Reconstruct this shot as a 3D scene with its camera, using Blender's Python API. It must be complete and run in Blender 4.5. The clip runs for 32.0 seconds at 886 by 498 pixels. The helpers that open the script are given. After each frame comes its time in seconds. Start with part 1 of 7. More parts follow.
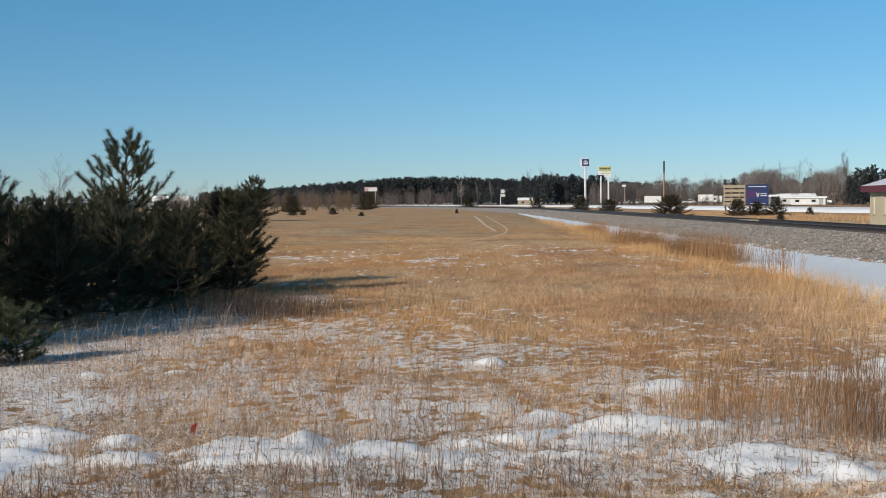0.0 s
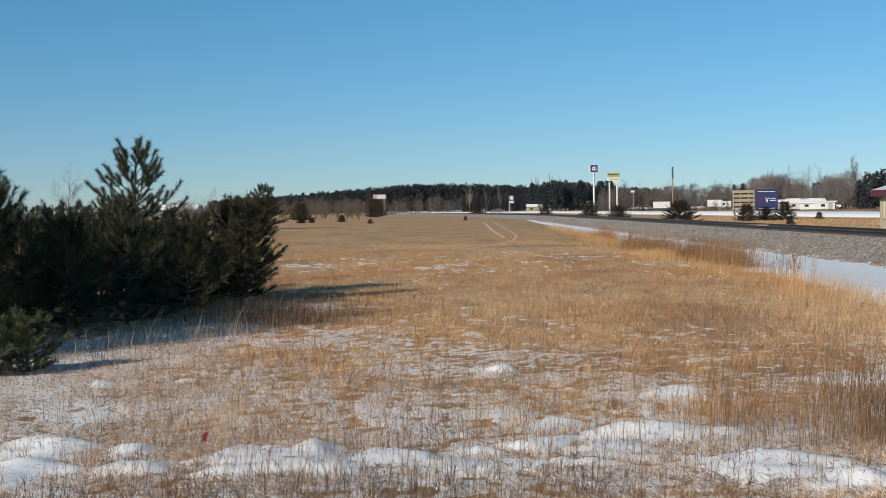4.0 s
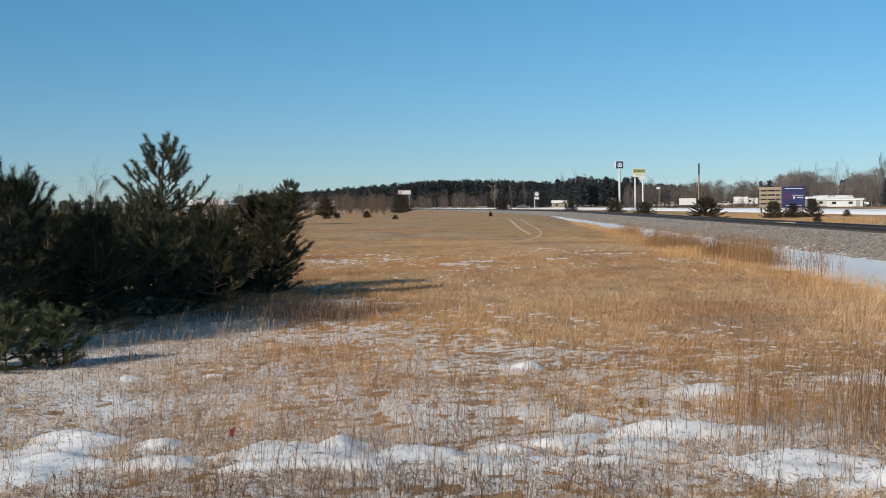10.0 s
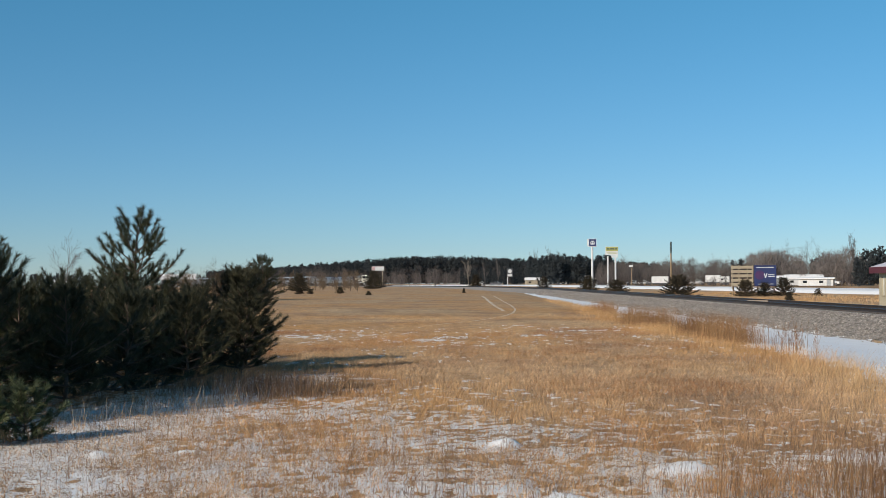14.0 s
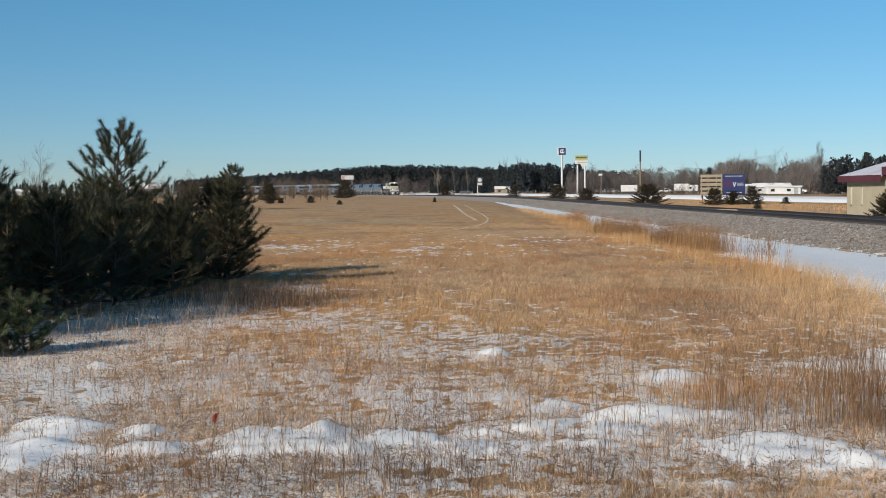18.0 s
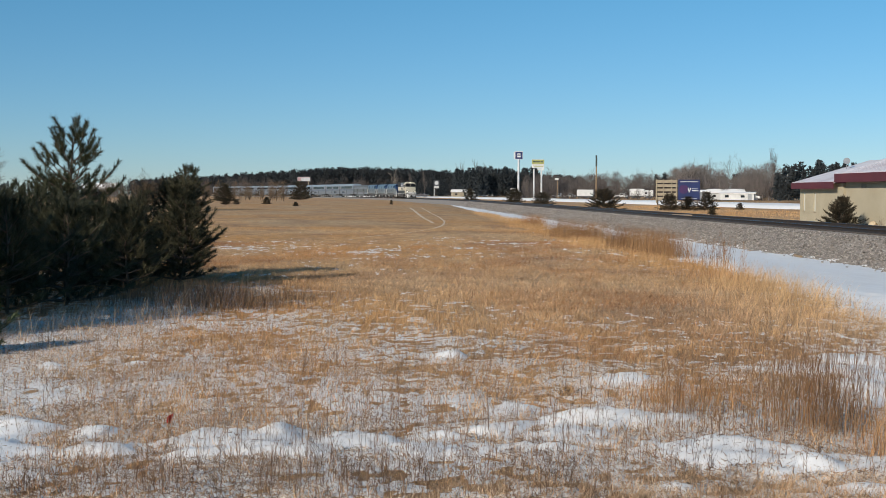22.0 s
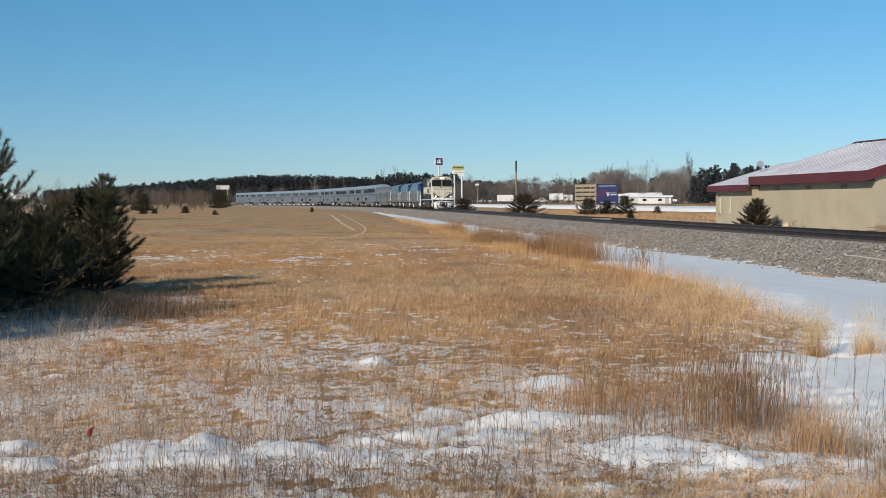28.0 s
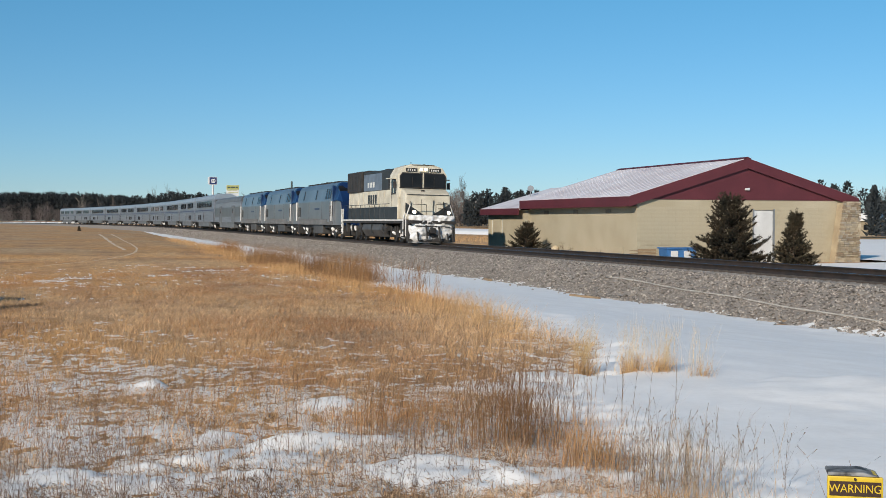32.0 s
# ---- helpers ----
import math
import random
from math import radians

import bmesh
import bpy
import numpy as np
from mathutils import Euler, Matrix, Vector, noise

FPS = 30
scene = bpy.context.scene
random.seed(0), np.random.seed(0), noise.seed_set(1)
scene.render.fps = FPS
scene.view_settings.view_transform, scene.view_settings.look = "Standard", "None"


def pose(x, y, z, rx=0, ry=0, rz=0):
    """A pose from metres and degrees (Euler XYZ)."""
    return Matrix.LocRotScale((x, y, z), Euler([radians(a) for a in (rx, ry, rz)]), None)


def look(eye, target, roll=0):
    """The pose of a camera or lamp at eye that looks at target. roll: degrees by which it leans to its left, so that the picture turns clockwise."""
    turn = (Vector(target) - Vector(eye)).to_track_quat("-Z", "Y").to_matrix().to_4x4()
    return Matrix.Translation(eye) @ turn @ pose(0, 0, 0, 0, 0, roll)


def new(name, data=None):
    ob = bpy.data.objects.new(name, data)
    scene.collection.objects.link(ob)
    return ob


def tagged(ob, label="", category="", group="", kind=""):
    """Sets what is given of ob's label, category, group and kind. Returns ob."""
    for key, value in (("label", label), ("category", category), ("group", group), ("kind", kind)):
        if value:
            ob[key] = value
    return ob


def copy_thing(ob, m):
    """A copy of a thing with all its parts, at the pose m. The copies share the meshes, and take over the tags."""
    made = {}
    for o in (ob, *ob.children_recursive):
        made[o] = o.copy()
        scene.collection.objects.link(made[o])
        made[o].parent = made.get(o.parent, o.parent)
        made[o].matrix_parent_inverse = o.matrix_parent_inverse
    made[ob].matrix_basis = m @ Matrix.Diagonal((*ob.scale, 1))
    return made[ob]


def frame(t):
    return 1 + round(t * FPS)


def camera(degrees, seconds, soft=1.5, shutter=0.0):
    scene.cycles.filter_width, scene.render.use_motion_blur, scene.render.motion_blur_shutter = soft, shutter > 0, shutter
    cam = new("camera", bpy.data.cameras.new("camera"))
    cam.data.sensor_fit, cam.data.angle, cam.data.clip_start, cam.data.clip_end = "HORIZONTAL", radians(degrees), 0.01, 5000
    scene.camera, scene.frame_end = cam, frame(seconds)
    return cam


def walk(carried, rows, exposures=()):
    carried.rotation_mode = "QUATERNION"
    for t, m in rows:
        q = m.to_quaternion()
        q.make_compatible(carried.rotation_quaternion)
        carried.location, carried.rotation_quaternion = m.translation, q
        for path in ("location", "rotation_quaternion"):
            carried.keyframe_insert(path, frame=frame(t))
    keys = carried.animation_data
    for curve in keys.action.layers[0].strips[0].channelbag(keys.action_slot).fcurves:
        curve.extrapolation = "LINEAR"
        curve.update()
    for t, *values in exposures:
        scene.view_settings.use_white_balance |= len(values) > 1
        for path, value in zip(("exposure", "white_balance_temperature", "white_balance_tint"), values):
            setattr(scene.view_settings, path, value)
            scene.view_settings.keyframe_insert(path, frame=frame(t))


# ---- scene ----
cam = camera(39.1, 32.0, soft=0.8)

# seconds, place, and the three turns of the hand-held camera
PATH = [
    (0, 0.000, 0.000, 1.700, 87.915, 0.559, 0.000),
    (0.5, 0.002, 0.007, 1.692, 87.836, 1.232, 0.634),
    (1, 0.006, -0.015, 1.699, 87.716, 1.811, 0.682),
    (1.5, 0.002, -0.003, 1.698, 87.741, 2.080, 0.890),
    (2, -0.001, -0.001, 1.695, 87.797, 2.029, 1.190),
    (2.5, -0.009, 0.002, 1.699, 87.969, 1.487, 1.008),
    (3, -0.014, 0.015, 1.700, 88.104, 0.921, 0.676),
    (3.5, -0.012, 0.025, 1.697, 88.189, 0.913, 0.434),
    (5.5, -0.019, 0.019, 1.700, 88.491, 0.893, 0.354),
    (6, -0.018, 0.023, 1.704, 88.639, 0.703, 0.221),
    (6.5, -0.018, 0.012, 1.698, 88.656, 0.512, 0.380),
    (7, -0.023, 0.018, 1.695, 88.383, 0.037, 0.160),
    (7.5, -0.017, 0.015, 1.697, 88.084, 0.050, 0.165),
    (8, -0.022, 0.025, 1.701, 87.991, 0.249, 1.250),
    (8.5, -0.028, 0.028, 1.701, 88.121, 0.319, 1.377),
    (9, -0.034, 0.021, 1.703, 88.108, 0.417, 1.190),
    (9.5, -0.033, 0.022, 1.705, 88.177, 0.519, 1.338),
    (10, -0.029, 0.018, 1.708, 88.066, 0.710, 1.544),
    (10.5, -0.027, 0.017, 1.711, 87.674, 0.961, 1.685),
    (11, -0.032, 0.019, 1.707, 87.778, 0.830, 1.638),
    (11.5, -0.043, 0.035, 1.698, 88.872, 0.993, 1.486),
    (12, -0.055, 0.040, 1.692, 89.851, 1.047, 1.341),
    (12.5, -0.056, 0.044, 1.696, 90.326, 0.957, 0.949),
    (13, -0.059, 0.071, 1.691, 90.718, 0.741, 0.642),
    (13.5, -0.066, 0.083, 1.690, 91.156, 0.506, 0.385),
    (14, -0.079, 0.106, 1.690, 91.568, 0.314, 0.311),
    (14.5, -0.093, 0.098, 1.692, 91.187, 0.466, 0.052),
    (15, -0.102, 0.053, 1.693, 89.071, 0.681, -0.105),
    (15.5, -0.124, 0.027, 1.695, 88.239, 0.699, -0.018),
    (17.5, -0.300, -0.182, 1.745, 87.365, 0.591, -0.525),
    (18, -0.304, -0.181, 1.747, 87.371, 0.413, -1.099),
    (18.5, -0.311, -0.190, 1.740, 87.321, 0.249, -1.375),
    (19, -0.311, -0.196, 1.737, 87.209, 0.270, -1.342),
    (19.5, -0.315, -0.195, 1.740, 87.280, 0.247, -1.515),
    (20, -0.309, -0.218, 1.741, 87.380, 0.362, -1.929),
    (20.5, -0.314, -0.202, 1.741, 87.365, 0.357, -2.145),
    (21, -0.307, -0.184, 1.735, 87.472, 0.253, -2.364),
    (21.5, -0.315, -0.145, 1.733, 87.513, -0.014, -2.943),
    (22, -0.324, -0.131, 1.732, 87.500, -0.182, -3.088),
    (22.5, -0.321, -0.113, 1.726, 87.382, -0.183, -3.433),
    (23, -0.325, -0.120, 1.732, 87.481, -0.283, -3.736),
    (23.5, -0.324, -0.135, 1.736, 87.363, -0.207, -4.263),
    (24, -0.319, -0.143, 1.732, 87.234, -0.120, -4.673),
    (24.5, -0.320, -0.166, 1.730, 87.142, -0.113, -5.159),
    (25, -0.319, -0.168, 1.731, 86.968, 0.003, -5.860),
    (25.5, -0.321, -0.159, 1.730, 86.952, 0.078, -6.129),
    (27.5, -0.327, -0.156, 1.728, 87.669, 0.433, -6.311),
    (28, -0.333, -0.155, 1.733, 87.784, 0.470, -6.721),
    (28.5, -0.341, -0.154, 1.728, 87.854, 0.540, -7.592),
    (29, -0.342, -0.149, 1.729, 87.769, 0.595, -8.611),
    (29.5, -0.328, -0.169, 1.732, 87.791, 0.373, -9.776),
    (30, -0.329, -0.217, 1.732, 87.602, 0.289, -10.963),
    (30.5, -0.339, -0.244, 1.736, 87.197, 0.320, -12.160),
    (31, -0.394, -0.211, 1.734, 87.258, 0.476, -14.552),
    (31.5, -0.398, -0.196, 1.732, 87.535, 0.287, -15.949),
    (32, -0.400, -0.200, 1.738, 88.730, -0.152, -17.000),
]
walk(cam, [(t, pose(x, y, z, rx, ry, rz)) for t, x, y, z, rx, ry, rz in PATH])

# ---- sky and sun ----
SUN_AZ, SUN_EL = 226.0, 25.0      # degrees, clockwise from +y, and above the horizon
world = bpy.data.worlds.new("sky")
scene.world = world
world.use_nodes = True
wn = world.node_tree
sky = wn.nodes.new("ShaderNodeTexSky")
sky.sky_type, sky.sun_disc = "NISHITA", False
sky.sun_elevation, sky.sun_rotation = radians(SUN_EL), radians(SUN_AZ)
sky.air_density, sky.dust_density, sky.ozone_density = 0.78, 0.0, 2.5
tint = wn.nodes.new("ShaderNodeMixRGB")      # the deep cold blue of a clear winter noon
tint.blend_type = "MULTIPLY"
tint.inputs[0].default_value = 1.0
way, up, hue = wn.nodes.new("ShaderNodeTexCoord"), wn.nodes.new("ShaderNodeSeparateXYZ"), wn.nodes.new("ShaderNodeValToRGB")
wn.links.new(way.outputs["Generated"], up.inputs[0]), wn.links.new(up.outputs["Z"], hue.inputs[0]), wn.links.new(hue.outputs[0], tint.inputs[2])
hue.color_ramp.elements[0].position, hue.color_ramp.elements[1].position = 0.0, 0.24
hue.color_ramp.elements[0].color, hue.color_ramp.elements[1].color = (0.60, 0.735, 0.94, 1), (0.49, 1.08, 1.155, 1)
wn.links.new(sky.outputs[0], tint.inputs[1])
wn.links.new(tint.outputs[0], wn.nodes["Background"].inputs[0])
wn.nodes["Background"].inputs[1].default_value = 0.090

sun = new("sun", bpy.data.lights.new("sun", "SUN"))
sun.data.energy, sun.data.angle, sun.data.color = 4.4, radians(0.53), (1.0, 0.905, 0.77)
az, el = radians(SUN_AZ), radians(SUN_EL)
sun.matrix_world = look((math.sin(az) * math.cos(el) * 50, math.cos(az) * math.cos(el) * 50, math.sin(el) * 50), (0, 0, 0))
scene.view_settings.exposure = 0.0


# ---- materials ----
def mat(name, a, b=None, scale=4.0, rough=0.7, metal=0.0, bump=0.0, fine=40.0, c=None, spread=0.0, stretch=(1, 1, 1), random_tone=0.0, grainy=0.5):
    """A surface of colour a that turns to b in patches (scale per metre), with fine grain, relief and, per object, a tone of its own."""
    m = bpy.data.materials.new(name)
    m.use_nodes = True
    n, l = m.node_tree.nodes, m.node_tree.links
    p = n["Principled BSDF"]
    p.inputs["Roughness"].default_value, p.inputs["Metallic"].default_value = rough, metal
    b = b or tuple(v * 0.75 for v in a)
    tc, mp = n.new("ShaderNodeTexCoord"), n.new("ShaderNodeMapping")
    mp.inputs["Scale"].default_value = stretch
    l.new(tc.outputs["Object"], mp.inputs["Vector"])
    big, small = n.new("ShaderNodeTexNoise"), n.new("ShaderNodeTexNoise")
    big.inputs["Scale"].default_value, small.inputs["Scale"].default_value = scale, fine
    big.inputs["Detail"].default_value, small.inputs["Detail"].default_value = 5, 3
    l.new(mp.outputs[0], big.inputs["Vector"]), l.new(mp.outputs[0], small.inputs["Vector"])
    ramp = n.new("ShaderNodeValToRGB")
    ramp.color_ramp.elements[0].position, ramp.color_ramp.elements[1].position = 0.36 - spread, 0.64 + spread
    ramp.color_ramp.elements[0].color, ramp.color_ramp.elements[1].color = (*a, 1), (*b, 1)
    l.new(big.outputs["Fac"], ramp.inputs[0])
    mix = n.new("ShaderNodeMixRGB")
    mix.blend_type = "MULTIPLY"
    mix.inputs[0].default_value = grainy
    grain = n.new("ShaderNodeValToRGB")
    grain.color_ramp.elements[0].position, grain.color_ramp.elements[1].position = 0.3, 0.6
    grain.color_ramp.elements[0].color, grain.color_ramp.elements[1].color = (0.62, 0.62, 0.62, 1), (1, 1, 1, 1)
    l.new(small.outputs["Fac"], grain.inputs[0])
    l.new(ramp.outputs[0], mix.inputs[1]), l.new(grain.outputs[0], mix.inputs[2])
    out = mix.outputs[0]
    if random_tone:
        geo, hue = n.new("ShaderNodeNewGeometry"), n.new("ShaderNodeHueSaturation")
        oi, add = n.new("ShaderNodeObjectInfo"), n.new("ShaderNodeMath")
        add.operation = "ADD"
        l.new(geo.outputs["Random Per Island"], add.inputs[0]), l.new(oi.outputs["Random"], add.inputs[1])
        rng = n.new("ShaderNodeMapRange")
        rng.inputs["From Max"].default_value = 2.0
        rng.inputs["To Min"].default_value, rng.inputs["To Max"].default_value = 1 - random_tone, 1 + random_tone
        l.new(add.outputs[0], rng.inputs["Value"]), l.new(rng.outputs[0], hue.inputs["Value"]), l.new(out, hue.inputs["Color"])
        out = hue.outputs[0]
    l.new(out, p.inputs["Base Color"])
    if bump:
        bp = n.new("ShaderNodeBump")
        bp.inputs["Strength"].default_value, bp.inputs["Distance"].default_value = bump, 0.02
        l.new(small.outputs["Fac"], bp.inputs["Height"]), l.new(bp.outputs[0], p.inputs["Normal"])
    return m


def field_mat(name, dull, gold, rust, tone=0.3, rough=0.9, bump=0.0, fine=14.0):
    """Dry grass whose colour wanders over the field in broad patches, in tufts and from blade to blade."""
    m = bpy.data.materials.new(name)
    m.use_nodes = True
    n, l = m.node_tree.nodes, m.node_tree.links
    p = n["Principled BSDF"]
    p.inputs["Roughness"].default_value = rough
    p.inputs["Specular IOR Level"].default_value = 0.2
    tc = n.new("ShaderNodeTexCoord")

    def noise_at(scale, detail, shift):
        mp, nz = n.new("ShaderNodeMapping"), n.new("ShaderNodeTexNoise")
        mp.inputs["Location"].default_value = (shift, shift * 0.7, 0)
        mp.inputs["Scale"].default_value = (1.0, 0.7, 0.4)
        nz.inputs["Scale"].default_value, nz.inputs["Detail"].default_value = scale, detail
        l.new(tc.outputs["Object"], mp.inputs["Vector"]), l.new(mp.outputs[0], nz.inputs["Vector"])
        return nz.outputs["Fac"]

    def spread_of(fac, lo, hi):
        mr = n.new("ShaderNodeMapRange")
        mr.inputs["From Min"].default_value, mr.inputs["From Max"].default_value = lo, hi
        l.new(fac, mr.inputs["Value"])
        return mr.outputs[0]

    def blend(fac, a, b, kind="MIX"):
        mx = n.new("ShaderNodeMixRGB")
        mx.blend_type = kind
        l.new(fac, mx.inputs[0])
        for socket, v in ((mx.inputs[1], a), (mx.inputs[2], b)):
            if isinstance(v, tuple):
                socket.default_value = (*v, 1)
            else:
                l.new(v, socket)
        return mx.outputs[0]
    colour = blend(spread_of(noise_at(0.10, 5, 3.0), 0.40, 0.60), dull, gold)
    colour = blend(spread_of(noise_at(0.33, 5, 40.0), 0.50, 0.68), colour, rust)
    grain = blend(spread_of(noise_at(2.2, 6, 80.0), 0.36, 0.62), (0.72, 0.70, 0.68), (1.08, 1.08, 1.08))
    one = n.new("ShaderNodeValue")
    one.outputs[0].default_value = 1.0
    colour = blend(one.outputs[0], colour, grain, "MULTIPLY")
    small = noise_at(fine, 4, 9.0)
    if tone:
        geo, hue, mr = n.new("ShaderNodeNewGeometry"), n.new("ShaderNodeHueSaturation"), n.new("ShaderNodeMapRange")
        mr.inputs["To Min"].default_value, mr.inputs["To Max"].default_value = 1 - tone, 1 + tone
        l.new(geo.outputs["Random Per Island"], mr.inputs["Value"]), l.new(mr.outputs[0], hue.inputs["Value"]), l.new(colour, hue.inputs["Color"])
        colour = hue.outputs[0]
    l.new(colour, p.inputs["Base Color"])
    if bump:
        bp = n.new("ShaderNodeBump")
        bp.inputs["Strength"].default_value, bp.inputs["Distance"].default_value = bump, 0.05
        l.new(small, bp.inputs["Height"]), l.new(bp.outputs[0], p.inputs["Normal"])
    return m


def glow(name, colour, strength):
    m = mat(name, colour, colour, rough=0.3)
    p = m.node_tree.nodes["Principled BSDF"]
    p.inputs["Emission Color"].default_value, p.inputs["Emission Strength"].default_value = (*colour, 1), strength
    return m


M = {}
M["soil"] = field_mat("dry_turf", (0.50, 0.345, 0.20), (0.53, 0.305, 0.135), (0.37, 0.225, 0.13), 0.0, 0.95, bump=1.0, fine=9)
M["snow"] = mat("snow", (0.93, 0.91, 0.89), (0.88, 0.855, 0.83), 1.6, 0.6, bump=0.12, fine=12, grainy=0.10)
M["old_snow"] = mat("old_snow", (0.80, 0.82, 0.86), (0.62, 0.60, 0.56), 3.0, 0.7, bump=0.4, fine=25)
M["straw"] = field_mat("straw_grass", (0.60, 0.41, 0.235), (0.60, 0.335, 0.13), (0.42, 0.245, 0.135), 0.32)
M["pale_straw"] = mat("pale_straw", (0.62, 0.46, 0.25), (0.52, 0.36, 0.17), 0.8, 0.8, random_tone=0.25)
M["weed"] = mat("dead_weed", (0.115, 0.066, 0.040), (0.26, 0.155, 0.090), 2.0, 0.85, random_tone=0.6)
M["thatch"] = mat("matted_thatch", (0.37, 0.255, 0.165), (0.63, 0.47, 0.325), 2.0, 0.9, random_tone=0.9)
M["ballast"] = mat("ballast_bed", (0.36, 0.315, 0.27), (0.28, 0.24, 0.205), 1.2, 0.95, bump=1.0, fine=14)
M["stone"] = mat("ballast_stone", (0.46, 0.40, 0.345), (0.31, 0.265, 0.225), 3.0, 0.9, random_tone=0.9)
M["rail"] = mat("rail_steel", (0.045, 0.035, 0.03), (0.07, 0.05, 0.04), 3.0, 0.6, 0.5, fine=30)
M["railhead"] = mat("worn_railhead", (0.45, 0.46, 0.48), (0.35, 0.36, 0.38), 6.0, 0.22, 1.0)
M["tie"] = mat("creosoted_tie", (0.06, 0.05, 0.045), (0.11, 0.09, 0.075), 3.0, 0.9, bump=0.5, random_tone=0.3)
M["bark"] = mat("pine_bark", (0.10, 0.07, 0.05), (0.16, 0.11, 0.08), 9.0, 0.95, bump=0.8)
M["needle"] = mat("pine_needle", (0.027, 0.031, 0.011), (0.074, 0.070, 0.026), 0.9, 0.65, random_tone=0.35)
# brighter copy of the needles: sunlight put into the saplings' colour
M["lit_needle"] = mat("lit_pine_needle", (0.060, 0.075, 0.030), (0.105, 0.115, 0.050), 1.5, 0.6, random_tone=0.4)
M["olive_needle"] = mat("olive_pine_needle", (0.044, 0.042, 0.018), (0.088, 0.074, 0.033), 0.9, 0.7, random_tone=0.5)
M["cedar"] = mat("cedar_foliage", (0.026, 0.025, 0.014), (0.075, 0.052, 0.026), 1.6, 0.85, random_tone=0.6)
# bluish tone puts the haze of distance into the foliage colour
M["conifer"] = mat("hazed_conifer", (0.019, 0.025, 0.028), (0.030, 0.036, 0.039), 0.05, 0.9, random_tone=0.3)
M["twig"] = mat("bare_twig", (0.115, 0.098, 0.090), (0.19, 0.16, 0.145), 0.4, 0.9, random_tone=0.4)
M["dark_twig"] = mat("dark_bare_twig", (0.055, 0.046, 0.044), (0.10, 0.080, 0.072), 0.4, 0.9, random_tone=0.4)
M["pale_bark"] = mat("pale_bark", (0.36, 0.31, 0.25), (0.26, 0.22, 0.18), 0.8, 0.9)
M["brush"] = mat("brown_brush", (0.10, 0.07, 0.045), (0.15, 0.10, 0.06), 0.5, 0.9, random_tone=0.3)


# ---- building blocks ----
def part(name, bm, material, parent=None, label="", smooth=False):
    """Links a bmesh as one mesh object, under a thing or a part."""
    me = bpy.data.meshes.new(name)
    bm.to_mesh(me)
    bm.free()
    me.materials.append(material)
    if smooth:
        me.polygons.foreach_set("use_smooth", [True] * len(me.polygons))
    ob = new(name, me)
    ob.parent = parent
    return tagged(ob, label)


def again(name, ob, m, parent=None):
    """A piece that shares the mesh of ob."""
    c = new(name, ob.data)
    c.parent = parent
    c.matrix_basis = m
    return c


def thing(name, label, category, m=None, group="", kind=""):
    ob = new(name)
    if m is not None:
        ob.matrix_basis = m
    return tagged(ob, label, category, group, kind)


def sheet(name, verts, faces, material, parent=None, smooth=False):
    """A mesh from numpy arrays: points and equal-sided faces."""
    verts, faces = np.asarray(verts, np.float32), np.asarray(faces, np.int32)
    me = bpy.data.meshes.new(name)
    k = faces.shape[1]
    me.vertices.add(len(verts)), me.loops.add(faces.size), me.polygons.add(len(faces))
    me.vertices.foreach_set("co", verts.ravel())
    me.loops.foreach_set("vertex_index", faces.ravel())
    me.polygons.foreach_set("loop_start", np.arange(0, faces.size, k, dtype=np.int32))
    if smooth:
        me.polygons.foreach_set("use_smooth", np.ones(len(faces), bool))
    me.update(calc_edges=True)
    me.materials.append(material)
    ob = new(name, me)
    ob.parent = parent
    return ob


def box(x0, x1, y0, y1, z0, z1, bevel=0.0, bm=None):
    own = bm is None
    bm = bm or bmesh.new()
    made = bmesh.ops.create_cube(bm, size=1.0, matrix=Matrix.Translation(((x0 + x1) / 2, (y0 + y1) / 2, (z0 + z1) / 2)) @ Matrix.Diagonal((x1 - x0, y1 - y0, z1 - z0, 1)))
    if bevel and own:
        bmesh.ops.bevel(bm, geom=bm.edges[:], offset=bevel, segments=2, affect="EDGES", profile=0.6)
    return bm


def prism(outline, y0, y1, bevel=0.0, axis="y"):
    """An outline of (x, z) pairs drawn out along y from y0 to y1 (axis x: pairs are (y, z), drawn out along x)."""
    bm = bmesh.new()
    rings = []
    for d in (y0, y1):
        rings.append([bm.verts.new((a, d, c) if axis == "y" else (d, a, c)) for a, c in outline])
    n = len(outline)
    for i in range(n):
        bm.faces.new((rings[0][i], rings[0][(i + 1) % n], rings[1][(i + 1) % n], rings[1][i]))
    bm.faces.new(rings[0][::-1]), bm.faces.new(rings[1])
    bmesh.ops.recalc_face_normals(bm, faces=bm.faces[:])
    if bevel:
        bmesh.ops.bevel(bm, geom=bm.edges[:], offset=bevel, segments=2, affect="EDGES", profile=0.6)
    return bm


def rod(a, b, r0, r1=None, sides=8, bm=None):
    """A tapered round bar from a to b."""
    bm = bm or bmesh.new()
    a, b = Vector(a), Vector(b)
    d = b - a
    turn = d.to_track_quat("Z", "Y").to_matrix().to_4x4()
    bmesh.ops.create_cone(bm, cap_ends=True, segments=sides, radius1=r0, radius2=r0 if r1 is None else r1, depth=d.length, matrix=Matrix.Translation((a + b) / 2) @ turn)
    return bm


def disc(centre, axis, r, thick, sides=20, bm=None):
    c, a = Vector(centre), Vector(axis).normalized()
    return rod(c - a * thick / 2, c + a * thick / 2, r, r, sides, bm)


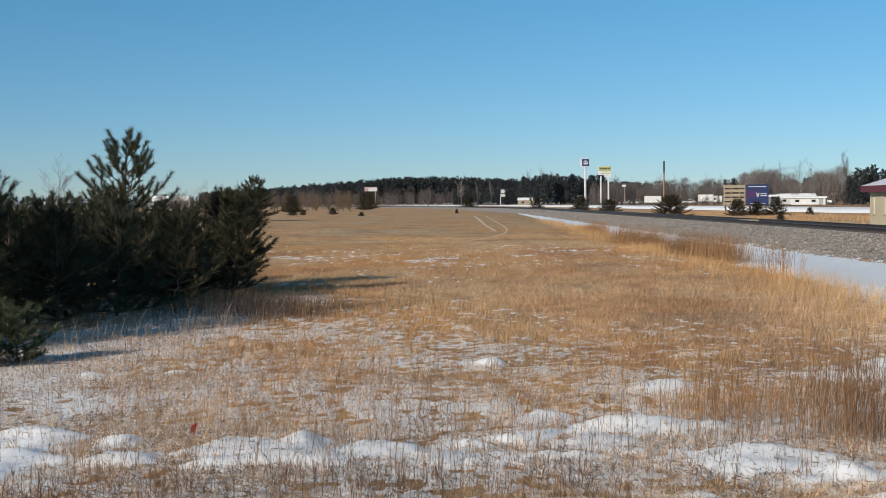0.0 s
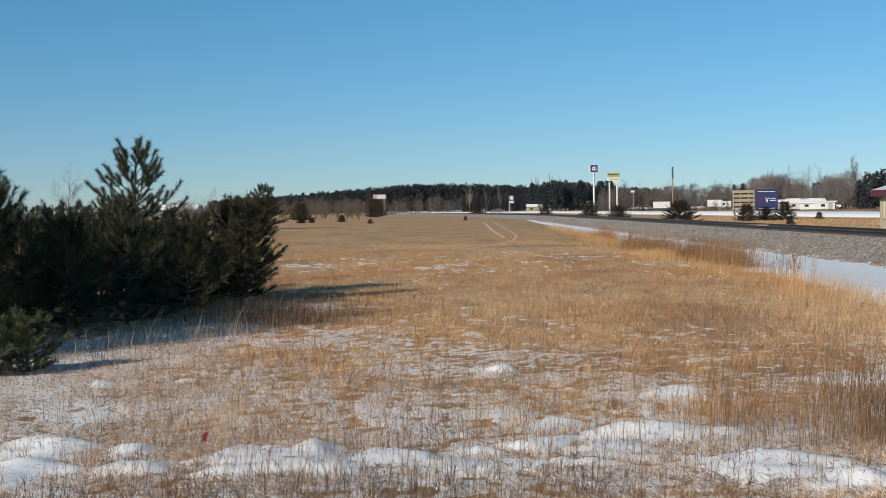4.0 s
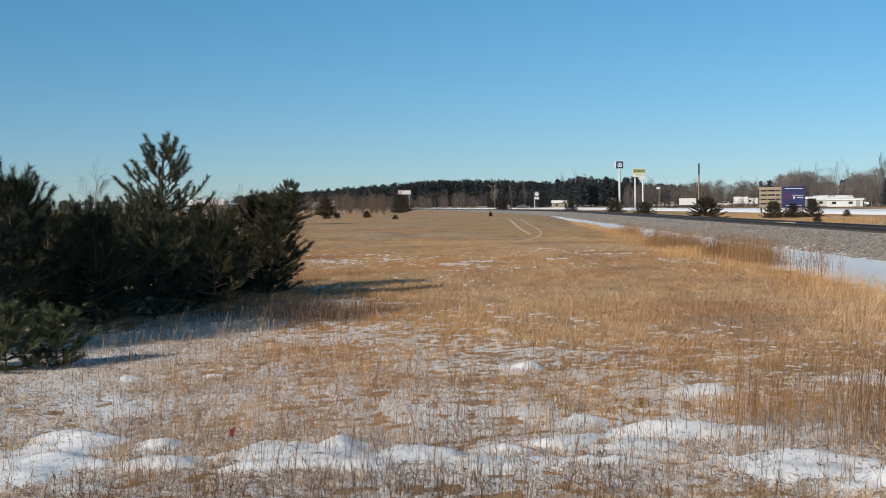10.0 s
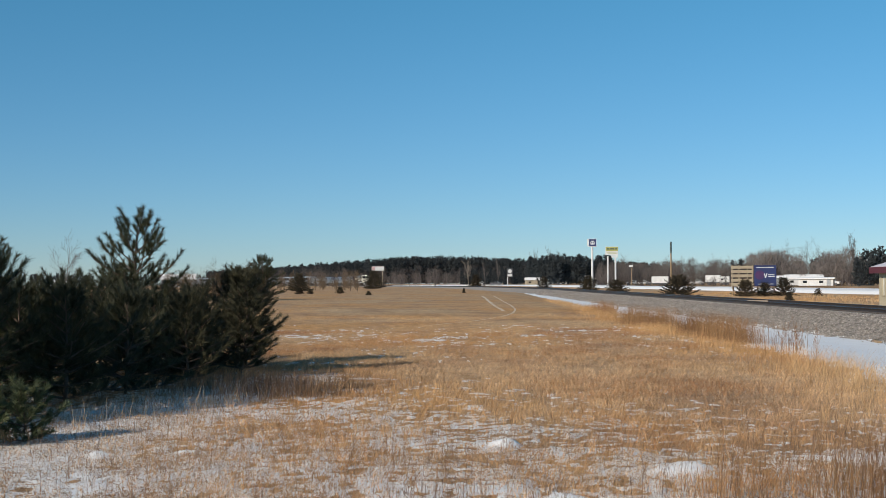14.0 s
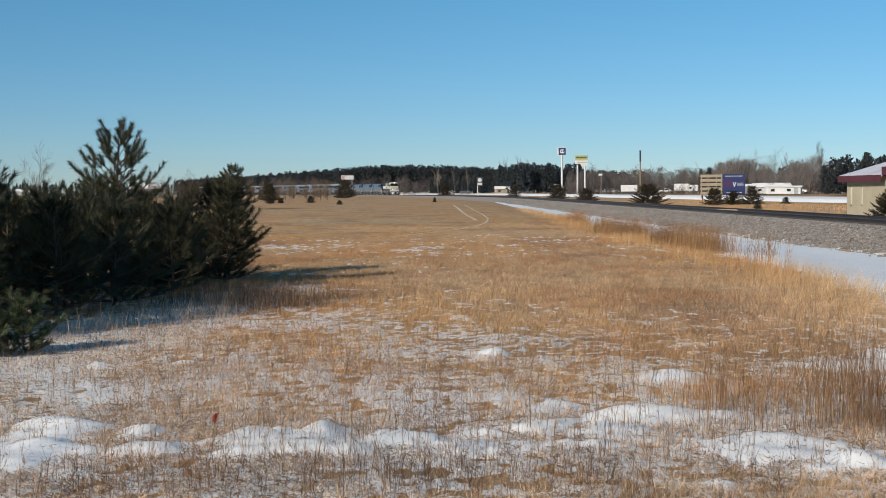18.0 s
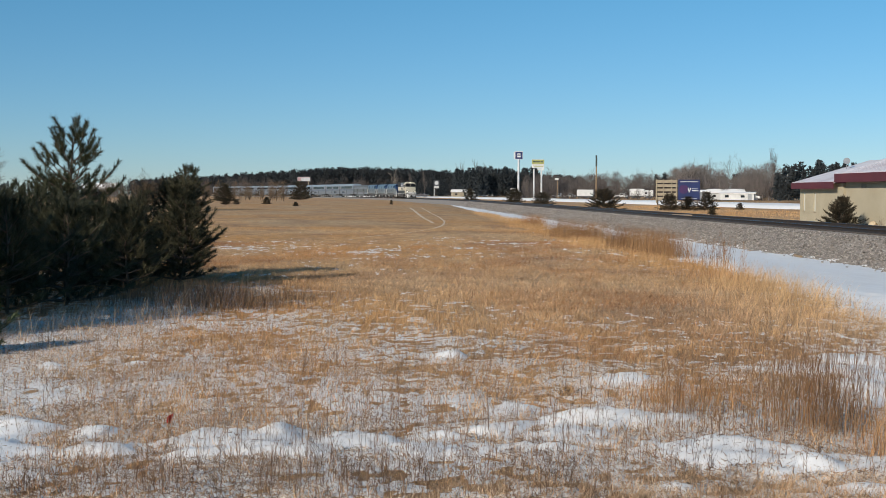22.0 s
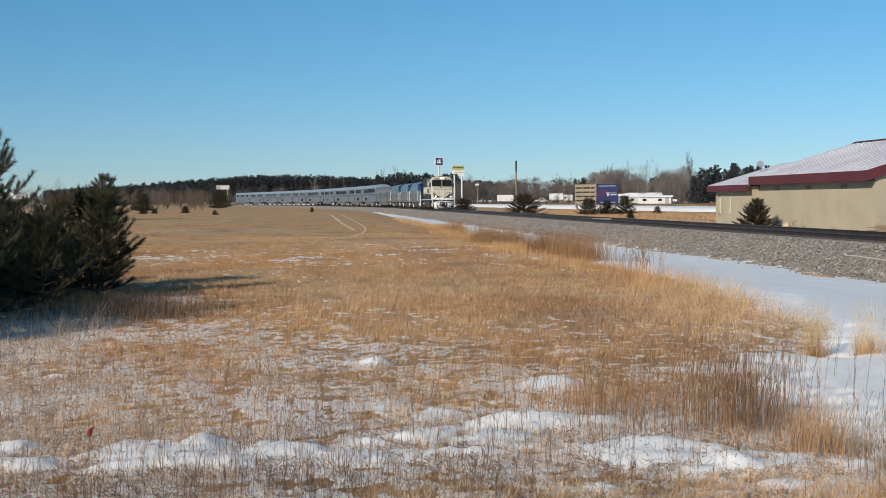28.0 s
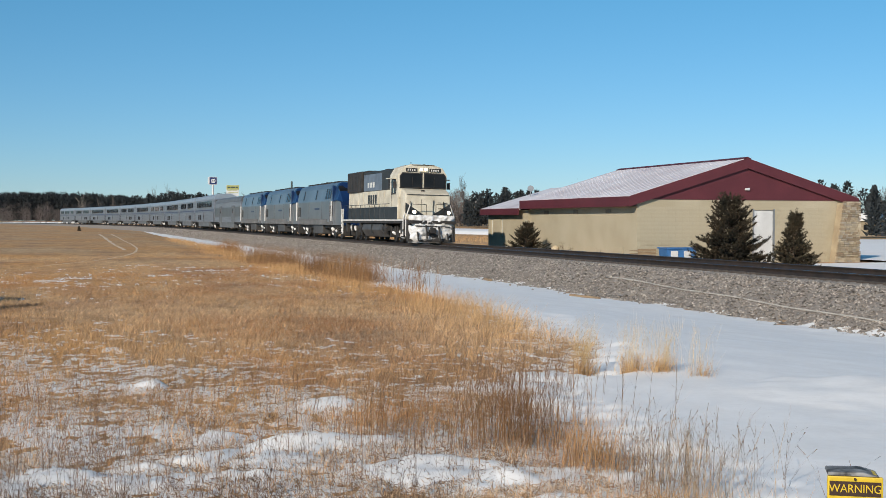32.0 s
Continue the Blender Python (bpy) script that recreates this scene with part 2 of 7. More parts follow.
def value_noise(x, y, seed=0, octaves=3):
    """Smooth noise from -1 to 1 on numpy arrays."""
    x, y = np.asarray(x, float), np.asarray(y, float)
    out, amp, tot = np.zeros(np.broadcast(x, y).shape), 1.0, 0.0
    for o in range(octaves):
        xi, yi = np.floor(x), np.floor(y)
        fx, fy = x - xi, y - yi
        fx, fy = fx * fx * (3 - 2 * fx), fy * fy * (3 - 2 * fy)

        def h(i, j):
            v = np.sin(i * 127.1 + j * 311.7 + (seed + o * 17) * 74.7) * 43758.5453
            return v - np.floor(v)
        v = (h(xi, yi) * (1 - fx) + h(xi + 1, yi) * fx) * (1 - fy) + (h(xi, yi + 1) * (1 - fx) + h(xi + 1, yi + 1) * fx) * fy
        out, tot = out + amp * (v * 2 - 1), tot + amp
        x, y, amp = x * 2.03, y * 2.03, amp * 0.5
    return out / tot


# ---- the lie of the land ----
TRACK_X, BEND_Y, RADIUS = 20.8, 210.0, 1175.0


def track_place(s):
    """Place and heading (radians, left of +y) on the line, s metres along it."""
    if s <= BEND_Y:
        return TRACK_X, s, 0.0
    p = (s - BEND_Y) / RADIUS
    return TRACK_X - RADIUS * (1 - math.cos(p)), BEND_Y + RADIUS * math.sin(p), p


def rail_z(s):
    return 0.33 + 0.0008 * s


def track_offset(x, y):
    """Metres to the left of the line (negative: beyond it), and metres along it."""
    x, y = np.asarray(x, float), np.asarray(y, float)
    cx = TRACK_X - RADIUS
    d, s = TRACK_X - x, y + 0.0
    bent = y > BEND_Y
    rad = np.hypot(x - cx, y - BEND_Y)
    d = np.where(bent, RADIUS - rad, d)
    s = np.where(bent, BEND_Y + RADIUS * np.arctan2(y - BEND_Y, np.maximum(x - cx, 1.0)), s)
    return d, s


def ground_z(x, y):
    d, s = track_offset(x, y)
    rise = 0.0010 * np.clip(np.asarray(y, float) - 60, 0, 500)
    near = np.clip((15.0 - d) / 10.0, 0, 1)
    ditch = -0.65 * near * near * (3 - 2 * near)
    beyond = np.clip((-d - 4.0) / 30.0, 0, 1)
    ditch = np.where(d < 0, -0.65 + 0.35 * beyond, ditch)
    return rise + ditch + 0.05 * value_noise(x * 0.13, y * 0.13, 3) + 0.02 * value_noise(x * 0.9, y * 0.9, 5)


def gz(x, y):
    return float(ground_z(np.array(x), np.array(y)))
# ---- ground ----
def graded(lo, hi, first, grow, start):
    """Grid lines from lo to hi, first apart near start, wider further off."""
    right, v, step = [start], start, first
    while v < hi:
        v += step
        step *= grow
        right.append(min(v, hi))
    left, v, step = [], start, first
    while v > lo:
        v -= step
        step *= grow
        left.append(max(v, lo))
    return np.array(left[::-1] + right)


def grid_faces(nx, ny):
    i = np.arange(nx - 1)[None, :] + np.arange(ny - 1)[:, None] * nx
    i = i.ravel()
    return np.stack([i, i + 1, i + 1 + nx, i + nx], 1)


gx, gy = graded(-2500, 2500, 0.45, 1.04, 4.0), graded(-400, 3500, 0.45, 1.025, 12.0)
GX, GY = np.meshgrid(gx, gy)
ground = sheet("ground", np.stack([GX.ravel(), GY.ravel(), ground_z(GX, GY).ravel()], 1), grid_faces(len(gx), len(gy)), M["soil"], smooth=True)
tagged(ground, "flat field of matted dry tan grass in winter", "ground", kind="structure")


def snow_edge(y):
    """The x beyond which snow fills the ditch beside the line."""
    return np.interp(y, [0, 6, 7.5, 9, 10.6, 11.2, 12.2, 12.9, 14.5, 15.5, 21, 27, 36, 50, 75, 115, 172, 230, 260],
                     [2.9, 3.1, 3.5, 3.8, 4.0, 4.1, 4.3, 5.3, 6.0, 6.7, 7.5, 7.9, 8.2, 8.5, 9.4, 10.9, 12.8, 14.6, 16.0])


def ragged_edge(x, y):
    """The same edge, frayed."""
    fray = np.clip(12 / np.maximum(y, 1), 0.3, 1.2)
    return snow_edge(y + 0.7 * value_noise(x * 1.1, y * 1.1, 17, 2) + 0.3 * value_noise(x * 4.0, y * 4.0, 18, 2)) + 0.3 * fray * value_noise(x * 3.0, y * 3.0, 19, 2)


def bed_z(d, s):
    """Height of the ballast bank's near side, far below where there is none."""
    return np.where(d < 5.2, np.interp(d, [1.9, 2.3, 2.75, 4.9, 7.5], [-0.22, -0.23, -0.28, -1.02, -1.4]) + rail_z(s), -9.0)


def snow_base(x, y):
    return np.maximum(ground_z(x, y), bed_z(*track_offset(x, y)))


def snow_depth(x, y):
    """Thickness of the lying snow: patches in the grass, low drifts near, the ditch filled."""
    d, s = track_offset(x, y)
    ragged = 0.7 * value_noise(x * 0.45, y * 0.45, 11) + 0.35 * value_noise(x * 2.2, y * 2.2, 12)
    ditch = np.where((d > 3.2) & (y < 256), np.clip((x - ragged_edge(x, y) + 0.25 + ragged) * 0.10, -0.05, 0.09 + 0.05 * value_noise(x * 0.25, y * 0.25, 4)), -0.05)
    foot = d - 4.75 + 0.35 * value_noise(x * 0.5, y * 0.5, 14) + 0.6 * value_noise(x * 1.2, y * 4.0, 15, 2)
    ditch = np.where((d > 3.2) & (d < 6.2), np.minimum(ditch, foot * 0.05), ditch)
    # uneven drifts joined in a band across the foreground, and a few further off
    xw, yw = x + 0.30 * value_noise(x * 1.6, y * 1.6, 24, 2), y + 0.22 * value_noise(x * 1.6, y * 1.6, 25, 2)
    rough = 0.045 * value_noise(x * 2.4, y * 2.8, 23, 2) + 0.022 * value_noise(x * 7, y * 8, 22, 2)
    middle = np.interp(x, [-4, -3, -2, -1, 0, 1, 2, 3], [8.6, 8.4, 8.2, 8.4, 8.3, 8.6, 8.2, 7.6])
    band = (0.080 * np.exp(-((yw - middle) / 0.60) ** 2) - 0.052) + 1.2 * rough - 0.06 * np.clip(np.abs(x) - 3.0, 0, 3) - 0.03 * np.exp(-((x + 1.9) / 0.3) ** 2)
    drift = np.where(np.abs(y - 8.6) < 1.9, band, -0.06)
    for mx, my, rx, ry, mh in DRIFTS:
        e = ((xw - mx) / (rx * 1.25)) ** 2 + ((yw - my) / np.where(yw > my, ry * 0.8, ry * 1.5)) ** 2
        drift = np.maximum(drift, (mh * 0.54 + 0.035) * np.exp(-e) - 0.035 + (0.9 if mx < 5 else 0.15) * rough * np.exp(-e * 0.3))
    # thin snow among the stalks
    cover = np.interp(y, [4, 6.3, 7.5, 9, 12, 15, 20, 26, 30, 36, 46, 52, 110], [-0.05, 0.22, 0.24, 0.25, 0.17, -0.01, -0.17, -0.36, -0.35, -0.25, -0.30, -0.48, -0.8])
    cover = cover - 0.14 * np.clip((x - 0.2) / 3.0, -1.0, 1.2) * (y > 9) * (y < 27) - 0.20 * np.clip((x - 0.3) / 1.5, 0, 1) * (y < 7.6) + 0.25 * np.exp(-((x - 2.8) / 0.8) ** 2 - ((y - 9.0) / 1.2) ** 2)
    cover = cover + 0.04 * np.exp(-((x + 3.0) / 7.0) ** 2 - ((y - 40.0) / 9.0) ** 2)
    far = np.clip((y - 14) / 14, 0, 1)
    patch = 0.30 * value_noise(x * 0.75, y * 0.6, 31) + (1 - far) * (0.5 * value_noise(x * 4.0, y * 3.2, 32) + 1.3 * value_noise(x * 12.0, y * 9.0, 33, 2)) + far * (0.35 * value_noise(x * 0.6, y * 0.35, 34) + 1.1 * value_noise(x * 6.5, y * 2.6, 35, 2))
    cover = cover + 0.22 * np.exp(-((x - snow_edge(y) + 0.4) / 0.8) ** 2) * (y < 22)
    thin = (0.02 + 0.012 * far) * (patch + cover * 2.0)
    shade = np.exp(-((x + 4.4 - (y - 15.0) * 0.17) / 0.8) ** 2) * np.clip((24 - y) / 3, 0, 1) * (y > 12.5) * 0.05 + np.exp(-(((x + 2.6) / 0.7) ** 2 + ((y - 23.0) / 1.2) ** 2)) * 0.045
    thin = np.minimum(thin * (1 + 1.5 * far) + shade, 0.012 + 0.008 * far)
    thin = np.where(d < 6.5, -0.05, thin)
    return np.maximum(np.maximum(ditch, drift), thin)


# middles, half widths, half depths and heights of the drifts
DRIFTS = [(-3.02, 9.1, 0.34, 0.34, 0.15), (-2.42, 8.85, 0.36, 0.30, 0.13), (-2.85, 8.3, 0.75, 0.55, 0.09), (-2.6, 7.7, 0.5, 0.4, 0.06), (-3.7, 8.7, 0.5, 0.4, 0.09),
          (-1.42, 8.7, 0.24, 0.26, 0.12), (-0.98, 8.75, 0.34, 0.26, 0.16), (-1.25, 8.35, 0.48, 0.25, 0.06), (-0.42, 8.4, 0.28, 0.26, 0.12),
          (0.12, 8.65, 0.30, 0.22, 0.11), (0.42, 8.5, 0.2, 0.2, 0.08), (0.70, 9.7, 0.28, 0.30, 0.10), (0.80, 9.0, 0.34, 0.32, 0.11), (1.62, 9.2, 0.44, 0.26, 0.17),
          (1.20, 8.75, 0.34, 0.30, 0.11), (0.92, 8.25, 0.34, 0.24, 0.09), (2.02, 8.15, 0.38, 0.34, 0.15), (2.32, 7.65, 0.30, 0.26, 0.12), (1.75, 7.9, 0.3, 0.25, 0.08),
          (2.05, 11.4, 0.32, 0.26, 0.12), (0.38, 13.25, 0.12, 0.12, 0.16), (4.2, 12.0, 0.95, 0.6, 0.10), (-3.55, 12.5, 0.15, 0.15, 0.09), (-2.75, 12.8, 0.17, 0.13, 0.07),
          (2.55, 6.95, 0.28, 0.22, 0.10), (1.35, 7.2, 0.22, 0.2, 0.07), (7.9, 10.7, 1.8, 1.5, 0.42)]
sx, sy = graded(-14, 19, 0.042, 1.005, 1.0), graded(-8.0, 260, 0.045, 1.0085, 9.0)
SX, SY = np.meshgrid(sx, sy)
depth = snow_depth(SX, SY)
keep = depth > -0.03
faces = grid_faces(len(sx), len(sy))
faces = faces[keep.ravel()[faces].any(1)]
snow = sheet("snow_cover", np.stack([SX.ravel(), SY.ravel(), (snow_base(SX, SY) + depth).ravel()], 1), faces, M["snow"], smooth=True)
tagged(snow, "thin patchy white snow lying in drifts among dry grass", "snow", kind="stuff")


M["red_weed"] = mat("reddish_grass", (0.24, 0.12, 0.052), (0.40, 0.225, 0.10), 1.0, 0.85, random_tone=0.6)
M["dull_straw"] = field_mat("dull_straw", (0.65, 0.44, 0.275), (0.655, 0.41, 0.205), (0.47, 0.275, 0.15), 0.42)
M["far_straw"] = field_mat("far_straw", (0.53, 0.365, 0.21), (0.55, 0.32, 0.14), (0.38, 0.24, 0.14), 0.15)
M["rust"] = field_mat("rusty_dry_grass", (0.452, 0.249, 0.13), (0.52, 0.265, 0.109), (0.339, 0.175, 0.094), 0.45)
M["gold"] = field_mat("golden_grass", (0.60, 0.39, 0.205), (0.575, 0.335, 0.145), (0.52, 0.281, 0.125), 0.28)


# ---- grass ----
def blades(x, y, z, height, width, lean, rng, curve=0.5):
    """Grass blades: two-segment strips, each ending in a point."""
    n = len(x)
    a = rng.uniform(0, 2 * np.pi, n)
    b = rng.uniform(0, 2 * np.pi, n)
    wx, wy = np.cos(a) * width / 2, np.sin(a) * width / 2
    lx, ly = np.cos(b) * lean * height + 0.12 * height, np.sin(b) * lean * height
    v = np.zeros((n, 5, 3))
    v[:, 0] = np.stack([x - wx, y - wy, z - 0.02], 1)
    v[:, 1] = np.stack([x + wx, y + wy, z - 0.02], 1)
    mx, my, mz = x + lx * 0.35, y + ly * 0.35, z + height * 0.55
    v[:, 2] = np.stack([mx + wx * 0.8, my + wy * 0.8, mz], 1)
    v[:, 3] = np.stack([mx - wx * 0.8, my - wy * 0.8, mz], 1)
    v[:, 4] = np.stack([x + lx, y + ly, z + height], 1)
    k = np.arange(n)[:, None] * 5
    f = np.concatenate([k + [0, 1, 2], k + [0, 2, 3], k + [3, 2, 4]])
    return v.reshape(-1, 3), f


def meadow(name, n, xs, ys, density, height, width, lean, material, label, seed, on_snow=0.25, power=1.0, on_drift=0.12):
    """Blades strewn over a rectangle, thicker near, thinned by a density from 0 to 1 and where snow lies deep."""
    rng = np.random.default_rng(seed)
    y = ys[0] + (ys[1] - ys[0]) * rng.random(n) ** power
    lo, hi = np.maximum(xs[0], -0.45 * y - 0.4), np.minimum(xs[1], 0.85 * y + 0.5)
    x = lo + (hi - lo) * rng.random(n)
    k = rng.random(n) < density(x, y)
    sd = snow_depth(x, y)
    k &= rng.random(n) < np.where(sd < 0.002, 1.0, np.where(sd < 0.03, on_snow, on_snow * on_drift))
    d, s = track_offset(x, y)
    k &= d > 5.4
    x, y = x[k], y[k]
    tall = (height(x, y) if callable(height) else height) * rng.uniform(0.45, 1.15, len(x)) * (0.8 + 0.5 * value_noise(x * 0.7, y * 0.7, seed))
    wide = width * (1 + y / 60) * rng.uniform(0.7, 1.3, len(x))
    v, f = blades(x, y, ground_z(x, y), np.maximum(tall, 0.03), wide, lean, rng)
    ob = sheet(name, v, f, material)
    return tagged(ob, label, "grass", kind="stuff")


def outside_ditch(x, y):
    rag = 0.25 * value_noise(x * 1.3, y * 1.3, 45, 2)
    return np.clip((ragged_edge(x, y) + np.where(y < 14, 0.15, 0.5) + rag - x) / 0.5, 0, 1)


def wedge(x, y):
    return (np.abs(x - 0.12 * y) < 2.0 + 0.62 * y) * outside_ditch(x, y)


def fade(y, a, b):
    """From 0 at a to 1 at b."""
    return np.clip((y - a) / (b - a), 0, 1)


def litter(name, n, xs, ys, density, length, width, material, label, seed, on_snow=0.5):
    """Broken blades lying in a mat, each a sliver tilted a little out of the ground."""
    rng = np.random.default_rng(seed)
    y = ys[0] + (ys[1] - ys[0]) * rng.random(n) ** 1.2
    lo, hi = np.maximum(xs[0], -0.45 * y - 0.4), np.minimum(xs[1], snow_edge(y) + 1)
    x = lo + (hi - lo) * rng.random(n)
    sd = snow_depth(x, y)
    k = (rng.random(n) < density(x, y)) & (rng.random(n) < np.where(sd < 0.002, 1.0, np.where(sd < 0.022, on_snow, on_snow * 0.12)))
    x, y, sd = x[k], y[k], sd[k]
    m = len(x)
    a, tilt = rng.uniform(0, 2 * np.pi, m), np.abs(rng.normal(0, 0.45, m))
    ln, w = length * rng.uniform(0.4, 1.4, m), width * (1 + y / 60) * rng.uniform(0.6, 1.3, m)
    z = ground_z(x, y) + np.maximum(sd, 0) + 0.002
    c, t = np.cos(a), np.sin(a)
    v = np.stack([np.stack([x - t * w / 2, y + c * w / 2, z], 1), np.stack([x + t * w / 2, y - c * w / 2, z + w * 0.5], 1), np.stack([x + c * ln * np.cos(tilt), y + t * ln * np.cos(tilt), z + ln * np.sin(tilt)], 1)], 1)
    return tagged(sheet(name, v.reshape(-1, 3), np.arange(3 * m).reshape(-1, 3), material), label, "grass", kind="stuff")


clumpy = lambda x, y: wedge(x, y) * np.clip(0.40 + 1.3 * value_noise(x * 0.9, y * 0.8, 41), 0.06, 1)
tufted = lambda x, y: wedge(x, y) * np.clip(-0.15 + 2.2 * value_noise(x * 1.5, y * 1.1, 38), 0.0, 1)
meadow("short_grass", 430000, (-9, 9), (5.3, 30), lambda x, y: clumpy(x, y) * (1 - 0.8 * fade(y, 17, 30)), 0.075, 0.0030, 1.3, M["dull_straw"], "short dry tan grass poking through thin snow", 51, 0.62, 1.0, 0.08)
meadow("grass_tufts", 120000, (-8, 8), (6.0, 26), lambda x, y: tufted(x, y) * (1 - 0.5 * fade(y, 16, 26)), 0.16, 0.0030, 0.7, M["dull_straw"], "loose tufts of dry tan grass standing over thin snow", 37, 0.7, 1.2, 0.2)
meadow("front_grass", 50000, (-2.5, 3.4), (5.0, 7.6), lambda x, y: wedge(x, y) * np.clip(0.35 + 0.3 * x + 0.9 * value_noise(x * 1.1, y * 1.1, 39), 0, 1) * (1 - fade(y, 6.9, 7.6)), 0.10, 0.0030, 1.1, M["thatch"], "dull dry grass before the snow drifts", 46, 0.5, 1.0, 0.2)
litter("matted_grass", 780000, (-10, 9), (5, 48), lambda x, y: wedge(x, y) * np.clip(0.6 + 0.8 * value_noise(x * 1.2, y * 1.0, 42), 0.15, 1) * (1 - fade(y, 28, 48)), 0.055, 0.006, M["thatch"], "matted tan dead grass lying on the ground", 52, 0.85)
litter("dark_litter", 200000, (-8, 8), (5, 24), lambda x, y: wedge(x, y) * np.clip(0.3 + 1.3 * value_noise(x * 1.6, y * 1.4, 46) + 0.5 * (y < 8.2), 0.05, 1) * (1 - fade(y, 14, 24)), 0.05, 0.006, M["weed"], "dark brown dead leaves and stalks among the snow", 57, 0.75)
meadow("dead_stalks", 260000, (-10, 9), (5.3, 42), lambda x, y: clumpy(y, x) * wedge(x, y) * (1 - 0.9 * fade(y, 12, 40)), 0.125, 0.0034, 0.4, M["weed"], "thin dark dead stalks standing in the snow", 56, 0.85, 1.2, 0.25)
meadow("reddish_grass", 230000, (-9, 8), (6.5, 45), lambda x, y: wedge(x, y) * np.clip(0.1 + 2.2 * value_noise(x * 0.5, y * 0.3, 47), 0.02, 1), 0.11, 0.0036, 1.0, M["rust"], "reddish-brown dry grass in patches", 59, 0.55, 1.2, 0.1)
meadow("meadow_grass", 330000, (-18, 14), (10, 62), lambda x, y: wedge(x, y) * np.clip(0.6 + 0.7 * value_noise(x * 0.3, y * 0.2, 43), 0.15, 1) * fade(y, 9, 24) * (1 - 0.85 * fade(y, 40, 70)), lambda x, y: 0.11 - 0.04 * fade(y, 25, 45), 0.0040, 1.3, M["straw"], "golden dry meadow grass bent by the wind", 53, 0.4, 1.1)
meadow("golden_grass", 190000, (-14, 12), (14, 90), lambda x, y: wedge(x, y) * np.clip(-0.1 + 2.0 * value_noise(x * 0.22, y * 0.13, 40), 0, 1) * (1 - fade(y, 50, 90)), lambda x, y: 0.20 - 0.11 * fade(y, 22, 45), 0.0042, 0.8, M["gold"], "golden grass standing in loose patches", 50, 0.2, 1.0)
meadow("far_meadow_grass", 90000, (-75, 20), (45, 200), lambda x, y: (np.abs(x + 0.02 * y) < 0.36 * y) * fade(y, 45, 62) * np.clip(0.5 - y / 160 + 1.2 * value_noise(x * 0.12, y * 0.05, 36), 0.04, 1), 0.085, 0.006, 1.2, M["far_straw"], "golden dry meadow grass in the distance", 54, 0.3, 1.3)
edge = lambda x, y: outside_ditch(x, y) * (1 - 0.6 * fade(y, 60, 130)) * np.exp(-((x - snow_edge(y) + 0.7) / 1.1) ** 2) * np.clip(0.34 + 1.6 * value_noise(x * 0.4, y * 0.22, 44), 0.04, 1) * (0.20 + 0.80 * fade(y, 15, 34))
meadow("tall_grass", 520000, (2, 18), (12.8, 130), edge, lambda x, y: 0.24 + 0.14 * fade(y, 16, 28) + 0.20 * np.exp(-((y - 22.0) / 4.5) ** 2), 0.0034, 0.6, M["gold"], "tall orange-tan grass along the edge of the snowy ditch", 55, 0.6, 1.7, 0.5)


def clump(name, cx, cy, rx, ry, n, height, width, lean, material, label, seed, kind="stuff"):
    """A stand of tall blades round one middle."""
    rng = np.random.default_rng(seed)
    x, y = cx + rng.normal(size=n) * rx, cy + rng.normal(size=n) * ry
    v, f = blades(x, y, ground_z(x, y) + np.maximum(snow_depth(x, y), 0) * 0.5, height * rng.uniform(0.4, 1.1, n), width * rng.uniform(0.6, 1.3, n), lean, rng)
    return tagged(sheet(name, v, f, material), label, "grass", kind=kind)


def weeds(name, cx, cy, rx, ry, n, height, width, twigs, material, label, seed, head=0.0, lean=0.10, field=False):
    """Separate upright stems with fine side twigs above, or with a seed head."""
    rng = np.random.default_rng(seed)
    x, y = cx + rng.normal(size=n) * rx, cy + rng.normal(size=n) * ry
    if field:
        k = x < ragged_edge(x, y) - 0.1
        x, y = x[k], y[k]
        n = len(x)
    z = ground_z(x, y)
    h = height * rng.uniform(0.5, 1.1, n)
    lx, ly = h * rng.normal(lean * 0.6, lean, n), h * rng.normal(0, lean, n)
    w = width * rng.uniform(0.7, 1.3, n)
    tris = []

    def strip(p, q, w):
        a = rng.uniform(-0.6, 0.6, len(w))
        o = np.stack([np.cos(a) * w / 2, np.sin(a) * w / 2, w * 0], 1)
        tris.append(np.stack([p - o, p + o, q], 1))
        tris.append(np.stack([p + o, q + o * 0.5, q], 1))
    at = lambda u: np.stack([x + lx * u * u, y + ly * u * u, z - 0.02 + (h + 0.02) * u], 1)
    for u0, u1 in ((0, 0.35), (0.35, 0.7), (0.7, 1.0)):
        strip(at(u0), at(u1), w * (1.15 - 0.6 * u0))
    for i in range(twigs):
        u = rng.uniform(0.35, 0.98, n)
        p = np.stack([x + lx * u * u, y + ly * u * u, z + h * u], 1)
        d = rng.normal(0, 0.6, (n, 3))
        d[:, 2] = np.abs(d[:, 2]) + 0.7
        strip(p, p + d * (0.045 + 0.05 * rng.random(n))[:, None], w * 0.45)
    if head:
        p = at(1.0)
        tip = p + np.stack([lx * 0.35, ly * 0.35, head * rng.uniform(0.4, 1.0, n)], 1)
        strip(p, (p + tip) / 2, np.full(n, head * 0.10)), strip(tip, (p + tip) / 2, np.full(n, head * 0.12))
    v = np.concatenate(tris).reshape(-1, 3)
    return tagged(sheet(name, v, np.arange(len(v)).reshape(-1, 3), material), label, "weeds", kind="stuff")


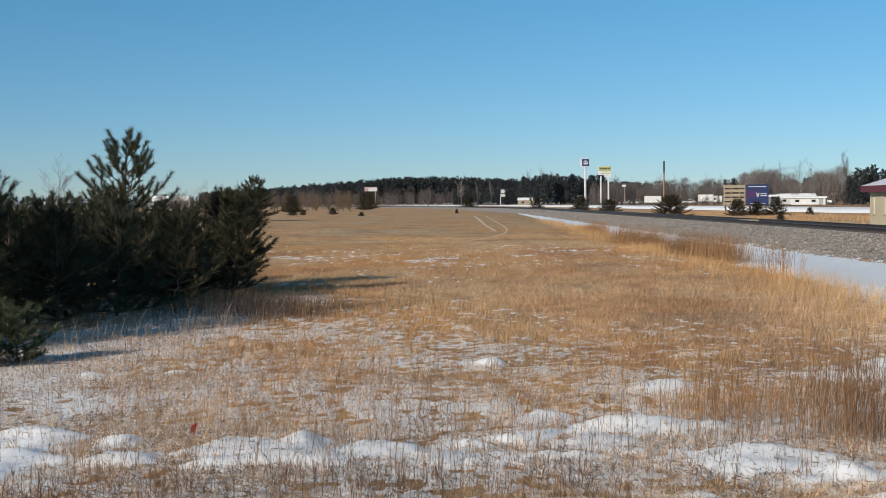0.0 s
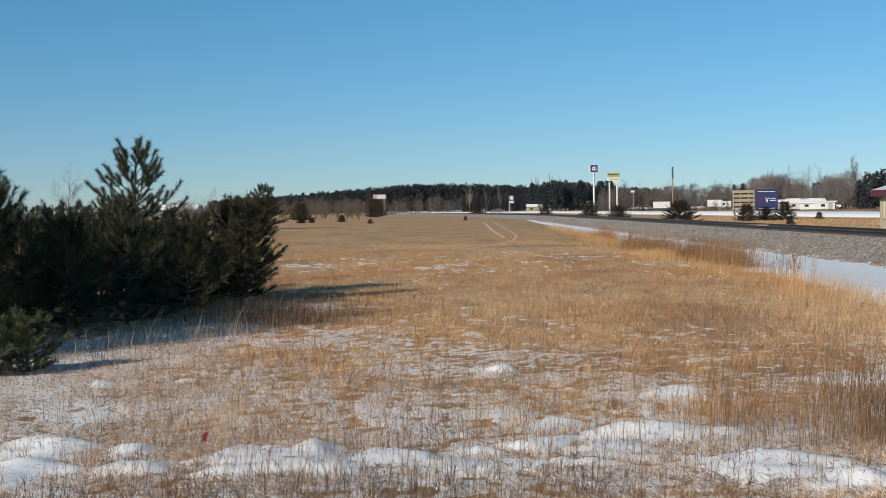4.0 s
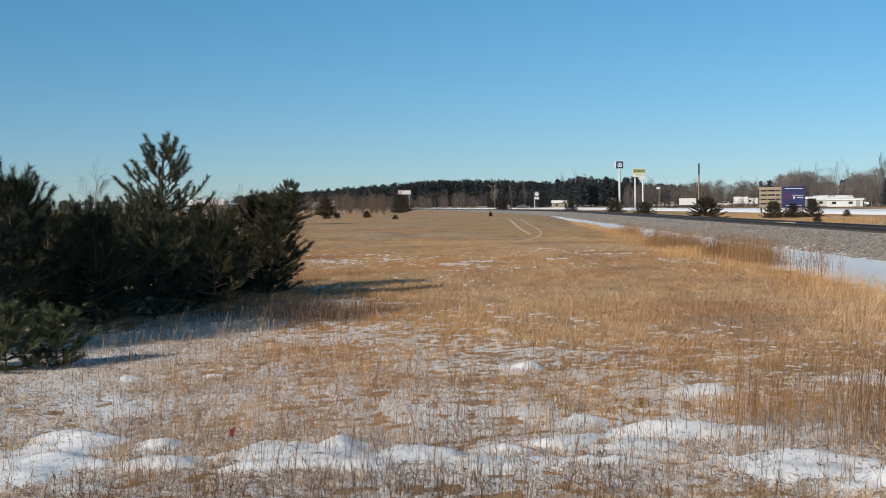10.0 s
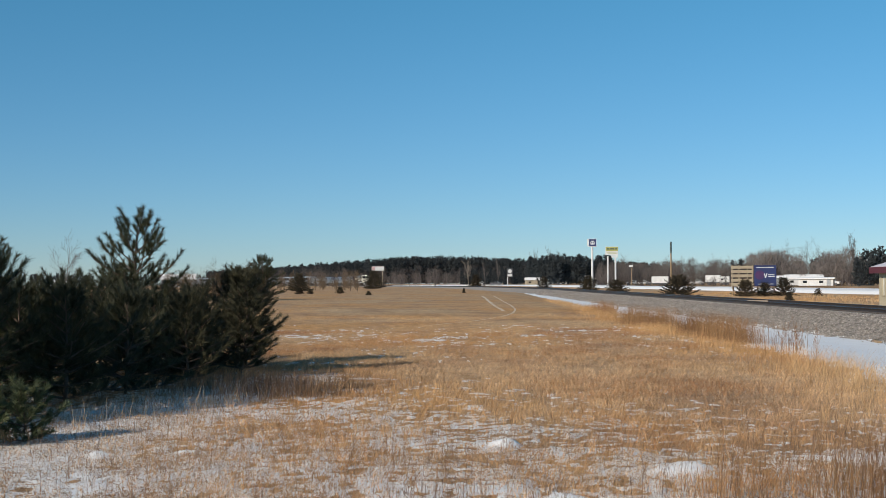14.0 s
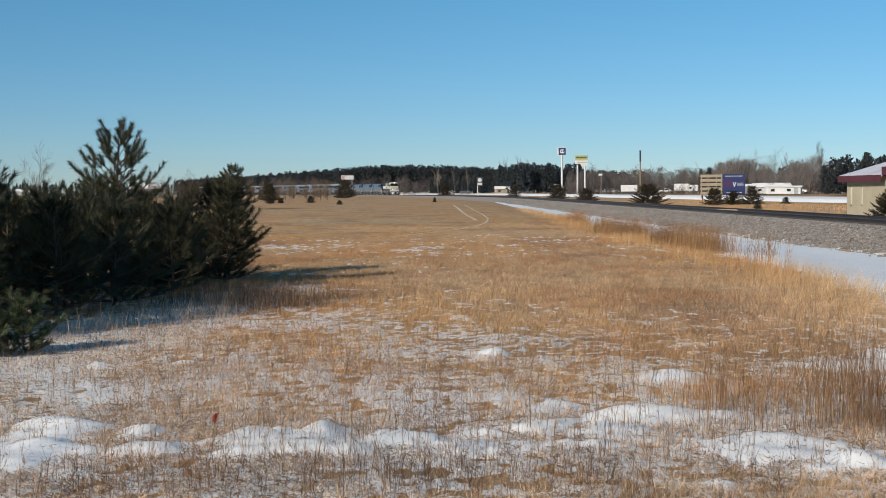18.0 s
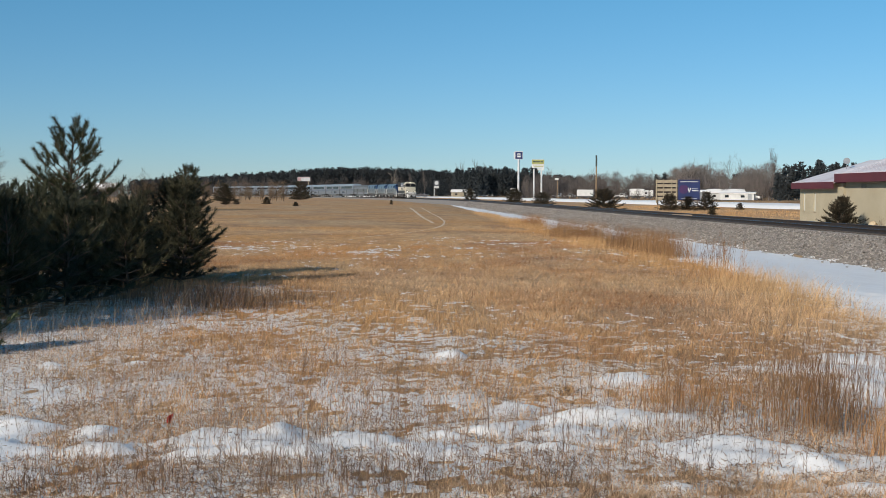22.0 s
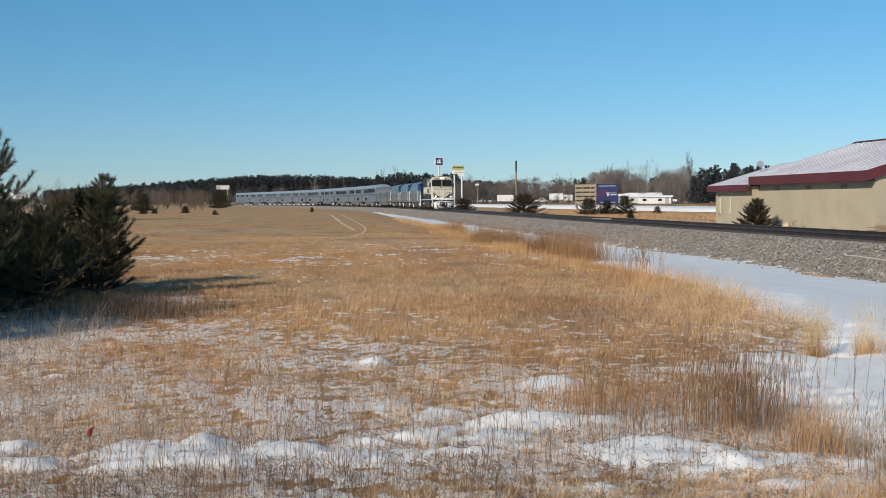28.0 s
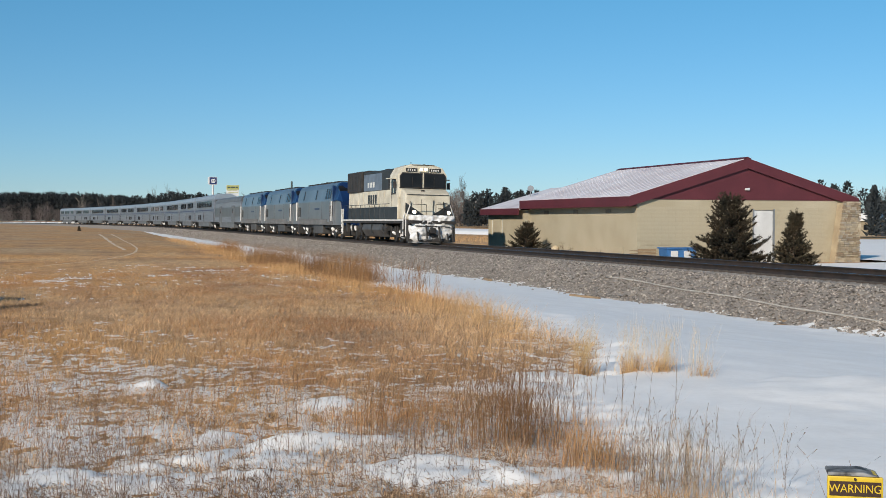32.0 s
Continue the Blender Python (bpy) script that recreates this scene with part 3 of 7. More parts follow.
weeds("ditch_weeds", 3.5, 10.6, 0.45, 0.9, 130, 0.58, 0.005, 6, M["weed"], "tall thin dark weeds at the edge of the snowy ditch", 48)
weeds("brown_weeds", 2.45, 9.3, 0.75, 0.6, 75, 0.66, 0.005, 5, M["weed"], "scattered tall thin dark brown weeds in the snow", 61)
weeds("weed_stand", 2.05, 9.1, 0.20, 0.35, 80, 0.62, 0.0045, 8, M["red_weed"], "stand of branching rusty-brown weeds in the snow", 60)
weeds("weed_stand", 2.95, 9.0, 0.24, 0.35, 150, 0.66, 0.005, 8, M["red_weed"], "thick stand of branching rusty-brown weeds in the snow", 28)
clump("weed_tops", 2.95, 8.9, 0.20, 0.3, 340, 0.52, 0.0030, 0.22, M["red_weed"], "feathery tan weed tops among brown stems", 62)
clump("brown_weed_patch", 3.15, 7.9, 0.13, 0.2, 420, 0.46, 0.0030, 0.30, M["red_weed"], "feathery brown weed clump at the edge of the snow", 65)
clump("low_weed_tangle", 2.3, 10.1, 0.4, 0.3, 600, 0.26, 0.0032, 0.6, M["rust"], "low tangle of rusty grass behind the drifts", 32)
clump("front_weeds", 2.45, 6.55, 0.55, 0.25, 1300, 0.17, 0.0026, 0.8, M["dull_straw"], "tan bent grass in front of the brown weeds", 63)
clump("front_gold", 2.95, 6.2, 0.2, 0.18, 700, 0.24, 0.0028, 0.6, M["gold"], "golden bent grass at the foot of the reeds", 58)
weeds("dark_reeds", 3.2, 6.9, 0.22, 0.35, 60, 0.50, 0.0034, 4, M["weed"], "dark thin reeds at the edge of the snow", 49, 0.05, 0.16)
weeds("reeds", 3.2, 6.7, 0.20, 0.32, 150, 0.52, 0.0042, 5, M["thatch"], "pale thin reeds at the edge of the snow", 64)
weeds("seed_stems", 3.55, 6.6, 0.30, 0.30, 26, 0.40, 0.0032, 1, M["weed"], "thin stems with dark seed heads standing in clean snow", 68, 0.06, 0.32)
weeds("field_weeds", 0.0, 8.3, 2.2, 1.0, 900, 0.22, 0.0034, 6, M["weed"], "small dark weeds poking through the snow drifts", 69, field=True)
weeds("front_stubble", -0.8, 7.2, 1.4, 0.35, 520, 0.15, 0.0036, 7, M["weed"], "low dark leafy weeds crowding the foreground", 33, field=True)
weeds("stubble_weeds", -1.2, 11.0, 2.2, 2.0, 1400, 0.20, 0.0036, 4, M["weed"], "thin dark weeds standing all over the thin snow", 34, field=True)
weeds("mid_weeds", 1.0, 16.0, 4.0, 4.0, 1200, 0.22, 0.0045, 4, M["red_weed"], "scattered reddish weeds among the tan grass", 35, field=True)
weeds("ditch_bush", 7.2, 27.3, 0.35, 0.3, 60, 0.85, 0.009, 12, M["red_weed"], "brown bushy weeds beside the snowy ditch", 79)
# brown stalks, massed dark here also in place of shade the pines don't throw
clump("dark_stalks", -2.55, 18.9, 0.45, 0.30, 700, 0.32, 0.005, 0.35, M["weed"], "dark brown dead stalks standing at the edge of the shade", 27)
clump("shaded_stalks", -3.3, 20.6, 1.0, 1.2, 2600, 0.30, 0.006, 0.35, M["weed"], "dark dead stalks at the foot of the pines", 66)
clump("pine_edge_stalks", -3.8, 15.6, 0.9, 1.4, 300, 0.48, 0.0045, 0.3, M["thatch"], "pale stalks at the foot of the pines", 67)
for i, (tx, ty, n) in enumerate(((5.62, 12.35, 150), (5.88, 12.15, 150), (6.12, 11.7, 50), (5.2, 12.7, 140))):
    clump("grass_tuft", tx, ty, 0.07, 0.07, n * 2, 0.27, 0.0036, 0.5, M["gold"], "tuft of tall tan grass standing in the snow", 70 + i)
    weeds("grass_spray", tx, ty, 0.09, 0.09, n // 2, 0.66, 0.0030, 5, M["pale_straw"], "wispy tall stems rising from a grass tuft", 90 + i)
for i, (tx, ty) in enumerate(((7.5, 51.2), (7.85, 47.2), (7.8, 39.6), (8.1, 36.6), (8.6, 70))):
    clump("reddish_clump", tx, ty, 0.34, 1.1, 1700, 0.85, 0.006, 0.25, M["red_weed"], "clump of tall reddish-brown grass along the ditch", 80 + i)


# wheel ruts pressed pale through the grass
def ribbon(name, points, width, material, lift, label, category):
    pts = np.array(points, float)
    t = np.concatenate([[0], np.cumsum(np.hypot(*np.diff(pts, axis=0).T))])
    u = np.linspace(0, t[-1], 90)
    x, y = np.interp(u, t, pts[:, 0]), np.interp(u, t, pts[:, 1])
    k = np.ones(9) / 9
    x[4:-4], y[4:-4] = np.convolve(x, k, "valid"), np.convolve(y, k, "valid")
    dx, dy = np.gradient(x), np.gradient(y)
    n = np.hypot(dx, dy)
    w = width * (1 + 0.5 * value_noise(u * 0.4, u * 0, 9)) / 2
    a, b = np.stack([x - dy / n * w, y + dx / n * w], 1), np.stack([x + dy / n * w, y - dx / n * w], 1)
    rows = np.stack([a, b], 1).reshape(-1, 2)
    v = np.column_stack([rows, ground_z(rows[:, 0], rows[:, 1]) + lift])
    return tagged(sheet(name, v, grid_faces(2, 90), material), label, category, kind="structure")


M["rut"] = mat("pressed_pale_grass", (0.62, 0.46, 0.29), (0.72, 0.60, 0.46), 0.5, 0.9, fine=8)
ribbon("wheel_rut_1", [(3.8, 150), (3.5, 119), (3.1, 91), (3.1, 74)], 0.24, M["rut"], 0.02, "pale wheel rut pressed through the dry grass", "path")
ribbon("wheel_rut_2", [(5.2, 152), (4.7, 115), (4.4, 93), (4.0, 77), (3.1, 66), (1.7, 58.6), (0.4, 53), (-1.0, 49.7)], 0.14, M["rut"], 0.015, "pale wheel rut curving through the dry grass", "path")

# dry grass beyond the line
rng = np.random.default_rng(58)
n = 28000
y = 50 + 170 * rng.random(n)
x = rng.uniform(25.5, 50, n)
k = ~((x > 27.8) & (y < 85)) & (value_noise(x * 0.15, y * 0.06, 59) > -0.35)
x, y = x[k], y[k]
v, f = blades(x, y, ground_z(x, y), 0.32 * rng.uniform(0.4, 1.1, len(x)), np.full(len(x), 0.02), 0.5, rng)
tagged(sheet("far_side_grass", v, f, M["straw"]), "orange-tan dry grass beyond the railway line", "grass", kind="stuff")
# ---- the railway line ----
def sweep(profile, s_list, lift=0.0):
    """A cross-section of (metres left of the line, height over the rail's top) drawn along the line."""
    v = []
    for s in s_list:
        x, y, p = track_place(s)
        c, sn, z = math.cos(p), math.sin(p), rail_z(s) + lift
        v += [(x - d * c, y - d * sn, z + h) for d, h in profile]
    n = len(profile)
    return np.array(v), grid_faces(n, len(s_list))


LINE_S = [-120 + i * 4.0 for i in range(60)] + [120 + i * 8.0 for i in range(170)]
bed = [(-8.0, -1.25), (-5.2, -0.95), (-2.7, -0.24), (-2.3, -0.20), (0.0, -0.17), (2.3, -0.23), (2.75, -0.28), (4.9, -1.02), (7.5, -1.4)]
v, f = sweep(bed, LINE_S)
ballast = tagged(sheet("ballast", v, f, M["ballast"]), "grey-tan crushed stone ballast bank under the railway", "ballast", kind="structure")

track = thing("railway_track", "single railway track of dark rusty rails on creosoted ties", "railway track")
for side, up in ((0.72, 0.0), (-0.72, 0.07)):
    web = [(side - 0.07, -0.18), (side - 0.07, -0.165), (side - 0.012, -0.14), (side - 0.012, -0.05), (side - 0.036, -0.035), (side - 0.036, -0.004),
           (side + 0.036, -0.004), (side + 0.036, -0.035), (side + 0.012, -0.05), (side + 0.012, -0.14), (side + 0.07, -0.165), (side + 0.07, -0.18)]
    v, f = sweep(web, LINE_S, up)
    rail = sheet("rail", v, f, M["rail"], track)
    v, f = sweep([(side - 0.03, -0.004), (side - 0.028, 0.0), (side + 0.028, 0.0), (side + 0.03, -0.004)], LINE_S, up)
    tagged(sheet("railhead", v, f, M["railhead"], rail), "bright worn running surface")

# crushed stones on the near side of the bank
rng = np.random.default_rng(7)
n = 90000
s = 8 + 270 * rng.random(n) ** 2.1
d = rng.uniform(1.9, 5.9, n)
d = np.where(rng.random(n) < 0.8, np.minimum(d, 4.95), d)
k = (d < 4.95) | (rng.random(n) < 0.25)
s, d = s[k], d[k]
sd = snow_depth(TRACK_X - d, s)
k = ((sd < 0.01) | (rng.random(len(s)) < 0.12)) & (rng.random(len(s)) < np.clip((260 - s) / 170, 0, 1))
s, d, sd = s[k], d[k], sd[k]
top = snow_base(TRACK_X - d, s) + np.maximum(sd, 0)
size = rng.uniform(0.018, 0.040, len(s)) * (1 + s / 200)
c = np.stack([TRACK_X - d, s, top + size * 0.25], 1)
axes = rng.normal(size=(len(s), 6, 3)) * 0.35 + np.array([[1, 0, 0], [0, 1, 0], [-1, 0, 0], [0, -1, 0], [0, 0, 0.8], [0, 0, -0.8]])
v = (c[:, None, :] + axes * size[:, None, None]).reshape(-1, 3)
b6 = np.arange(len(s))[:, None] * 6
f = np.concatenate([b6 + q for q in ([0, 1, 4], [1, 2, 4], [2, 3, 4], [3, 0, 4], [2, 0, 5])])
tagged(sheet("ballast_stones", v, f, M["stone"]), "loose angular grey-tan stones covering the railway bank", "stones", kind="stuff")

# an old pale cable lying along the foot of the bank
cable = thing("cable", "pale weathered cable lying along the ballast slope", "cable")
bm = bmesh.new()
cs = [19 + i * 1.5 for i in range(14)]
ends = [(TRACK_X - d, y, float(bed_z(np.array(d), np.array(y))) + 0.03) for y, d in ((y, 4.45 - 0.052 * (y - 19) + 0.04 * math.sin(y)) for y in cs)]
for a, b in zip(ends, ends[1:]):
    rod(a, b, 0.022, None, 6, bm)
part("sheath", bm, mat("pale_cable", (0.52, 0.48, 0.43), (0.40, 0.37, 0.33), 3.0, 0.8), cable)

# ties: the nearest as pieces, the rest joined
tie_ob = None
for i in range(290):
    s = 14 + i * 0.55
    x, y, p = track_place(s)
    m = pose(x, y, rail_z(s) - 0.185, 0, 1.3, math.degrees(p))
    if tie_ob is None:
        tie_ob = part("tie", box(-1.3, 1.3, -0.115, 0.115, -0.16, 0.005, 0.01), M["tie"], track)
        tie_ob.matrix_basis = m
    else:
        again("tie", tie_ob, m, track)
bm = bmesh.new()
for i in range(300):
    s = 174 + i * 1.1
    x, y, p = track_place(s)
    bmesh.ops.create_cube(bm, size=1, matrix=pose(x, y, rail_z(s) - 0.26, 0, 0, math.degrees(p)) @ Matrix.Diagonal((2.6, 0.23, 0.16, 1)))
tagged(part("far_ties", bm, M["tie"], track), kind="stuff")

plank = thing("crossing_plank", "pale weathered plank lying between the rails", "plank", pose(TRACK_X, 85, rail_z(85) - 0.02, 0, 0, 4))
part("board", box(-0.5, 0.5, -0.7, 0.7, -0.1, 0.03, 0.015), mat("pale_plank", (0.48, 0.36, 0.25), (0.38, 0.28, 0.19), 3.0, 0.9), plank)
# ---- trees ----
def slivers(base, tip, width, rng):
    """Thin triangles, one from each base to its tip."""
    d = tip - base
    side = np.cross(d, rng.normal(size=d.shape))
    side /= np.maximum(np.linalg.norm(side, axis=1, keepdims=True), 1e-9)
    v = np.stack([base - side * width[:, None] / 2, base + side * width[:, None] / 2, tip], 1).reshape(-1, 3)
    return v, np.arange(len(v)).reshape(-1, 3)


def tubes(segs, sides=4):
    """Tapered bars: rows of two ends and two radii."""
    segs = np.asarray(segs, float)
    a, b, r0, r1 = segs[:, 0:3], segs[:, 3:6], segs[:, 6], segs[:, 7]
    d = b - a
    d /= np.maximum(np.linalg.norm(d, axis=1, keepdims=True), 1e-9)
    ref = np.where(np.abs(d[:, 2:3]) > 0.9, [[1.0, 0, 0]], [[0, 0, 1.0]])
    u = np.cross(d, ref)
    u /= np.linalg.norm(u, axis=1, keepdims=True)
    w = np.cross(d, u)
    ang = np.arange(sides) * 2 * np.pi / sides
    ring = np.cos(ang)[None, :, None] * u[:, None] + np.sin(ang)[None, :, None] * w[:, None]
    v = np.concatenate([a[:, None] + ring * r0[:, None, None], b[:, None] + ring * r1[:, None, None]], 1).reshape(-1, 3)
    k = np.arange(len(segs))[:, None] * 2 * sides
    i = np.arange(sides)
    f = np.stack([k + i, k + (i + 1) % sides, k + sides + (i + 1) % sides, k + sides + i], 2).reshape(-1, 4)
    return v, f


def shoots_mesh(shoots, per, length, width, rng, forward=0.75):
    """Needles round each shoot: rows of start and end."""
    s = np.asarray(shoots, float)
    a, b = np.repeat(s[:, 0:3], per, 0), np.repeat(s[:, 3:6], per, 0)
    t = rng.random((len(a), 1)) ** 0.8
    d = b - a
    d /= np.maximum(np.linalg.norm(d, axis=1, keepdims=True), 1e-9)
    rad = rng.normal(size=a.shape)
    rad -= d * (rad * d).sum(1, keepdims=True)
    rad /= np.maximum(np.linalg.norm(rad, axis=1, keepdims=True), 1e-9)
    out = d * forward + rad * rng.uniform(0.5, 1.0, (len(a), 1))
    base = a + (b - a) * t
    return slivers(base, base + out * (length * rng.uniform(0.7, 1.2, (len(a), 1))), np.full(len(a), width), rng)


def conifer_frame(height, reach, rng, whorls, low, rise, gap, bushy):
    """Trunk, limbs and shoots of a young conifer that stands on z = 0."""
    segs, shoots = [], []
    bend = rng.normal(size=2) * 0.03
    spine = lambda f: np.array([bend[0] * height * math.sin(f * 3), bend[1] * height * math.sin(f * 2.3), f * height])
    for i in range(6):
        r = 0.022 * height
        segs.append([*spine(i / 6), *spine((i + 1) / 6), r * (1 - i / 6.3), r * (1 - (i + 1) / 6.3)])
    shoots.append([*spine(0.93), *(spine(1.0) + [0, 0, 0.05 * height])])
    for w in range(whorls):
        f = low + (0.95 - low) * (w + rng.uniform(-0.2, 0.2)) / whorls
        f = min(max(f, 0.04), 0.96)
        n = rng.integers(4, 7)
        a0 = rng.uniform(0, 6.28)
        for j in range(n):
            a = a0 + j * 6.283 / n + rng.uniform(-0.35, 0.35)
            run = reach * (1 - f) ** bushy * rng.uniform(0.6, 1.2) + 0.05 * height
            up = rise * rng.uniform(0.6, 1.3) * (0.18 + 1.0 * f)
            p = spine(f)
            d = np.array([math.cos(a), math.sin(a), up * 0.6])
            d /= np.linalg.norm(d)
            steps = max(2, int(run / gap))
            for q in range(steps):
                d2 = d + np.array([0, 0, up * 0.9 * q / steps])
                d2 /= np.linalg.norm(d2)
                e = p + d2 * run / steps
                rr = 0.010 * height * (1 - f) * (1 - q / (steps + 1)) + 0.004
                segs.append([*p, *e, rr, rr * 0.8])
                if q >= steps * 0.25:
                    for sgn in (-1, 1):
                        sd = d2 + sgn * np.array([-math.sin(a), math.cos(a), 0]) * rng.uniform(0.5, 1.1) + np.array([0, 0, rng.uniform(0.1, 0.6)])
                        sd /= np.linalg.norm(sd)
                        shoots.append([*p, *(p + sd * gap * rng.uniform(0.9, 1.5))])
                p = e
            shoots.append([*(p - d2 * gap * 0.5), *(p + (d2 + np.array([0, 0, 0.4])) * gap * 0.8)])
    return segs, shoots


def pine_frame(height, reach, rng, thick=4.8):
    """Trunk, ascending limbs and tufted shoots of a young two-needled pine that stands on z = 0."""
    segs, shoots, small = [], [], min(1.0, height / 1.5)
    bend = rng.normal(size=2) * 0.025
    spine = lambda f: np.array([bend[0] * height * math.sin(f * 3), bend[1] * height * math.sin(f * 2.3), f * height])
    for i in range(6):
        r = 0.020 * height
        segs.append([*spine(i / 6), *spine((i + 1) / 6), r * (1 - i / 6.3), r * (1 - (i + 1) / 6.3)])
    shoots.append([*spine(0.90), *(spine(1.0) + [0, 0, 0.02 * height])])
    whorls = max(6, int(height * thick))
    for w in range(whorls):
        f = 0.08 + 0.84 * (w + rng.uniform(-0.15, 0.15)) / whorls
        n, a0 = rng.integers(4, 7) if f < 0.6 else rng.integers(3, 5), rng.uniform(0, 6.28)
        for j in range(n):
            a = a0 + j * 6.283 / n + rng.uniform(-0.3, 0.3)
            run = reach * min(1.0, 0.45 + 2.2 * f) * (1 - f) ** 0.9 * rng.uniform(0.4, 1.35) + 0.07 * height
            rise = 0.12 + 0.85 * f + 0.9 * max(0.0, f - 0.5)
            p, d = spine(f), np.array([math.cos(a), math.sin(a), rise * 0.5])
            steps = max(2, int(run / 0.26))
            for q in range(steps):
                d = d + np.array([rng.normal() * 0.1, rng.normal() * 0.1, rise * 0.35 / steps * 2])
                d /= np.linalg.norm(d)
                e = p + d * run / steps
                rr = 0.008 * height * (1 - f) * (1 - q / (steps + 1)) + 0.005
                segs.append([*p, *e, rr, rr * 0.8])
                if q >= steps * (0.2 if f < 0.6 else 0.45):
                    for sgn in (-1, 1):
                        side = d + sgn * np.array([-math.sin(a), math.cos(a), 0]) * rng.uniform(0.5, 0.9) + np.array([0, 0, rng.uniform(0.2, 0.7)])
                        side /= np.linalg.norm(side)
                        shoots.append([*p, *(p + side * rng.uniform(0.20, 0.34) * small)])
                p = e
            tip = d + np.array([0, 0, 0.5])
            shoots.append([*(p - d * 0.10), *(p + tip / np.linalg.norm(tip) * rng.uniform(0.18, 0.30) * small)])
    return segs, shoots


def pine(x, y, height, reach, seed, label="young green pine with long needles and bushy low limbs", group="young pines", per=120, needle=0.095, foliage="needle"):
    rng = np.random.default_rng(seed)
    t = thing("pine_tree", label, "tree", pose(x, y, gz(x, y) - 0.03, 0, 0, seed * 40), group)
    segs, shoots = pine_frame(height, reach, rng, 7.0 if foliage == "olive_needle" else 4.8)
    v, f = tubes(segs[:6], 6)
    sheet("trunk", v, f, M["bark"], t)
    v, f = tubes(segs[6:], 4)
    tagged(sheet("limb_frame", v, f, M["bark"], t), kind="stuff")
    v, f = shoots_mesh(shoots, per, needle, 0.008 * needle / 0.1, rng, 0.95)
    sheet("crown", v, f, M[foliage], t)
    return t


def cedar(x, y, height, reach, seed, label="dark conical red cedar with brownish winter foliage", group="red cedars", z=None, spire=1.0):
    rng = np.random.default_rng(seed)
    t = thing("cedar_tree", label, "tree", pose(x, y, (gz(x, y) if z is None else z) - 0.03, 0, 0, seed * 40), group)
    gap = (0.06 if y < 80 else 0.085) * height
    segs, shoots = conifer_frame(height, reach, rng, 40 if y < 80 else 26, 0.0, 0.75 if y < 80 else 0.6, gap, (0.95 if y < 80 else 0.75) * spire)
    v, f = tubes(segs[:6], 6)
    sheet("trunk", v, f, M["bark"], t)
    v, f = tubes(segs[6:], 3)
    tagged(sheet("limb_frame", v, f, M["bark"], t), kind="stuff")
    v, f = shoots_mesh(shoots, 50 if y < 80 else 40, (0.032 if y < 80 else 0.040) * height, (0.006 if y < 80 else 0.010) * height, rng, 0.7)
    sheet("crown", v, f, M["cedar"], t)
    return t


def limb(segs, p, d, length, r, depth, rng, spread, up):
    for i in range(3):
        d = d + rng.normal(size=3) * 0.07 + np.array([0, 0, up * 0.12])
        d /= np.linalg.norm(d)
        e = p + d * length / 3
        segs.append([*p, *e, r, r * 0.82])
        r *= 0.82
        p = e
        if depth > 0:
            for _ in range(1 if i < 1 else 2):
                k = rng.normal(size=3)
                k -= d * (k @ d)
                k /= np.linalg.norm(k)
                limb(segs, p, d + k * spread * rng.uniform(0.6, 1.2), length * rng.uniform(0.5, 0.72), r * 0.5, depth - 1, rng, spread, up)


def bare_tree_model(height, seed, spread=0.75, up=0.6, depth=3, material="twig"):
    """One leafless tree at the origin: trunk and branches."""
    rng = np.random.default_rng(seed)
    segs, twigs = [], []
    p, d = np.zeros(3), np.array([0, 0, 1.0])
    r = 0.014 * height
    for i in range(6):
        d = d + rng.normal(size=3) * 0.05
        d /= np.linalg.norm(d)
        e = p + d * height * 0.13
        segs.append([*p, *e, r, r * 0.85])
        r *= 0.85
        p = e
        if i >= 1:
            for _ in range(2):
                k = rng.normal(size=3) * [1, 1, 0.2]
                k /= np.linalg.norm(k)
                limb(twigs, p, d + k * spread, height * rng.uniform(0.22, 0.34) * (1.1 - i * 0.06), r * 0.42, depth - 1, rng, spread, up)
    limb(twigs, p, d, height * 0.3, r, depth - 1, rng, spread, up)
    return segs, twigs


TREE_MODELS = {}


def bare_tree(kind, x, y, height, turn, label="leafless grey-brown tree", category="tree", group="bare trees", z=None):
    """Kinds: 0 round crown, 1 narrow poplar, 2 pale trunk, 3 bush."""
    spread, up, material = ((0.75, 0.6, "twig"), (0.32, 1.2, "twig"), (0.6, 0.8, "pale_bark"), (0.9, 0.5, "brush"))[kind]
    key = (kind, int(turn) % 3)
    zz = (gz(x, y) if z is None else z) - 0.1
    if key in TREE_MODELS:
        t = copy_thing(TREE_MODELS[key], pose(x, y, zz, 0, 0, turn))
        t.scale = (height / 10,) * 3
    else:
        t = thing("bare_tree" if kind < 3 else "bare_bush", label, category, pose(x, y, zz, 0, 0, turn), group)
        segs, twigs = bare_tree_model(10.0, 60 + kind * 7 + key[1], spread, up)
        tw = np.array(twigs)
        tw[:, 6:8] = np.maximum(tw[:, 6:8], 0.014)
        v, f = tubes(segs, 5)
        sheet("trunk", v, f, M["pale_bark"] if kind == 2 else M["twig" if kind < 3 else "brush"], t)
        v, f = tubes(tw, 3)
        sheet("crown", v, f, M[material], t)
        t.scale = (height / 10,) * 3
        TREE_MODELS[key] = t
    return tagged(t, label, category, group)


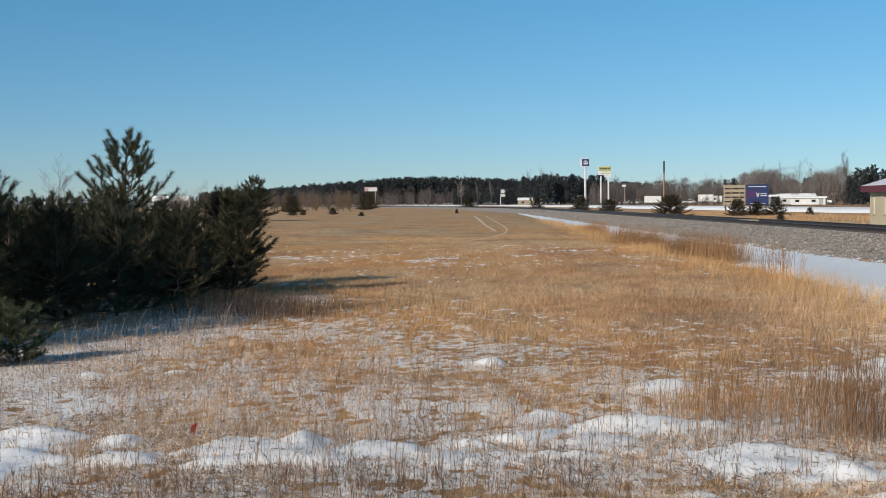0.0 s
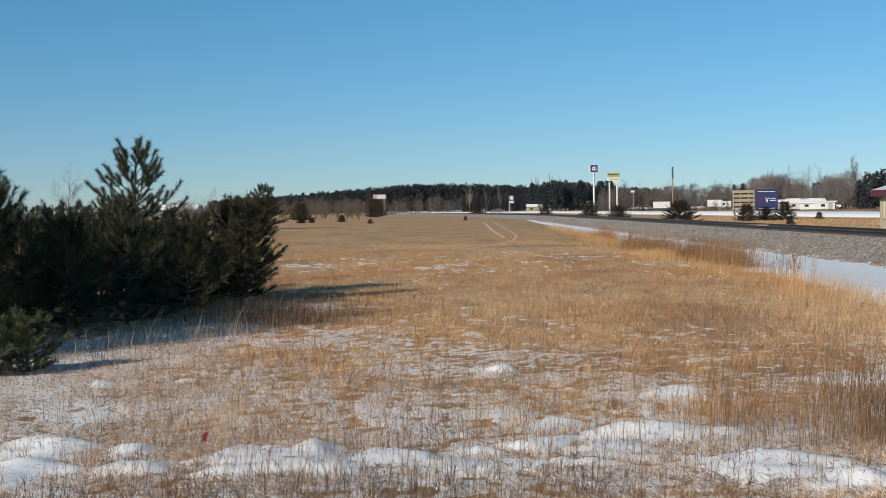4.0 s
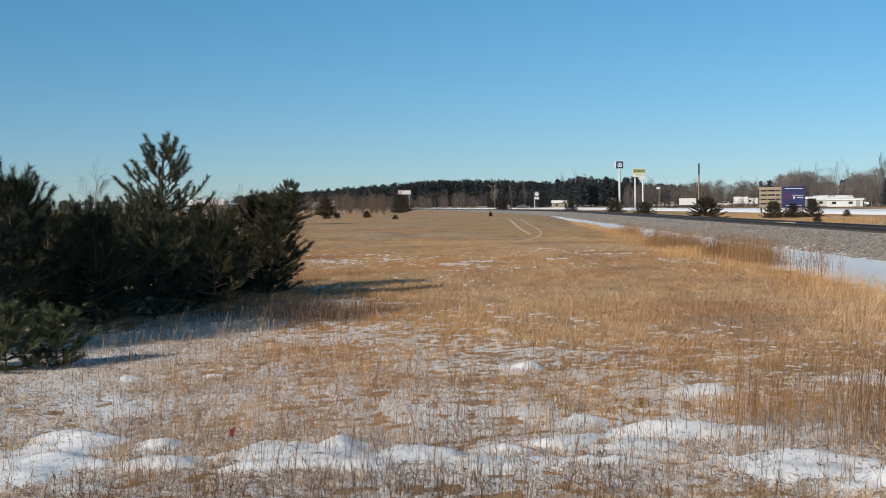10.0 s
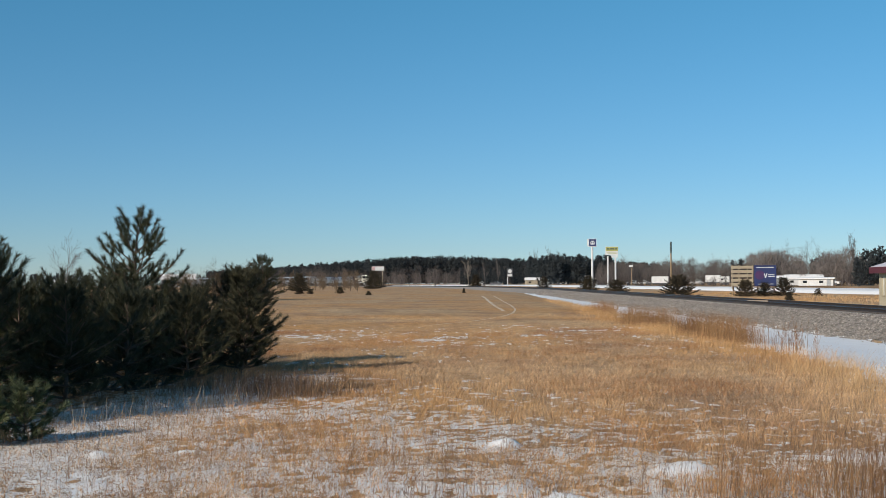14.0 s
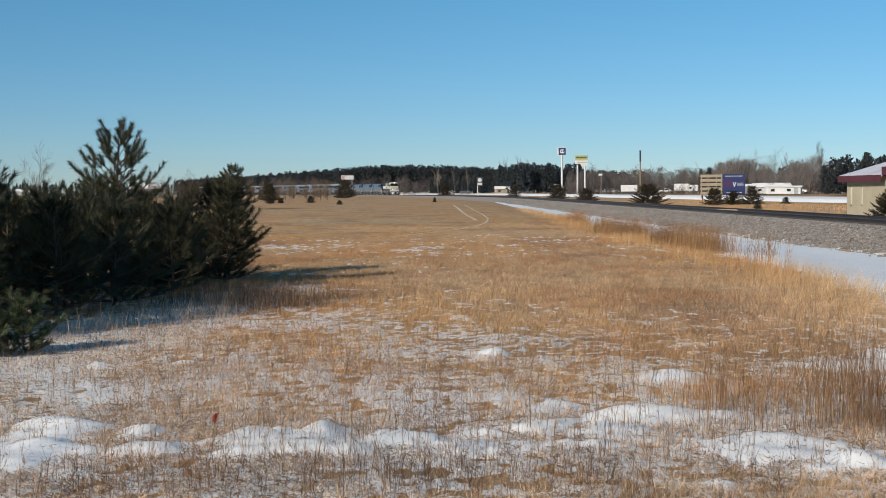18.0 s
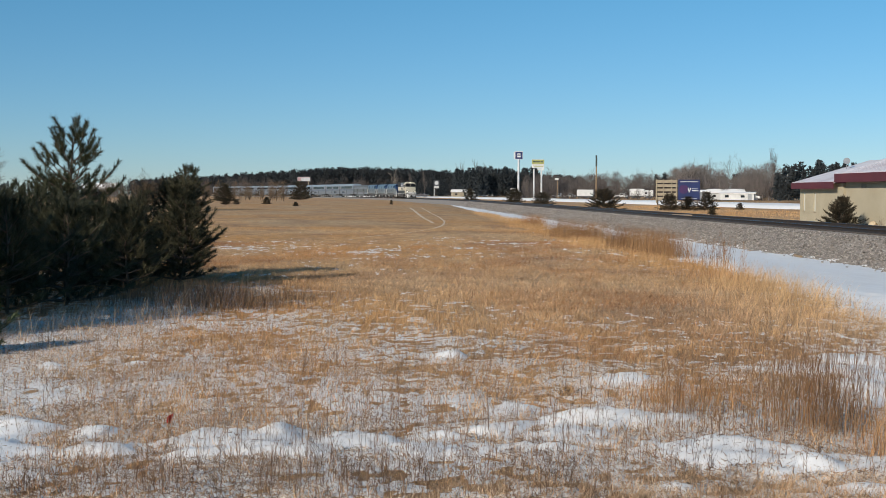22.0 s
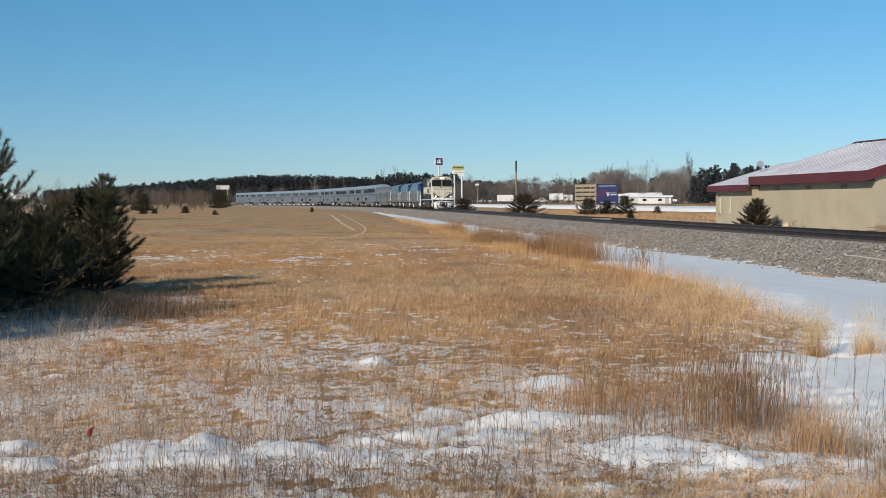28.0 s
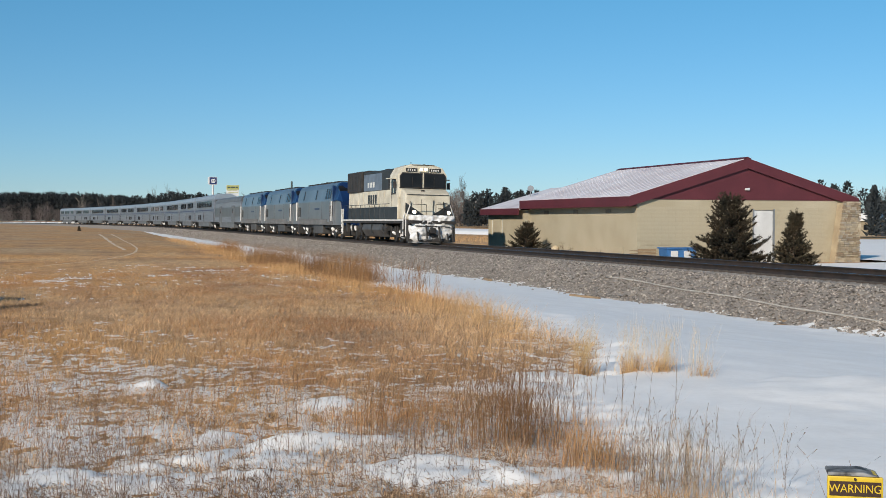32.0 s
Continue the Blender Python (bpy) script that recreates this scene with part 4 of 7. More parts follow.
def conifer_wood(name, xs, ys, hs, label, seed, per=125, taper=0.45):
    """A far wood of dark conifers: rounded ragged crowns of short sprays, joined. taper: from round (0) to pointed (1)."""
    rng = np.random.default_rng(seed)
    xs, ys, hs = (np.asarray(v, float) for v in (xs, ys, hs))
    z0, fat = ground_z(xs, ys), rng.uniform(0.16, 0.27, len(xs))
    x, y, h, z, w = (np.repeat(v, per) for v in (xs, ys, hs, z0, fat))
    f = 0.10 + 0.88 * rng.random(len(x)) ** 0.8
    a = rng.uniform(0, 6.28, len(x))
    dome = np.sqrt(np.clip(1 - np.clip((f - 0.5) / 0.5, 0, 1) ** 2.2, 0.01, 1))
    r = h * w * (dome * (1 - taper) + taper * (1.04 - f)) * rng.uniform(0.45, 1.15, len(x))
    up = h * rng.uniform(-0.02, 0.06, len(x))
    base = np.stack([x + np.cos(a) * r * 0.45, y + np.sin(a) * r * 0.45, z + h * f - up], 1)
    tip = np.stack([x + np.cos(a) * r, y + np.sin(a) * r, z + np.minimum(h * f + up, h)], 1)
    v, fc = slivers(base, tip, h * rng.uniform(0.03, 0.07, len(x)), rng)
    return tagged(sheet(name, v, fc, M["conifer"]), label, "wood", kind="stuff")


def bare_wood(name, xs, ys, hs, label, seed, per=240, material="twig"):
    """A far thicket of leafless trees: trunks, limbs and rounded crowns of fine twigs, joined."""
    rng = np.random.default_rng(seed)
    xs, ys, hs = (np.asarray(v, float) for v in (xs, ys, hs))
    z0 = ground_z(xs, ys)
    x, y, h, z = (np.repeat(v, per) for v in (xs, ys, hs, z0))
    wide = np.repeat(rng.uniform(0.16, 0.30, len(xs)), per)
    a, t = rng.uniform(0, 6.28, len(x)), rng.random(len(x))
    f = 0.18 + 0.78 * t
    r = h * wide * np.sqrt(np.clip(1 - ((f - 0.56) / 0.46) ** 2, 0.02, 1)) * np.sqrt(rng.random(len(x)))
    base = np.stack([x + np.cos(a) * r * 0.75, y + np.sin(a) * r * 0.75, z + h * (f - 0.07)], 1)
    tip = np.stack([x + np.cos(a) * r * 1.15, y + np.sin(a) * r * 1.15, z + h * np.minimum(f + rng.uniform(0.0, 0.07, len(x)), 1.02)], 1)
    v1, f1 = slivers(base, tip, 0.0085 * h * rng.uniform(0.5, 1.2, len(x)), rng)
    k = 7
    xs7, ys7, hs7, zs7 = (np.repeat(v, k) for v in (xs, ys, hs, z0))
    a, g = rng.uniform(0, 6.28, len(xs7)), rng.uniform(0.1, 0.45, len(xs7))
    b2 = np.stack([xs7, ys7, zs7 + hs7 * g], 1)
    t2 = b2 + np.stack([np.cos(a) * hs7 * 0.15, np.sin(a) * hs7 * 0.15, hs7 * rng.uniform(0.25, 0.45, len(xs7))], 1)
    v3, f3 = slivers(b2, t2, 0.018 * hs7, rng)
    trunk_b = np.stack([xs, ys, z0], 1)
    v2, f2 = slivers(trunk_b, trunk_b + np.stack([xs * 0, xs * 0, hs * 0.8], 1), 0.028 * hs, rng)
    return tagged(sheet(name, np.concatenate([v1, v2, v3]), np.concatenate([f1, f2 + len(v1), f3 + len(v1) + len(v2)]), M[material]), label, "wood", kind="stuff")


def spot(bearing, dist):
    """Where a bearing (degrees, clockwise from +y) and a distance from the origin lead."""
    return dist * math.sin(radians(bearing)), dist * math.cos(radians(bearing))


# the stand of young pines beside the field
# those with x < -8, y < 18 are out of view, sized to shade the stand
PINES = [(-6.1, 24.3, 3.1, 1.3), (-7.45, 23.6, 1.85, 1.2), (-8.9, 24.2, 2.2, 1.2), (-5.7, 21.8, 1.6, 1.1), (-6.7, 20.4, 1.55, 1.2), (-5.1, 19.4, 1.6, 1.0),
         (-7.9, 20.2, 2.0, 1.2), (-4.6, 21.7, 1.5, 0.75), (-4.05, 23.7, 1.92, 0.62), (-4.45, 25.7, 2.0, 0.75), (-4.9, 23.8, 1.6, 0.9), (-6.45, 16.9, 2.2, 1.05),
         (-4.72, 13.7, 0.60, 0.46), (-5.15, 13.4, 0.72, 0.55), (-5.6, 13.2, 0.66, 0.5), (-7.4, 16.6, 2.1, 1.2), (-8.8, 17.8, 4.2, 1.5), (-8.3, 12.7, 3.3, 1.4), (-8.4, 14.3, 4.8, 1.7), (-9.6, 21.6, 2.4, 1.3), (-9.6, 10.0, 1.9, 1.2), (-6.2, 19.0, 1.55, 1.2), (-7.0, 22.2, 1.7, 1.2), (-5.6, 18.0, 1.7, 1.0), (-6.4, 14.8, 2.4, 1.1), (-5.4, 23.0, 1.5, 1.0), (-7.0, 26.0, 2.1, 1.3), (-6.4, 22.7, 1.75, 1.2), (-8.3, 22.0, 2.2, 1.3), (-5.2, 22.4, 1.15, 0.8), (-6.3, 18.2, 1.7, 1.1), (-7.6, 18.6, 2.0, 1.2)]
for i, (x, y, h, r) in enumerate(PINES):
    low = "small pine sapling at the edge of the snow" if h < 1 else "tall young pine with an open leader of upswept shoots" if h > 3 else "young green pine with long needles and bushy low limbs"
    pine(x, y, h, r * 1.05, 100 + i, low, per=60 if x < -7.3 and y < 19 else 150, needle=0.095 if h > 1 else 0.07, foliage="olive_needle" if x > -5.0 and y > 21.65 else "lit_needle" if h < 1 else "needle")

# cedars beyond the line, from the building outward
CEDARS = [(25.9, 45.5, 3.5, 1.8), (26.0, 40.7, 2.75, 1.45), (26.7, 70.7, 2.3, 1.5), (27.5, 151, 2.9, 2.4), (31.5, 236, 2.5, 2.5), (31.7, 288, 3.5, 2.3),
          (41.8, 166.5, 1.9, 1.5), (44.2, 166.0, 2.5, 1.5), (28.1, 375, 3.6, 2.2), (10.4, 500, 5.0, 2.6), (34.6, 128, 0.9, 0.6), (38.6, 164, 2.3, 1.6), (48.5, 165, 1.0, 0.7)]
for i, (x, y, h, r) in enumerate(CEDARS):
    cedar(x, y, h, r, 200 + i, spire=1.9 if i == 1 else 1.0)
# scattered bushes in the field
for i, (b, dist, h, r) in enumerate(((-3.5, 300, 4.4, 2.9), (-5.05, 196, 1.15, 0.8), (-3.75, 170, 0.6, 0.5), (-6.9, 190, 0.9, 0.8), (-6.4, 192, 0.8, 0.6), (0.62, 196, 0.75, 0.3), (-12.0, 150, 0.8, 0.6))):
    cedar(*spot(b, dist), h, r, 300 + i, "low dark evergreen bush standing alone in the dry field", "field bushes")
# ---- woods and hedges in the distance ----
rng = np.random.default_rng(77)


def belt(b0, b1, d0, d1, n, h0, h1):
    """Random spots between two bearings and distances, with heights."""
    b, d = rng.uniform(b0, b1, n), rng.uniform(d0, d1, n)
    return np.sin(np.radians(b)) * d, np.cos(np.radians(b)) * d, rng.uniform(h0, h1, n)


xs, ys, hs = belt(-11.0, 9.5, 900, 1150, 2600, 17.5, 20.5)
mid = np.degrees(np.arctan2(xs, ys))
hs = hs * np.interp(mid, [-11, -8, -5, -1.5, 2, 4, 7, 9.5], [0.62, 0.74, 0.92, 1.12, 1.08, 0.92, 0.9, 0.8])
conifer_wood("far_pine_wood", xs, ys, hs, "dark pine wood along the horizon", 1, 70, 0.15)
xs, ys, hs = belt(-30, -9, 1100, 1500, 420, 9, 13)
conifer_wood("far_left_wood", xs, ys, hs, "low dark wood along the horizon", 2)
xs, ys, hs = belt(-9.5, 6.5, 640, 860, 120, 5.0, 10.5)
bare_wood("grey_thicket", xs, ys, hs, "grey-brown leafless thicket before the pine wood", 3)
xs, ys, hs = belt(-8.0, 8.0, 700, 880, 300, 6.0, 13.0)
bare_wood("dark_thicket", xs, ys, hs, "dark brown leafless wood before the pine wood", 15, 200, "dark_twig")
xs, ys, hs = belt(6.5, 18.5, 430, 470, 330, 2.0, 4.5)
bare_wood("roadside_scrub", xs, ys, hs, "low dark brown scrub behind the parked vehicles", 16, 130, "dark_twig")
xs, ys, hs = belt(3.6, 7.4, 540, 600, 70, 11, 14.5)
conifer_wood("dark_grove", xs, ys, hs, "dark conifer grove behind the roadside signs", 4, 210, 0.25)
xs, ys, hs = belt(0.5, 3.6, 620, 700, 60, 6, 10)
conifer_wood("mixed_grove", xs, ys, hs, "dark evergreens behind the houses", 5, 210, 0.25)
xs, ys, hs = belt(6.6, 13.8, 480, 620, 300, 5.0, 11.5)
bare_wood("brown_wood", xs, ys, hs, "brown leafless wood behind the parked trucks", 6, 330)
xs, ys, hs = belt(13.4, 18.6, 400, 520, 230, 5, 13)
bare_wood("tall_brown_wood", xs, ys, hs, "tall brown leafless wood behind the white sheds", 7, 380)
xs, ys, hs = belt(12.5, 18, 470, 560, 40, 7, 11)
conifer_wood("dark_trees_in_wood", xs, ys, hs, "dark evergreens within the brown wood", 8, 210, 0.25)
xs, ys, hs = belt(18.0, 27, 320, 400, 200, 5.5, 11)
conifer_wood("pine_wood_behind_building", xs, ys, hs, "dark pine wood behind the long building", 9, 210, 0.25)
xs, ys, hs = belt(24, 60, 260, 420, 300, 6, 11)
conifer_wood("right_pine_wood", xs, ys, hs, "dark pine wood beyond the snowy lot", 10, 210, 0.25)
xs, ys, hs = belt(27, 40, 300, 420, 80, 8, 12)
bare_wood("right_bare_wood", xs, ys, hs, "leafless wood beyond the snowy lot", 11)
xs, ys, hs = belt(-9.6, -4.2, 250, 330, 70, 2.0, 5.0)
bare_wood("field_brush", xs, ys, hs, "thin brown brush at the edge of the field", 12, 260, "brush")
xs, ys, hs = belt(-13.5, -9.4, 190, 290, 40, 2.5, 4.5)
bare_wood("hedge_brush", xs, ys, hs, "thin brown brush at the edge of the field", 13, 260, "brush")

xs, ys, hs = belt(35.5, 43, 140, 175, 26, 4.5, 7.6)
conifer_wood("roadside_evergreens", xs, ys, hs, "dark evergreens beside the snowy lot", 14, 420, 0.4)
for b, d, h, k, turn in ((0.85, 560, 12.5, 2, 10), (1.6, 600, 12, 1, 50), (2.2, 620, 13, 1, 80), (4.05, 700, 19, 1, 20), (4.5, 705, 20, 1, 131), (4.9, 700, 18.5, 1, 250), (3.75, 690, 17, 1, 95),
                         (5.7, 690, 17, 0, 32), (7.9, 500, 14.5, 0, 70), (8.6, 520, 13, 0, 11), (9.8, 500, 13.8, 0, 190), (10.6, 520, 13.4, 0, 230), (11.9, 520, 14, 0, 20), (12.7, 500, 13.2, 0, 300),
                         (14.2, 430, 15.3, 0, 77), (15.0, 430, 16.5, 0, 150), (15.9, 425, 17, 0, 33), (16.6, 430, 16, 0, 261), (17.4, 420, 14.6, 0, 99), (18.1, 380, 15.2, 1, 45), (22.9, 300, 12.6, 0, 12), (23.6, 310, 11.8, 0, 65),
                         (-10.2, 200, 5.4, 0, 13), (-9.6, 180, 4.2, 3, 55), (-8.7, 185, 5.0, 0, 96), (-17.3, 70, 5.0, 0, 200), (-11.6, 260, 5.8, 0, 21), (38.0, 320, 11, 0, 75), (40.5, 330, 12, 0, 175)):
    bare_tree(k, *spot(b, d), h * (0.8 if k != 0 else 0.7), turn, ("leafless grey-brown tree against the sky", "tall narrow leafless poplar among others", "pale-barked leafless tree before dark pines", "leafless brown bush beside a pine")[k])
# a rounder pine at the far side of the young stand
pine(*spot(-8.6, 130), 4.5, 2.9, 401, "rounded dark pine at the edge of the field", "field pines", 60, 0.20)
for b, d, h in ((-10.4, 120, 2.6), (-8.6, 95, 1.5), (-12.8, 105, 2.0), (-6.9, 235, 3.4)):
    cedar(*spot(b, d), h, h * 0.7, int(400 + d), "dark scrubby evergreen at the edge of the field", "field bushes")
for b, d, h, turn in ((-9.3, 45, 2.1, 10), (-10.6, 52, 2.2, 70), (-8.3, 56, 1.6, 130), (-11.6, 48, 2.0, 200)):
    bare_tree(3, *spot(b, d), h, turn, "leafless brown bush behind the young pines")
# ---- the train ----
M["cream"] = mat("cream_paint", (0.72, 0.66, 0.53), (0.55, 0.49, 0.38), 1.2, 0.5, fine=25, bump=0.05)
M["loco_green"] = mat("dark_green_paint", (0.020, 0.026, 0.028), (0.034, 0.038, 0.04), 1.5, 0.6)
M["loco_black"] = mat("black_running_gear", (0.018, 0.017, 0.017), (0.042, 0.036, 0.031), 2.0, 0.7, bump=0.3)
M["dull_blue"] = mat("faded_blue_panel", (0.16, 0.20, 0.25), (0.11, 0.14, 0.18), 1.5, 0.5)
M["white_line"] = mat("white_handrail", (0.75, 0.74, 0.70), (0.6, 0.58, 0.55), 3.0, 0.5)
M["plow_snow"] = mat("caked_snow", (0.88, 0.88, 0.88), (0.55, 0.52, 0.48), 3.0, 0.75, bump=0.8, fine=9)
M["dark_glass"] = mat("dark_window_glass", (0.012, 0.014, 0.017), (0.02, 0.022, 0.026), 1.0, 0.08)
M["dark_glass"].node_tree.nodes["Principled BSDF"].inputs["Specular IOR Level"].default_value = 0.12
M["lamp"] = glow("headlamp_lens", (1.0, 0.88, 0.66), 3.5)
M["silver"] = mat("brushed_silver_paint", (0.155, 0.158, 0.155), (0.10, 0.101, 0.099), 0.35, 0.36, 0.4, fine=12)
M["loco_silver"] = mat("polished_silver_side", (0.35, 0.35, 0.35), (0.27, 0.27, 0.27), 0.35, 0.34, 0.80, fine=12, grainy=0.2)
M["silver_dim"] = mat("dusty_silver_panel", (0.175, 0.18, 0.18), (0.12, 0.122, 0.125), 0.7, 0.5, 0.2)
M["steel_car"] = mat("corrugated_steel", (0.30, 0.315, 0.345), (0.21, 0.22, 0.245), 0.5, 0.38, 0.5, fine=20, stretch=(1, 0.3, 8))
M["tank_grey"] = mat("grimy_grey_tank", (0.045, 0.043, 0.042), (0.085, 0.08, 0.075), 1.2, 0.55)
M["sooty"] = mat("sooty_silver", (0.14, 0.135, 0.13), (0.22, 0.21, 0.20), 0.8, 0.6, 0.2)
M["roof_grey"] = mat("grey_blue_roof", (0.32, 0.38, 0.44), (0.27, 0.32, 0.38), 0.6, 0.5, 0.2)
M["blue"] = mat("deep_blue_paint", (0.008, 0.030, 0.105), (0.006, 0.022, 0.075), 1.0, 0.35)


def tread(bm, x, y, r=0.5, w=0.13):
    """A railway wheel that stands on z = 0: tread, flange and a smaller hub."""
    disc((x, y, r), (1, 0, 0), r, w, 20, bm)
    disc((x - math.copysign(w * 0.6, x), y, r), (1, 0, 0), r + 0.025, 0.03, 20, bm)
    disc((x + math.copysign(w * 0.55, x), y, r), (1, 0, 0), r * 0.34, 0.12, 12, bm)


def bogie(parent, y, axles, spread, snowy=False, r=0.5):
    """A truck: side frames with springs and boxes, and its wheels as parts."""
    half = spread * (axles - 1) / 2
    bm = bmesh.new()
    for sx in (-1, 1):
        x = sx * 1.02
        box(x - 0.08, x + 0.08, y - half - 0.55, y + half + 0.55, 0.62, 0.86, bm=bm)
        box(x - 0.10, x + 0.10, y - 0.45, y + 0.45, 0.32, 0.66, bm=bm)
        for i in range(axles):
            yy = y - half + spread * i
            box(x - 0.12, x + 0.14, yy - 0.19, yy + 0.19, 0.34, 0.70, bm=bm)
            rod((x + sx * 0.12, yy - 0.34, 0.66), (x + sx * 0.12, yy - 0.34, 1.02), 0.09, None, 8, bm)
            rod((x + sx * 0.12, yy + 0.34, 0.66), (x + sx * 0.12, yy + 0.34, 1.02), 0.09, None, 8, bm)
    box(-1.0, 1.0, y - 0.3, y + 0.3, 0.5, 0.95, bm=bm)
    truck = part("truck", bm, M["loco_black"], parent, "dark cast-steel truck frame")
    for i in range(axles):
        for sx in (-1, 1):
            bm = bmesh.new()
            tread(bm, sx * 0.755, y - half + spread * i, r)
            part("wheel", bm, M["loco_black"], truck)
    if snowy:
        bm = bmesh.new()
        for i in range(9):
            yy, zz = y + random.uniform(-half - 0.5, half + 0.5), random.uniform(0.3, 0.9)
            sxx = random.choice((-1, 1))
            bmesh.ops.create_icosphere(bm, subdivisions=1, radius=random.uniform(0.09, 0.2), matrix=pose(sxx * 1.13, yy, zz, random.uniform(0, 90), 0, random.uniform(0, 90)) @ Matrix.Diagonal((0.5, 1.4, 0.8, 1)))
        part("packed_snow", bm, M["plow_snow"], truck, "lumps of snow packed on the truck")
    return truck


def slab(parent, name, material, x0, x1, y0, y1, z0, z1, label="", bevel=0.0):
    return part(name, box(x0, x1, y0, y1, z0, z1, bevel), material, parent, label)


def lead_locomotive():
    """A six-axle freight locomotive; its nose looks along -y."""
    t = thing("freight_locomotive", "cream and dark green freight locomotive with snow-caked pilot, headlights lit", "locomotive")
    slab(t, "deck", M["loco_black"], -1.5, 1.5, -10.3, 11.0, 1.18, 1.42, "black frame and walkway", 0.03)
    for sx in (-1, 1):
        slab(t, "sill_stripe", M["white_line"], sx * 1.505 - 0.008, sx * 1.505 + 0.008, -9.9, 10.9, 1.34, 1.43)
    tank = part("fuel_tank", prism([(-1.35, 1.15), (-1.45, 0.75), (-1.15, 0.30), (1.15, 0.30), (1.45, 0.75), (1.35, 1.15)], -3.2, 3.4, 0.05), M["tank_grey"], t, "grimy grey fuel tank")
    slab(tank, "tank_band", M["loco_green"], -1.47, 1.47, -0.05, 0.05, 0.5, 1.1)
    bogie(t, -6.7, 3, 1.85, True), bogie(t, 6.9, 3, 1.85, True)
    for sx in (-1, 1):
        for y0, y1, z in ((-4.9, -3.5, 0.86), (3.6, 4.9, 0.86), (-3.0, 3.2, 1.10)):
            part("air_tank", rod((sx * 1.28, y0, z), (sx * 1.28, y1, z), 0.17 if z < 1 else 0.06, None, 12), M["loco_black"], t)
        for yy in (-9.2, -4.3, 4.2, 9.4):
            slab(t, "sand_pipe_box", M["loco_black"], sx * 1.3 - 0.12, sx * 1.3 + 0.12, yy - 0.25, yy + 0.25, 0.55, 1.18, "", 0.03)
    # long hood in bands
    slab(t, "hood_skirt", M["loco_green"], -1.08, 1.08, -6.2, 10.6, 1.42, 2.25, "dark green lower hood", 0.02)
    hood = part("hood", prism([(-1.06, 2.25), (-1.06, 3.35), (1.06, 3.35), (1.06, 2.25)], -6.2, 10.6, 0.02), M["cream"], t, "cream middle band of the hood")
    slab(t, "hood_top", M["loco_green"], -1.04, 1.04, -6.2, 5.2, 3.35, 4.70, "dark green upper hood", 0.10)
    slab(t, "blue_panel", M["dull_blue"], -1.055, 1.055, -1.2, 5.0, 3.38, 4.52, "faded blue-grey side panel", 0.01)
    rad = slab(t, "radiator", M["loco_black"], -1.2, 1.2, 5.2, 10.6, 3.35, 4.80, "wide black radiator", 0.08)
    for i in range(5):
        slab(rad, "grille_bar", M["loco_green"], -1.22, 1.22, 5.5 + i, 5.58 + i, 3.45, 4.55)
    for i in range(4):
        fan = part("roof_fan", disc((0, 6.2 + 1.2 * i, 4.84), (0, 0, 1), 0.55, 0.12, 20), M["loco_black"], rad)
    slab(t, "exhaust", M["loco_black"], -0.3, 0.3, 0.4, 1.4, 4.67, 4.86, "", 0.03)
    slab(t, "roof_hatch", M["loco_green"], -0.7, 0.7, 2.0, 4.2, 4.67, 4.76, "", 0.02)
    slab(t, "inverter_cabinet", M["loco_green"], -1.45, -1.08, -5.9, -2.6, 1.42, 2.2, "", 0.04)
    slab(t, "vent_grille", M["loco_black"], -1.075, 1.075, -5.2, -3.4, 3.42, 4.15)
    for i in range(9):
        slab(hood, "hood_door", M["cream"], -1.085, -1.06, -5.8 + i * 1.8, -4.15 + i * 1.8, 2.32, 3.28, "", 0.006)
    # bars where the road name stands
    for i in range(4):
        slab(hood, "name_bar", M["loco_green"], -1.098, -1.086, 0.2 + i * 0.8, 0.75 + i * 0.8, 2.5, 3.1)
    for i in range(3):
        slab(t, "number_bar", M["white_line"], -1.06, -1.056, 1.2 + i * 0.9, 1.8 + i * 0.9, 3.6, 3.95)
    # cab
    cab = part("cab", prism([(-1.55, 1.42), (-1.55, 4.18), (-1.28, 4.64), (-0.7, 4.84), (0.7, 4.84), (1.28, 4.64), (1.55, 4.18), (1.55, 1.42)], -8.55, -6.15, 0.04), M["cream"], t, "cream wide cab")
    slab(cab, "cab_band", M["loco_green"], -1.565, 1.565, -8.5, -6.2, 1.45, 2.2, "dark green lower cab")
    for sx in (-1, 1):
        w = slab(cab, "side_window", M["dark_glass"], sx * 1.555 - 0.012, sx * 1.555 + 0.012, -7.9, -6.9, 3.05, 3.85, "")
        slab(cab, "window_frame", M["cream"], sx * 1.56 - 0.02, sx * 1.56 + 0.02, -7.45, -7.37, 3.05, 3.85)
        slab(cab, "sun_visor", M["cream"], min(sx * 1.5, sx * 1.95), max(sx * 1.5, sx * 1.95), -7.95, -6.85, 3.93, 3.98)
        slab(cab, "mirror", M["loco_black"], sx * 1.72 - 0.10, sx * 1.72 + 0.10, -8.45, -8.38, 3.35, 3.75)
    for sx in (-1, 1):
        part("windshield_surround", prism([(sx * 0.04, 3.34), (sx * 0.04, 4.32), (sx * 1.32, 4.32), (sx * 1.49, 4.08), (sx * 1.48, 3.34)], -8.775, -8.745, 0), M["loco_black"], cab, "black gasket round the windshield")
    face = part("cab_face", prism([(-1.52, 2.75), (-1.52, 4.20), (-1.25, 4.62), (-0.7, 4.78), (0.7, 4.78), (1.25, 4.62), (1.52, 4.20), (1.52, 2.75)], -8.75, -8.5, 0.03), M["cream"], cab)
